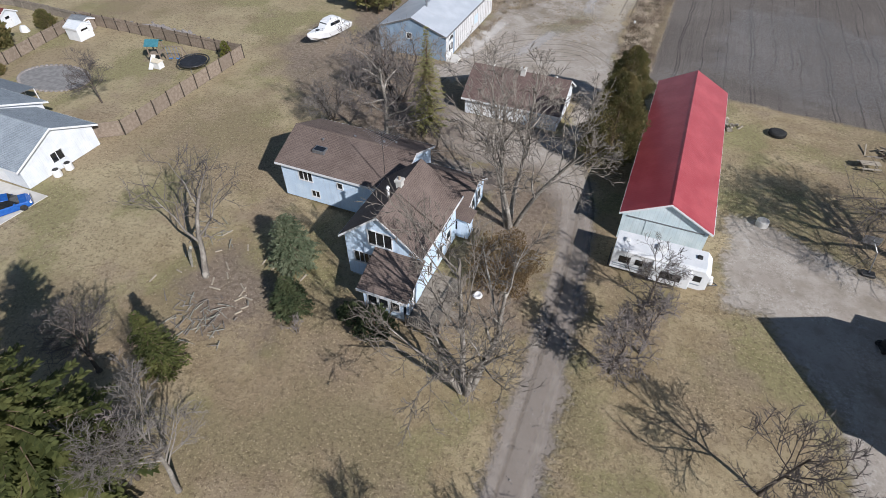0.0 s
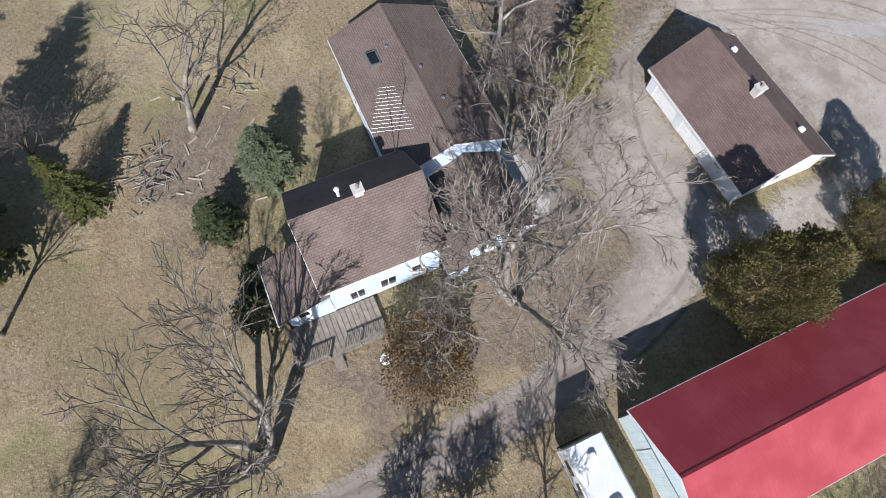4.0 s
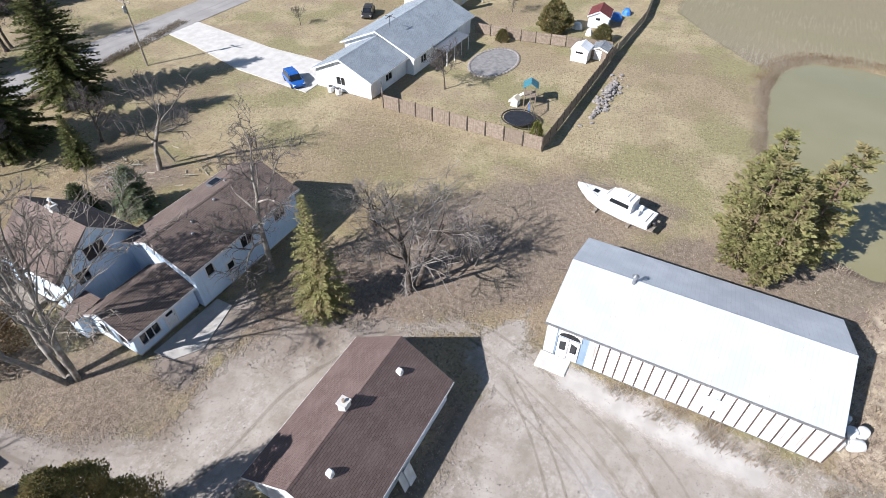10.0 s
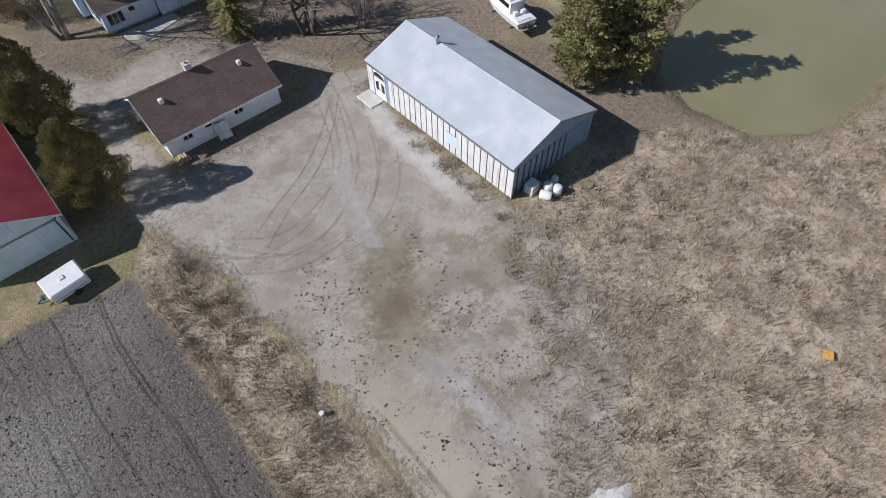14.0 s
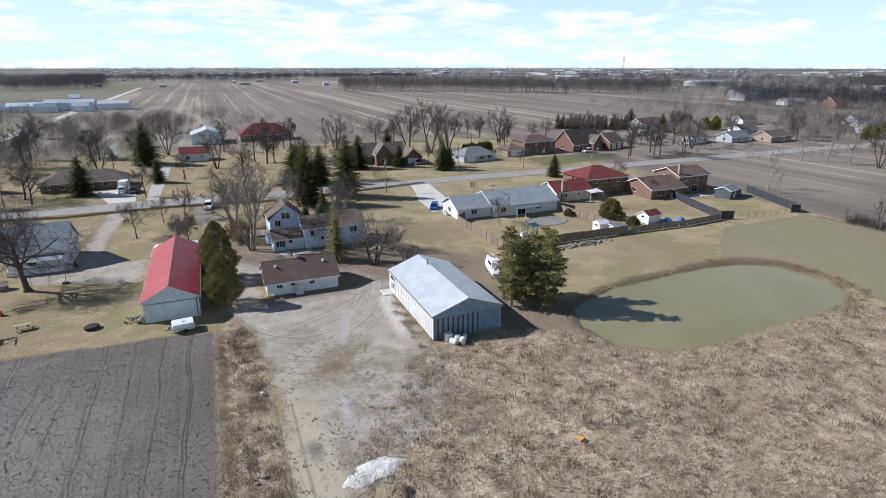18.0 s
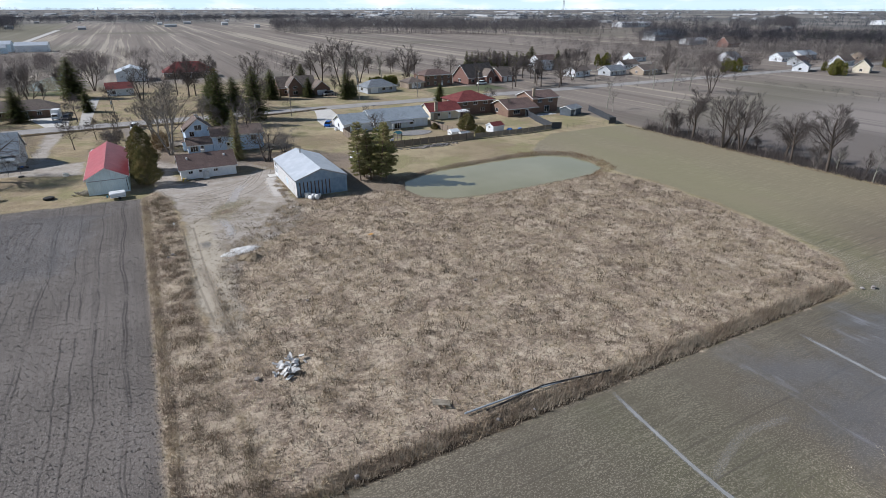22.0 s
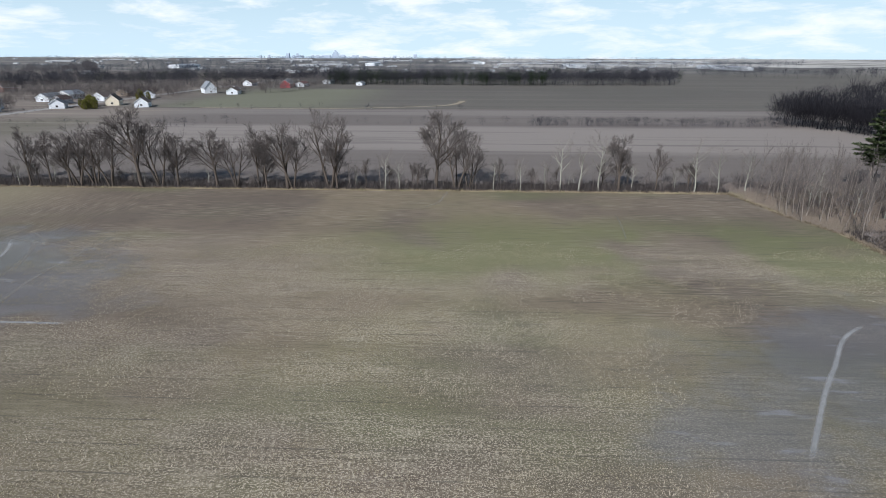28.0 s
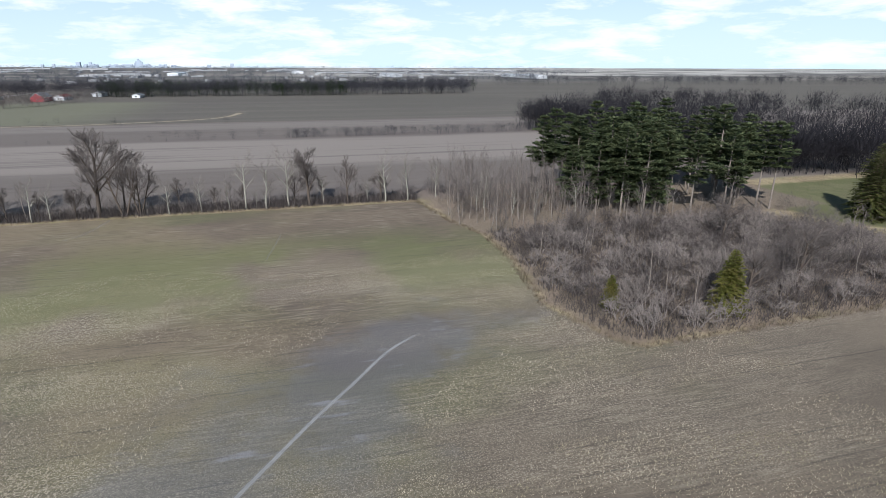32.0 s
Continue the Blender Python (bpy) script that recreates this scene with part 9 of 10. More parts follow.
for k in range(46):
    kind, y = rt.choice("abbbc"), rt.uniform(62, 297)
    plant({"a": tl_a, "b": tl_d, "c": tl_c}[kind], -137.0 + rt.uniform(-2, 2), y, rt.uniform(0, 360), rt.uniform(0.3, 0.62), group="hedgerow trees")
for k in range(70):
    plant(scrub, -137.0 + rt.uniform(-2, 2), rt.uniform(60, 298), rt.uniform(0, 360), rt.uniform(0.35, 0.75), label="leafless scrub bush under the hedgerow trees", group="hedgerow scrub")
for k in range(26):
    plant(sapling, -136.5 + rt.uniform(-1.5, 2), rt.uniform(200, 297), rt.uniform(0, 360), rt.uniform(0.5, 1.0), label="thin bare sapling in the hedgerow", group="hedgerow saplings")

# wood at the end: pines on tall trunks, bare saplings and grey scrub
gp_ = white_pine("white_pine", "tall dark green pine on a long bare trunk", 121, 19.4, 4.7, "pine_needle", 0.4)
gp_.matrix_basis = at(-110.5, 339.0)
gp2 = white_pine("white_pine", "tall dark pine with open feathery branches", 127, 18.8, 4.2, "pine_needle", 0.5)
gp2.matrix_basis = at(-109.0, 348.0)
gp3 = white_pine("white_pine", "dark green pine feathered with boughs almost to the ground", 129, 17.5, 4.4, "pine_needle", 0.16)
gp3.matrix_basis = at(-114.0, 334.5)
for k, (x, y) in enumerate(scatter(50, lambda x, y: sdf(x, y, [(-144, 329), (-116, 334), (-107, 352), (-104, 374), (-125, 388), (-152, 376)]) < 0, (-152, -104, 328, 390), 61)):
    plant(gp_ if k % 2 else gp2, x, y, rt.uniform(0, 360), rt.uniform(0.72, 1.2), group="pine grove")
for x, y in ((-119.0, 331.0), (-109.5, 347.0), (-112.0, 341.0)):
    plant(gp3, x, y, rt.uniform(0, 360), rt.uniform(0.8, 1.05), group="pine grove")
for x, y in ((-107.0, 354.5), (-105.5, 362.0), (-112.5, 334.0), (-108.5, 343.5), (-110.0, 369.0)):
    plant(gp_, x, y, rt.uniform(0, 360), rt.uniform(0.9, 1.02), group="pine grove")
for k in range(80):
    plant(sapling, rt.uniform(-133, -97), rt.uniform(304, 345), rt.uniform(0, 360), rt.uniform(0.6, 1.15), label="thin bare sapling at the edge of the pines", group="wood saplings")
for k in range(70):
    plant(sapling, rt.uniform(-140, -110), rt.uniform(300, 334), rt.uniform(0, 360), rt.uniform(0.75, 1.1), rt.uniform(0.9, 1.45), label="thin bare pole tree at the wood edge", group="wood saplings")
for k in range(9):
    plant(tl_c, rt.uniform(-140, -112), rt.uniform(303, 333), rt.uniform(0, 360), rt.uniform(0.6, 0.95), group="wood edge trees")
wood_in = [(-104, 306), (-88, 306), (-70, 303.5), (-60, 306.5), (-57, 309), (-58, 346), (-58, 372), (-86, 376), (-104, 360), (-103, 330)]
for x, y in scatter(230, lambda x, y: sdf(x, y, wood_in) < -0.5, (-105, -56, 303, 378), 51):
    plant(scrub, x, y, rt.uniform(0, 360), rt.uniform(0.7, 1.2), rt.uniform(0.55, 0.95), label="leafless grey scrub bush in the thicket", group="thicket scrub")
for x, y in scatter(30, lambda x, y: sdf(x, y, wood_in) < -2, (-105, -56, 303, 378), 52):
    plant(sapling, x, y, rt.uniform(0, 360), rt.uniform(0.7, 1.1), label="thin bare sapling in the thicket", group="wood saplings")
for x, y, s in ((-64, 330, 0.7), (-72, 350, 0.8), (-86, 345, 0.75), (-93, 318, 0.6), (-66, 341, 0.8)):
    plant(oak, x, y, rt.uniform(0, 360), s, label="bare grey tree standing out of the thicket")
yc = spruce("yellow_conifer", "yellow-green conical evergreen at the thicket edge", 131, 8.8, 2.7, "cedar_yellow", 1.1, 0.02, 0.6, "conifer", 1.3)
yc.matrix_basis = at(-61.0, 324.0)
plant(yc, -66.0, 309.5, 60, 0.55, label="small yellow-green evergreen in the thicket")
for x, y, s in ((-92, 388, 1.1), (-89, 393, 0.95), (-95, 391, 1.2)):
    plant(old, x, y, rt.uniform(0, 360), s * 0.8, label="dark conifer beyond the thicket")
blades("thicket_floor", "dead stems and brush filling the thicket", scatter(9000, lambda x, y: sdf(x, y, wood_in) < 0.5, (-105, -55, 302, 378), 53), 5, 0.4, 1.6, 0.8, 0.035, "grey_brush", 54, "scrub", tuft=0.5)

# trees round the houses along the road
SPOTS = [(oak, 50, -30, 1.0), (oak, 43, -36, .9), (tl_b, 56, -42, .9), (oak, 62, -30, .9), (oak, 40, -29, .8), (tl_b, 30, -66, .8), (tl_a, 22, -90, .8), (young, 5, -52, 1.2), (tl_b, -5, -66, .9), (oak, -12, -36, .9), (tl_a, -22, -70, .9), (tl_b, 12, -105, .8),
         (oak, -42, -30, .8), (tl_b, -52, -92, 1.0), (tl_b, -80, -80, 1.2), (tl_b, -86, -70, 1.3), (tl_c, -92, -66, 1.4), (tl_c, -84, -62, 1.3), (tl_b, -98, -80, 1.1), (tl_c, -112, -86, 1.2), (tl_b, -128, -90, 1.1), (oak, -70, -95, 1.0),
         (oak, -172, -22, .8), (oak, -168, -30, .9), (oak, -180, -30, .8), (tl_b, -195, -40, .9), (oak, -240, -58, .9), (oak, -262, -40, .9), (tl_b, -275, -52, 1.0), (tl_c, -205, 2, 1.2), (tl_c, -209, 9, 1.3), (tl_c, -214, 14, 1.2), (tl_b, -217, 22, 1.0), (tl_c, -142, 67, .9), (tl_c, -150, 31, .9), (tl_c, -148, 36, .6),
         (young, -112, 24, .9), (young, -115, 8, 1.1), (young, -92, 30, .6), (tl_b, 70, -70, .8), (tl_b, 66, -100, .8), (tl_b, 99, -60, .8), (oak, 98, -30, .9), (tl_b, 75, -130, .8), (tl_b, 99, -160, .8), (tl_b, 74, -190, .8), (tl_b, 98, -220, .8), (oak, -31, 5, 0.5), (young, 14, -28, 1.3), (young, -70, 2, .5)]
for src, x, y, s in SPOTS:
    plant(src, x, y, rt.uniform(0, 360), s * rt.uniform(0.95, 1.15), label="bare tree beside the road and houses", group="roadside trees")
HOMES = [(-62, -58), (-94.5, -48.5), (-126, -57), (-113.5, -53.5), (-148.5, -57), (-162, -52), (-1, -94), (4.5, -122), (-29, -142), (34, -47), (12, -60), (-57, -20), (-212, -88), (-222, -98), (-210, -54), (-231, -50), (-250, -44)]
for k, (x, y) in enumerate(scatter(60, lambda x, y: np.all([np.hypot(x - hx_, y - hy_) > 14 for hx_, hy_ in HOMES], axis=0) & (np.abs(x - 12) > 6), (-260, 60, -120, -27), 81)):
    plant((oak, tl_d, tl_a, young)[k % 4], x, y, rt.uniform(0, 360), rt.uniform(0.6, 0.95), label="bare tree among the houses across the road", group="roadside trees")
for x, y, s in ((18, -84, 1.1), (30, -36, .75), (-26, -29, .85), (-33, -27, .8), (-50, -47, .8), (-64, -45, .55), (-70, -78, .7), (-80, -38, .5), (-104, -9, .5), (-76, -34, .7), (12, -47, .5), (55, -50, .6), (-222, -110, .8), (-228, -92, .7)):
    plant(old, x, y, rt.uniform(0, 360), s * 1.15, s * 0.85, label="dark evergreen tree across the road", group="roadside evergreens")
for k in range(20):
    plant(arb, -97 - k * 0.75, -62 - k * 0.25 + rt.uniform(-.3, .3), k * 40, rt.uniform(1.3, 1.7), label="clipped dark hedge conifer across the road", group="hedge conifers")
for x, y, n in ((-352, -4, 7), (-338, 8, 5), (-300, -30, 6), (-410, 0, 6), (-262, -88, 5)):
    for k in range(n):
        plant(arb, x + rt.uniform(-6, 6), y + rt.uniform(-4, 4), k * 50, rt.uniform(1.8, 3.0), label="dense olive evergreen beside a distant house", group="distant evergreens")
for k in range(22):
    plant(spr, -186 - k * 1.5, -128 + k * 1.0 + rt.uniform(-1, 1), k * 40, rt.uniform(1.0, 1.5), label="evergreen in a windbreak row", group="windbreak")

# far woods and hedges, too many to tell apart
def far_trees(name, label, places, h0, h1, mat, seed, per=34, wide=0.34, thick=1.0, category="woods"):
    """Rounded crowns of fine slivers over a thin stem, as one object."""
    r = np.random.RandomState(seed)
    m = len(places)
    n = m * per
    c = np.repeat(places, per, 0)
    tall = h0 + (h1 - h0) * r.uniform(-0.35, 1.15, m)
    h = np.repeat(tall, per)
    u = r.normal(0, 1, (n, 3))
    u *= (r.uniform(0.0, 1.0, n) ** 0.45 / np.linalg.norm(u, axis=1))[:, None]
    lump = np.repeat(r.uniform(0.75, 1.2, m), per)
    base = far_rise(c[:, 0], c[:, 1])
    p = np.stack([c[:, 0] + u[:, 0] * wide * h * lump, c[:, 1] + u[:, 1] * wide * h * lump, base + h * (0.56 + 0.38 * u[:, 2])], 1)
    way = u * [0.9, 0.9, 0.5] + [0, 0, 0.55] + r.normal(0, 0.3, (n, 3))
    way /= np.linalg.norm(way, axis=1, keepdims=True)
    stem = np.arange(n) % per < 2
    p[stem] = np.stack([c[stem, 0], c[stem, 1], base[stem]], 1)
    way[stem] = np.array([0, 0, 1.0]) + r.normal(0, 0.12, (stem.sum(), 3))
    ln = np.where(stem, 0.6, r.uniform(0.1, 0.3, n)) * h
    w = np.where(stem, 0.012, r.uniform(0.006, 0.016, n)) * h * thick
    aa = r.uniform(0, 6.283, n)
    o = np.stack([np.cos(aa) * w, np.sin(aa) * w, np.zeros(n)], 1)
    v = np.stack([p - o, p + o, p + way * ln[:, None]], 1).reshape(-1, 3)
    ob = new(name, foliage(v, np.arange(3 * n).reshape(n, 3), name, mat))
    return tagged(ob, label, category, kind="stuff")


def belt(n, x0, x1, y0, y1, seed):
    r = np.random.RandomState(seed)
    return np.stack([r.uniform(x0, x1, n), r.uniform(y0, y1, n)], 1)


def stand(n, line, depth, seed):
    """Places along a line and up to depth behind it, as seen from the farm; denser at the front."""
    r = np.random.RandomState(seed)
    p = np.array(line, float)
    seg = np.hypot(*np.diff(p, axis=0).T)
    u = r.uniform(0, seg.sum(), n)
    at_ = np.concatenate([[0], np.cumsum(seg)])
    x, y = np.interp(u, at_, p[:, 0]), np.interp(u, at_, p[:, 1])
    d = np.stack([x + 10, y - 150], 1)
    d /= np.linalg.norm(d, axis=1, keepdims=True)
    k = r.uniform(0, 1, n) ** 1.6 * depth
    return np.stack([x, y], 1) + d * k[:, None] + r.normal(0, 2.5, (n, 2))


far_trees("thicket_brush", "dense leafless grey brush of the thicket", scatter(460, lambda x, y: sdf(x, y, wood_in) < -0.3, (-105, -56, 303, 378), 71), 2.2, 4.0, "grey_brush", 72, 260, 0.6, 0.45, "scrub")
far_trees("hedge_brush", "leafless brush and young growth under the pines and along the wood edge", np.concatenate([scatter(200, lambda x, y: (y > 301) & (x < -112), (-142, -112, 299, 336), 73), scatter(170, lambda x, y: x < -134.5, (-140, -134.5, 62, 298), 74), belt(90, -112, -101, 328, 378, 76)]), 1.6, 4.2, "grey_brush", 75, 170, 0.42, 0.42, "scrub")
far_trees("far_woods", "leafless grey-brown wood beyond the ploughland", np.concatenate([
    stand(1000, [(-182, -640), (-318, -575), (-430, -470), (-574, -433)], 260, 1),
    stand(420, [(-574, -433), (-936, -382), (-1250, -600)], 120, 4)]), 15, 20, "far_twig", 5, 110, 0.40, 0.6)
far_trees("far_woods", "dark leafless wood on the far side of the fields", np.concatenate([
    stand(1900, [(135, -900), (207, -802), (300, -800), (620, -760)], 900, 2), stand(900, [(260, -1310), (60, -1260), (-146, -1300), (-560, -1375)], 260, 3), stand(1100, [(-600, -40), (-650, 60), (-640, 240), (-656, 470)], 120, 6), stand(500, [(-440, -230), (-500, -150), (-580, -40)], 200, 7), stand(420, [(-910, 600), (-860, 1170), (-700, 1600)], 130, 8)]), 13, 18, "far_mid", 11, 110, 0.40, 0.6)
far_trees("far_woods", "dense wood behind the pines, coloured dark as under cloud", np.concatenate([stand(1700, [(-290, 388), (-255, 400), (-200, 398), (-142, 404), (-132, 445), (-120, 520), (-100, 640)], 330, 9), stand(500, [(-276, 388), (-235, 405), (-142, 404), (-132, 445), (-120, 520)], 30, 10)]), 10, 15, "far_clouded", 12, 130, 0.40, 0.6)
far_trees("far_woods", "dark evergreen stand among the far bare trees", np.concatenate([stand(300, [(-650, 80), (-640, 330)], 70, 13), belt(40, -1000, -700, 350, 500, 14), stand(40, [(-560, -150), (-640, -30)], 60, 15)]), 11, 16, "far_green", 15, 90, 0.22, 0.8)
far_trees("far_hedges", "leafless hedgerow bushes between the far fields", np.concatenate([
    belt(260, -271, -266, 262, 392, 16), belt(34, -271, -266, 100, 262, 17), belt(40, -352, -338, 60, 235, 18), belt(40, -262, -250, 20, 110, 19), belt(60, -420, -170, -8, 2, 20)]), 2.0, 4.5, "far_mid", 24, 60, 0.5, 0.9)
far_trees("far_hedges", "bare trees among the houses along the road", np.concatenate([
    belt(200, -480, -270, -140, -60, 21), stand(420, [(-400, -90), (-430, -40), (-470, 0)], 230, 45), stand(110, [(-470, 30), (-500, 70), (-600, 90)], 30, 46), belt(110, 96, 150, -420, -100, 22), belt(110, -40, 75, -260, -160, 23), belt(45, 20, 75, -150, -90, 25), belt(260, -620, -300, -260, -140, 40), belt(60, -520, -420, -45, 10, 41), belt(50, 96, 170, -100, -25, 43), belt(30, -160, -60, -170, -120, 44)]), 5, 11, "yard_twig", 26, 110, 0.42, 0.6)
across = scatter(170, lambda x, y: sdf(x, y, [(44, -72), (76, -62), (78, -190), (60, -250), (-6, -250), (10, -170), (42, -150)]) < 0, (-10, 86, -275, -55), 301)
far_trees("bare_woods", "brown leafless wood between the side road and the long drive", across, 6.5, 11, "brown_wood", 302, 300, 0.36, 0.38)
far_trees("village_trees", "brown bare trees standing among the distant houses", np.concatenate([belt(70, -470, -330, -70, 10, 321), belt(60, -330, -262, -66, -24, 322), belt(26, -250, -180, -120, -60, 323), belt(30, -600, -470, -20, 60, 324)]), 5.5, 9.5, "brown_wood", 325, 220, 0.38, 0.5)
far_trees("roadside_brush", "dark leafless brush in the verge across the road", np.concatenate([belt(26, 30, 84, -34, -26, 303), belt(20, -20, 8, -200, -150, 304), belt(24, -260, -170, -34, -24, 305), belt(16, -60, -30, -30, -25, 306)]), 1.6, 3.6, "brown_wood", 307, 220, 0.55, 0.5, "scrub")
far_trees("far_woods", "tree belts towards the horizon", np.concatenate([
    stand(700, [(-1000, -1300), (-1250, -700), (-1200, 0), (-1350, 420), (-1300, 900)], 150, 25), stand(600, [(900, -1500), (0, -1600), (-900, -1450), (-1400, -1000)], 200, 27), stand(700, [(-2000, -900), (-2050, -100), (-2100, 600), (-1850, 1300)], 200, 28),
    stand(900, [(1800, -2600), (0, -2800), (-1800, -2300), (-2900, -900), (-3100, 400), (-2700, 1800)], 500, 29), stand(900, [(1500, -4200), (-1800, -4000), (-4000, -1800), (-4300, 1000), (-4000, 2200)], 400, 30), stand(700, [(1500, -4300), (-1800, -4100), (-4100, -1800), (-4400, 600)], 300, 33)]), 12, 18, "far_haze", 31, 34, 0.9, 2.2)
# towns on the horizon: small pale buildings among the trees and a cluster of towers
rb = np.random.RandomState(31)
tg = Geo()
for k in range(420):
    d0, a0 = 900 + 2900 * rb.uniform(0, 1) ** 0.7, rb.uniform(math.radians(62), math.radians(190))
    x, y = -math.sin(a0) * d0, math.cos(a0) * d0
    w, d_, h = rb.uniform(4, 11), rb.uniform(4, 9), rb.uniform(2.6, 4.5)
    if k % 6 == 0 and d0 > 1600:
        w, d_, h = rb.uniform(8, 20), rb.uniform(30, 90), rb.uniform(3, 5)
    g0 = float(far_rise(x, y))
    tg.rings([[(x + i * w, y + j * d_, g0 + z) for i, j in ((-1, -1), (1, -1), (1, 1), (-1, 1))] for z in (0, h)] + [[(x - w, y, g0 + h + 2), (x + w, y, g0 + h + 2), (x + w, y + 0.1, g0 + h + 2), (x - w, y + 0.1, g0 + h + 2)]])
tagged(new("far_town", tg.mesh("far_town", "town_wall")), "scattered pale houses and sheds towards the horizon", "town", kind="stuff")
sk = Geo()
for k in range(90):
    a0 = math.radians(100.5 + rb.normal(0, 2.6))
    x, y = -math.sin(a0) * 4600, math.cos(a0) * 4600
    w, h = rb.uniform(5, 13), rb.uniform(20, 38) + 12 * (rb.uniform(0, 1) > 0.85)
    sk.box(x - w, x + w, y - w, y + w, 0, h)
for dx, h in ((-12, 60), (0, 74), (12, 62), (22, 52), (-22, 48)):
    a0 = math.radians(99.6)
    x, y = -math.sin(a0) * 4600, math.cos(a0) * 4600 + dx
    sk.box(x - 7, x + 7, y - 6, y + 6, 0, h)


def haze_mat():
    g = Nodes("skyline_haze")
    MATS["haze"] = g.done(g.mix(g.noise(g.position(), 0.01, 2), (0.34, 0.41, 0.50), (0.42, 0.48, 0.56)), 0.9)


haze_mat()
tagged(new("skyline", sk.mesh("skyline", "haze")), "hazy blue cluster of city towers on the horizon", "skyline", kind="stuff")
for k, (dx, dz) in enumerate(((0, 0), (34, -4))):
    a0 = math.radians(137.6)
    ms = thing("radio_mast", "thin lattice radio mast on the horizon", "mast", -math.sin(a0) * 2600 + dx, math.cos(a0) * 2600 + dx, 0, group="radio masts")
    part("lattice", Geo().tube([(0, 0, 0), (0, 0, 82 + dz)], [1.2, 0.6], 4), "grey_metal", ms)

# dried wheel tracks on the crop and ruts on the yard
def track_mat(name, c1, c2, strength, ends=0.12):
    g = Nodes(name)
    v = g.position()
    e = g.n.new("ShaderNodeUVMap")
    sep = g.n.new("ShaderNodeSeparateXYZ")
    g.l.new(e.outputs[0], sep.inputs[0])
    off = g.math("ABSOLUTE", g.math("SUBTRACT", sep.outputs["X"], 0.5))
    off = g.math("ADD", off, g.math("MULTIPLY", g.math("SUBTRACT", g.noise(v, 1.6, 5, 0.65), 0.5), 0.55))
    fade = g.math("MULTIPLY", g.ramp(off, 0.46, 0.12), g.ramp(sep.outputs["Y"], 0.0, ends))
    fade = g.math("MULTIPLY", fade, g.ramp(sep.outputs["Y"], 1.0, 1.0 - ends))
    g.put(g.math("MULTIPLY", fade, strength), g.p.inputs["Alpha"])
    MATS[name] = g.done(g.mix(g.ramp(g.noise(v, 0.8, 4), 0.35, 0.7), c1, c2), 0.9, 0.0, 0.15)


track_mat("pale_track", (0.25, 0.255, 0.255), (0.34, 0.345, 0.345), 0.8)
track_mat("faint_track", (0.20, 0.19, 0.17), (0.27, 0.255, 0.235), 0.32)
track_mat("dark_rut", (0.125, 0.105, 0.085), (0.18, 0.155, 0.13), 0.4)
track_mat("faint_rut", (0.15, 0.125, 0.10), (0.21, 0.18, 0.15), 0.3)
track_mat("wet_sheen", (0.10, 0.105, 0.11), (0.16, 0.165, 0.17), 0.7, 0.45)


def ribbon(name, label, pts, width, mat, z=0.03):
    """A soft-edged band along a smooth line on the ground."""
    p = [Vector((x, y, 0)) for x, y in pts]
    line = []
    for i in range(len(p) - 1):
        a, b, c, d = p[max(i - 1, 0)], p[i], p[i + 1], p[min(i + 2, len(p) - 1)]
        n = max(3, int((c - b).length / 1.0))
        for k in range(n):
            t = k / n
            line.append(0.5 * ((2 * b) + (c - a) * t + (2 * a - 5 * b + 4 * c - d) * t * t + (3 * b - a - 3 * c + d) * t ** 3))
    line.append(p[-1])
    vs, fs, uvs = [], [], []
    for i, q in enumerate(line):
        d = (line[min(i + 1, len(line) - 1)] - line[max(i - 1, 0)]).normalized()
        nrm = Vector((-d.y, d.x, 0)) * width / 2
        for s, e in ((-1, 0.0), (0, 0.5), (1, 1.0)):
            w = q + nrm * s
            vs.append((w.x, w.y, float(ground_z(np.array([w.x]), np.array([w.y]))[0]) + z))
            uvs.append((e, i / (len(line) - 1)))
    for i in range(len(line) - 1):
        for s in (0, 1):
            k = i * 3 + s
            fs.append((k, k + 1, k + 4, k + 3))
    mm = bpy.data.meshes.new(name)
    mm.from_pydata(vs, [], fs)
    uv = mm.uv_layers.new(name="UVMap")
    for lp_ in mm.loops:
        uv.data[lp_.index].uv = uvs[lp_.vertex_index]
    mm.materials.append(MATS[mat])
    ob = new(name, mm)
    ob.visible_shadow = False
    return tagged(ob, label, "track", kind="structure")


for k, pts in enumerate(TRACKS):
    ribbon("trim_track", "pale dried wheel track across the crop", pts, (0.9, 0.95, 0.7, 0.75, 0.55)[k], "pale_track" if k < 4 else "faint_track")
for pts in ([(-66, 158.5), (-72, 160.2), (-78, 160), (-84, 157.5), (-90, 154)], [(-68, 165.5), (-77, 166.5), (-86, 163.5), (-94, 159)], [(-37.5, 160), (-44, 158), (-50, 158.6)], 
            [(-60, 176), (-76, 172), (-96, 172)], [(-40, 262), (-32, 258), (-22, 257)], [(-133, 231), (-122, 229), (-118, 226)], [(-95, 152), (-92, 160), (-89.5, 170), (-88, 180)], [(-98, 155), (-94, 160), (-90, 163.5)], [(-91.5, 162), (-96, 166), (-99, 171)]):
    ribbon("trim_track", "faint dried track on the crop", pts, 1.2, "faint_track", 0.025)
for k, pts in enumerate(RUTS):
    ribbon("trim_rut", "brown wheel rut on the gravel", pts, 0.42 if k < 3 else 0.5, "faint_rut" if k < 3 else "dark_rut", 0.035)
for d in (-1.5, 1.7):
    for pts in RUTS[:2]:
        ribbon("trim_rut", "faint brown wheel rut curving over the yard", [(x + d, y - d * 0.75) for x, y in pts[1:-1]], 0.3, "faint_rut", 0.03)
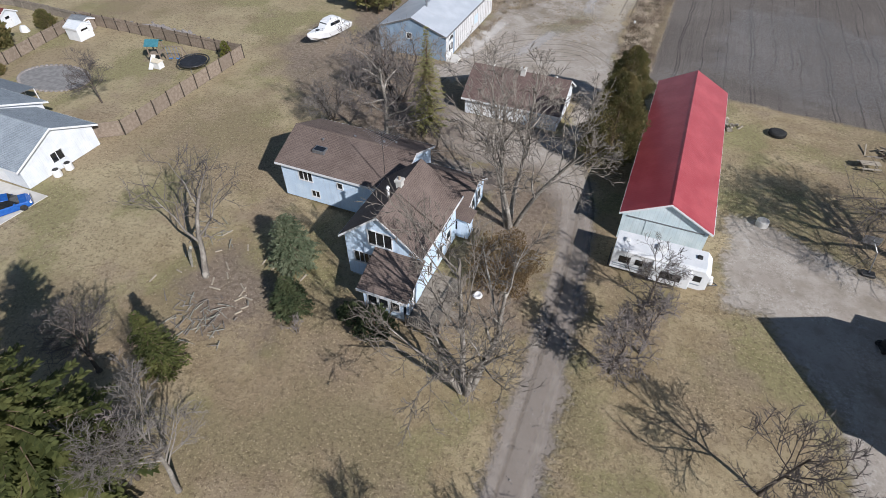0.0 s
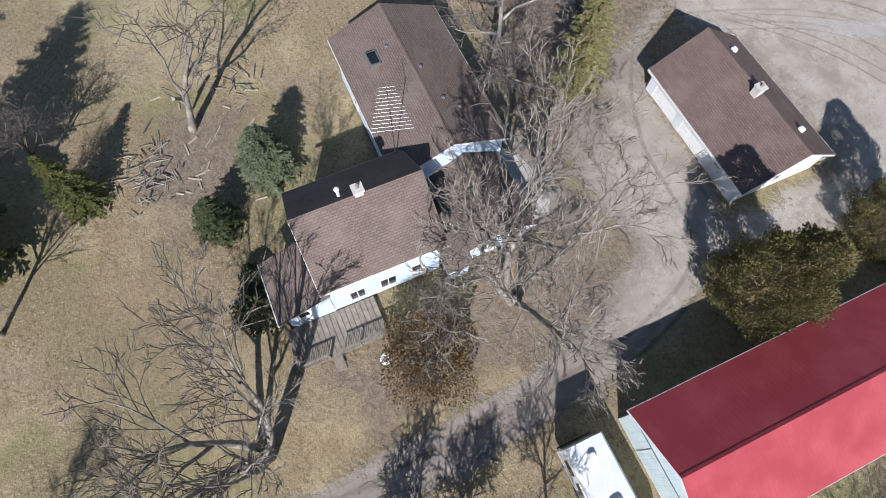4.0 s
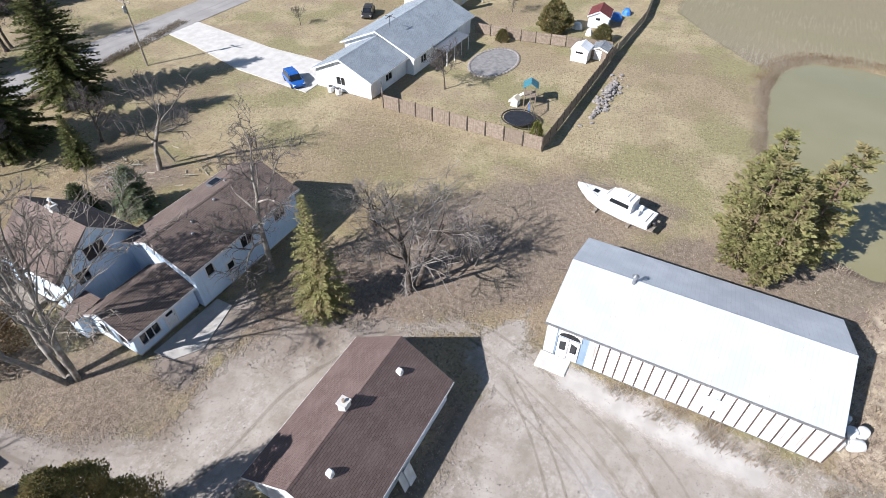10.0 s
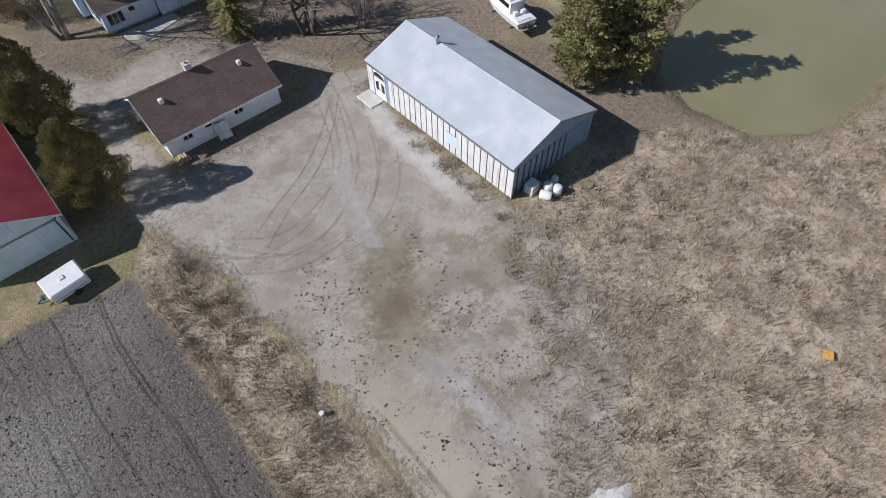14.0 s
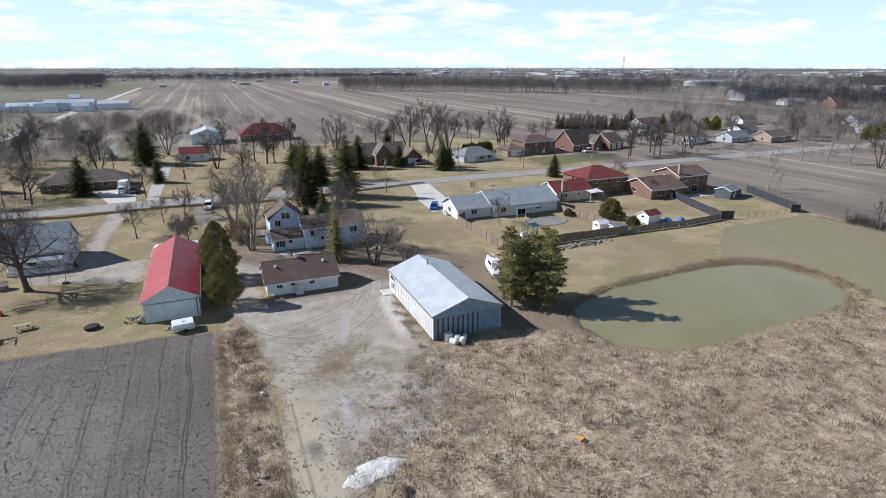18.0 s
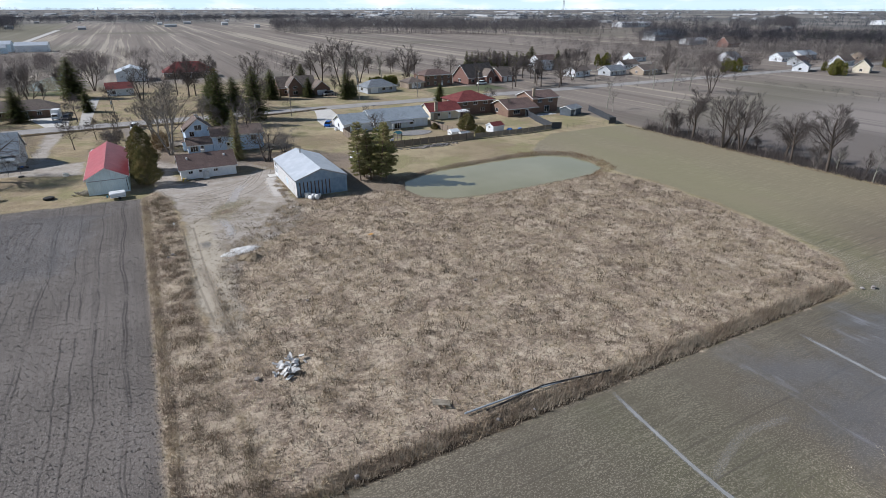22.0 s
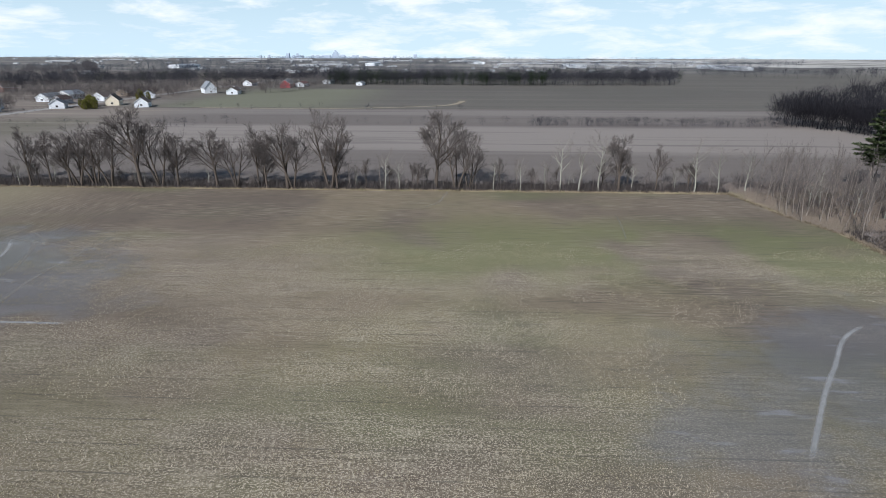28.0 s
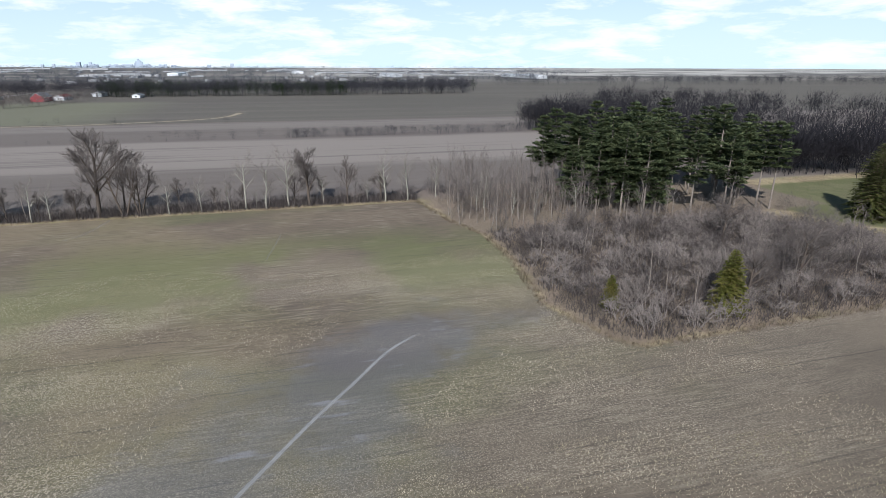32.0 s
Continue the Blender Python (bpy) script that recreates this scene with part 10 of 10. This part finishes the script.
for d in (0.0, 1.7):
    ribbon("trim_rut", "twin wheel ruts running from the garage corner over the yard", [(-24.6 + d * 0.6, 58.2), (-21.5 + d * 0.8, 61.6), (-17.6 + d * 0.8, 64.9 - d * 0.3), (-13.1 + d * 0.6, 67.2 - d * 0.5), (-9.6, 69.4 - d)], 0.3, "dark_rut", 0.04)
track_mat("dark_ditch", (0.045, 0.036, 0.027), (0.085, 0.066, 0.048), 0.9, 0.05)
track_mat("pale_margin", (0.28, 0.24, 0.18), (0.38, 0.33, 0.25), 0.8, 0.1)
track_mat("yard_moss", (0.15, 0.132, 0.075), (0.21, 0.185, 0.115), 0.6, 0.35)
track_mat("yard_brown", (0.15, 0.11, 0.085), (0.21, 0.16, 0.125), 0.7, 0.5)
track_mat("white_rubble", (0.46, 0.44, 0.415), (0.6, 0.58, 0.55), 0.7, 0.15)
track_mat("grey_smear", (0.34, 0.335, 0.335), (0.45, 0.445, 0.445), 0.55, 0.3)
track_mat("pale_rut", (0.30, 0.265, 0.235), (0.38, 0.345, 0.31), 0.45)
for dx in (-1.05, 1.05):
    ribbon("trim_rut", "pale worn wheel track on the drive", [(-1.5 + dx, -12), (-1.45 + dx, 5), (-1.9 + dx, 18), (-2.7 + dx, 30), (-4.4 + dx, 38), (-8 + dx, 43)], 1.15, "pale_rut", 0.045)
ribbon("trim_patch", "olive weedy patch on the gravel", [(-20.0, 73.0), (-16.8, 75.6), (-13.8, 79.4), (-12.4, 86.0)], 6.5, "yard_moss", 0.04)
ribbon("trim_ditch", "dark narrow ditch between the rough grass and the crop", [(-12.4, 147.4), (-30, 147.4), (-55, 147.4), (-78, 147.5)], 1.1, "dark_ditch", 0.02)
ribbon("trim_ditch", "dark weedy ditch along the country road", [(57, -15.5), (30, -10.6), (22, -11.2), (7, -12.2), (-11, -9.6), (-20, -9.4), (-50, -13.9), (-70, -17.2)], 2.0, "dark_ditch", 0.02)
ribbon("trim_ditch", "dark narrow drain cut into the crop", [(-12.6, 147.0), (-12.5, 149), (-11.8, 151), (-11.7, 153.4), (-11.1, 155.5), (-11.0, 158)], 0.5, "dark_ditch", 0.03)
ribbon("trim_margin", "pale weedy margin between the far fields", [(-352, 60), (-348, 120), (-352, 165), (-377, 223), (-428, 236)], 9.0, "pale_margin", 0.05)
ribbon("trim_patch", "reddish brown bare patch on the gravel", [(-16.8, 79.5), (-13.8, 79.8), (-11.0, 81.2)], 3.2, "yard_brown", 0.043)
ribbon("trim_patch", "grey crushed stone smeared over the yard", [(-21.0, 63.0), (-18.0, 68.0), (-16.5, 73.0), (-14.0, 79.0)], 2.8, "grey_smear", 0.037)
ribbon("trim_patch", "grey crushed stone worn along the lane", [(-12.5, 82.0), (-13.5, 88.0), (-12.8, 93.5)], 2.2, "grey_smear", 0.038)
ribbon("trim_patch", "dark damp stain on the gravel lane", [(-9.0, 91.8), (-9.3, 93.6), (-9.0, 95.8)], 2.4, "wet_sheen", 0.04)
ribbon("trim_patch", "pale crushed rubble along the pole barn wall", [(-25.8, 61.0), (-25.0, 68.0), (-24.4, 76.5)], 3.6, "white_rubble", 0.035)
ribbon("trim_patch", "worn brown track where the lane enters the rough grass", [(-7.6, 100), (-8.4, 110), (-8.8, 121), (-10.5, 131)], 2.2, "dark_rut", 0.05)
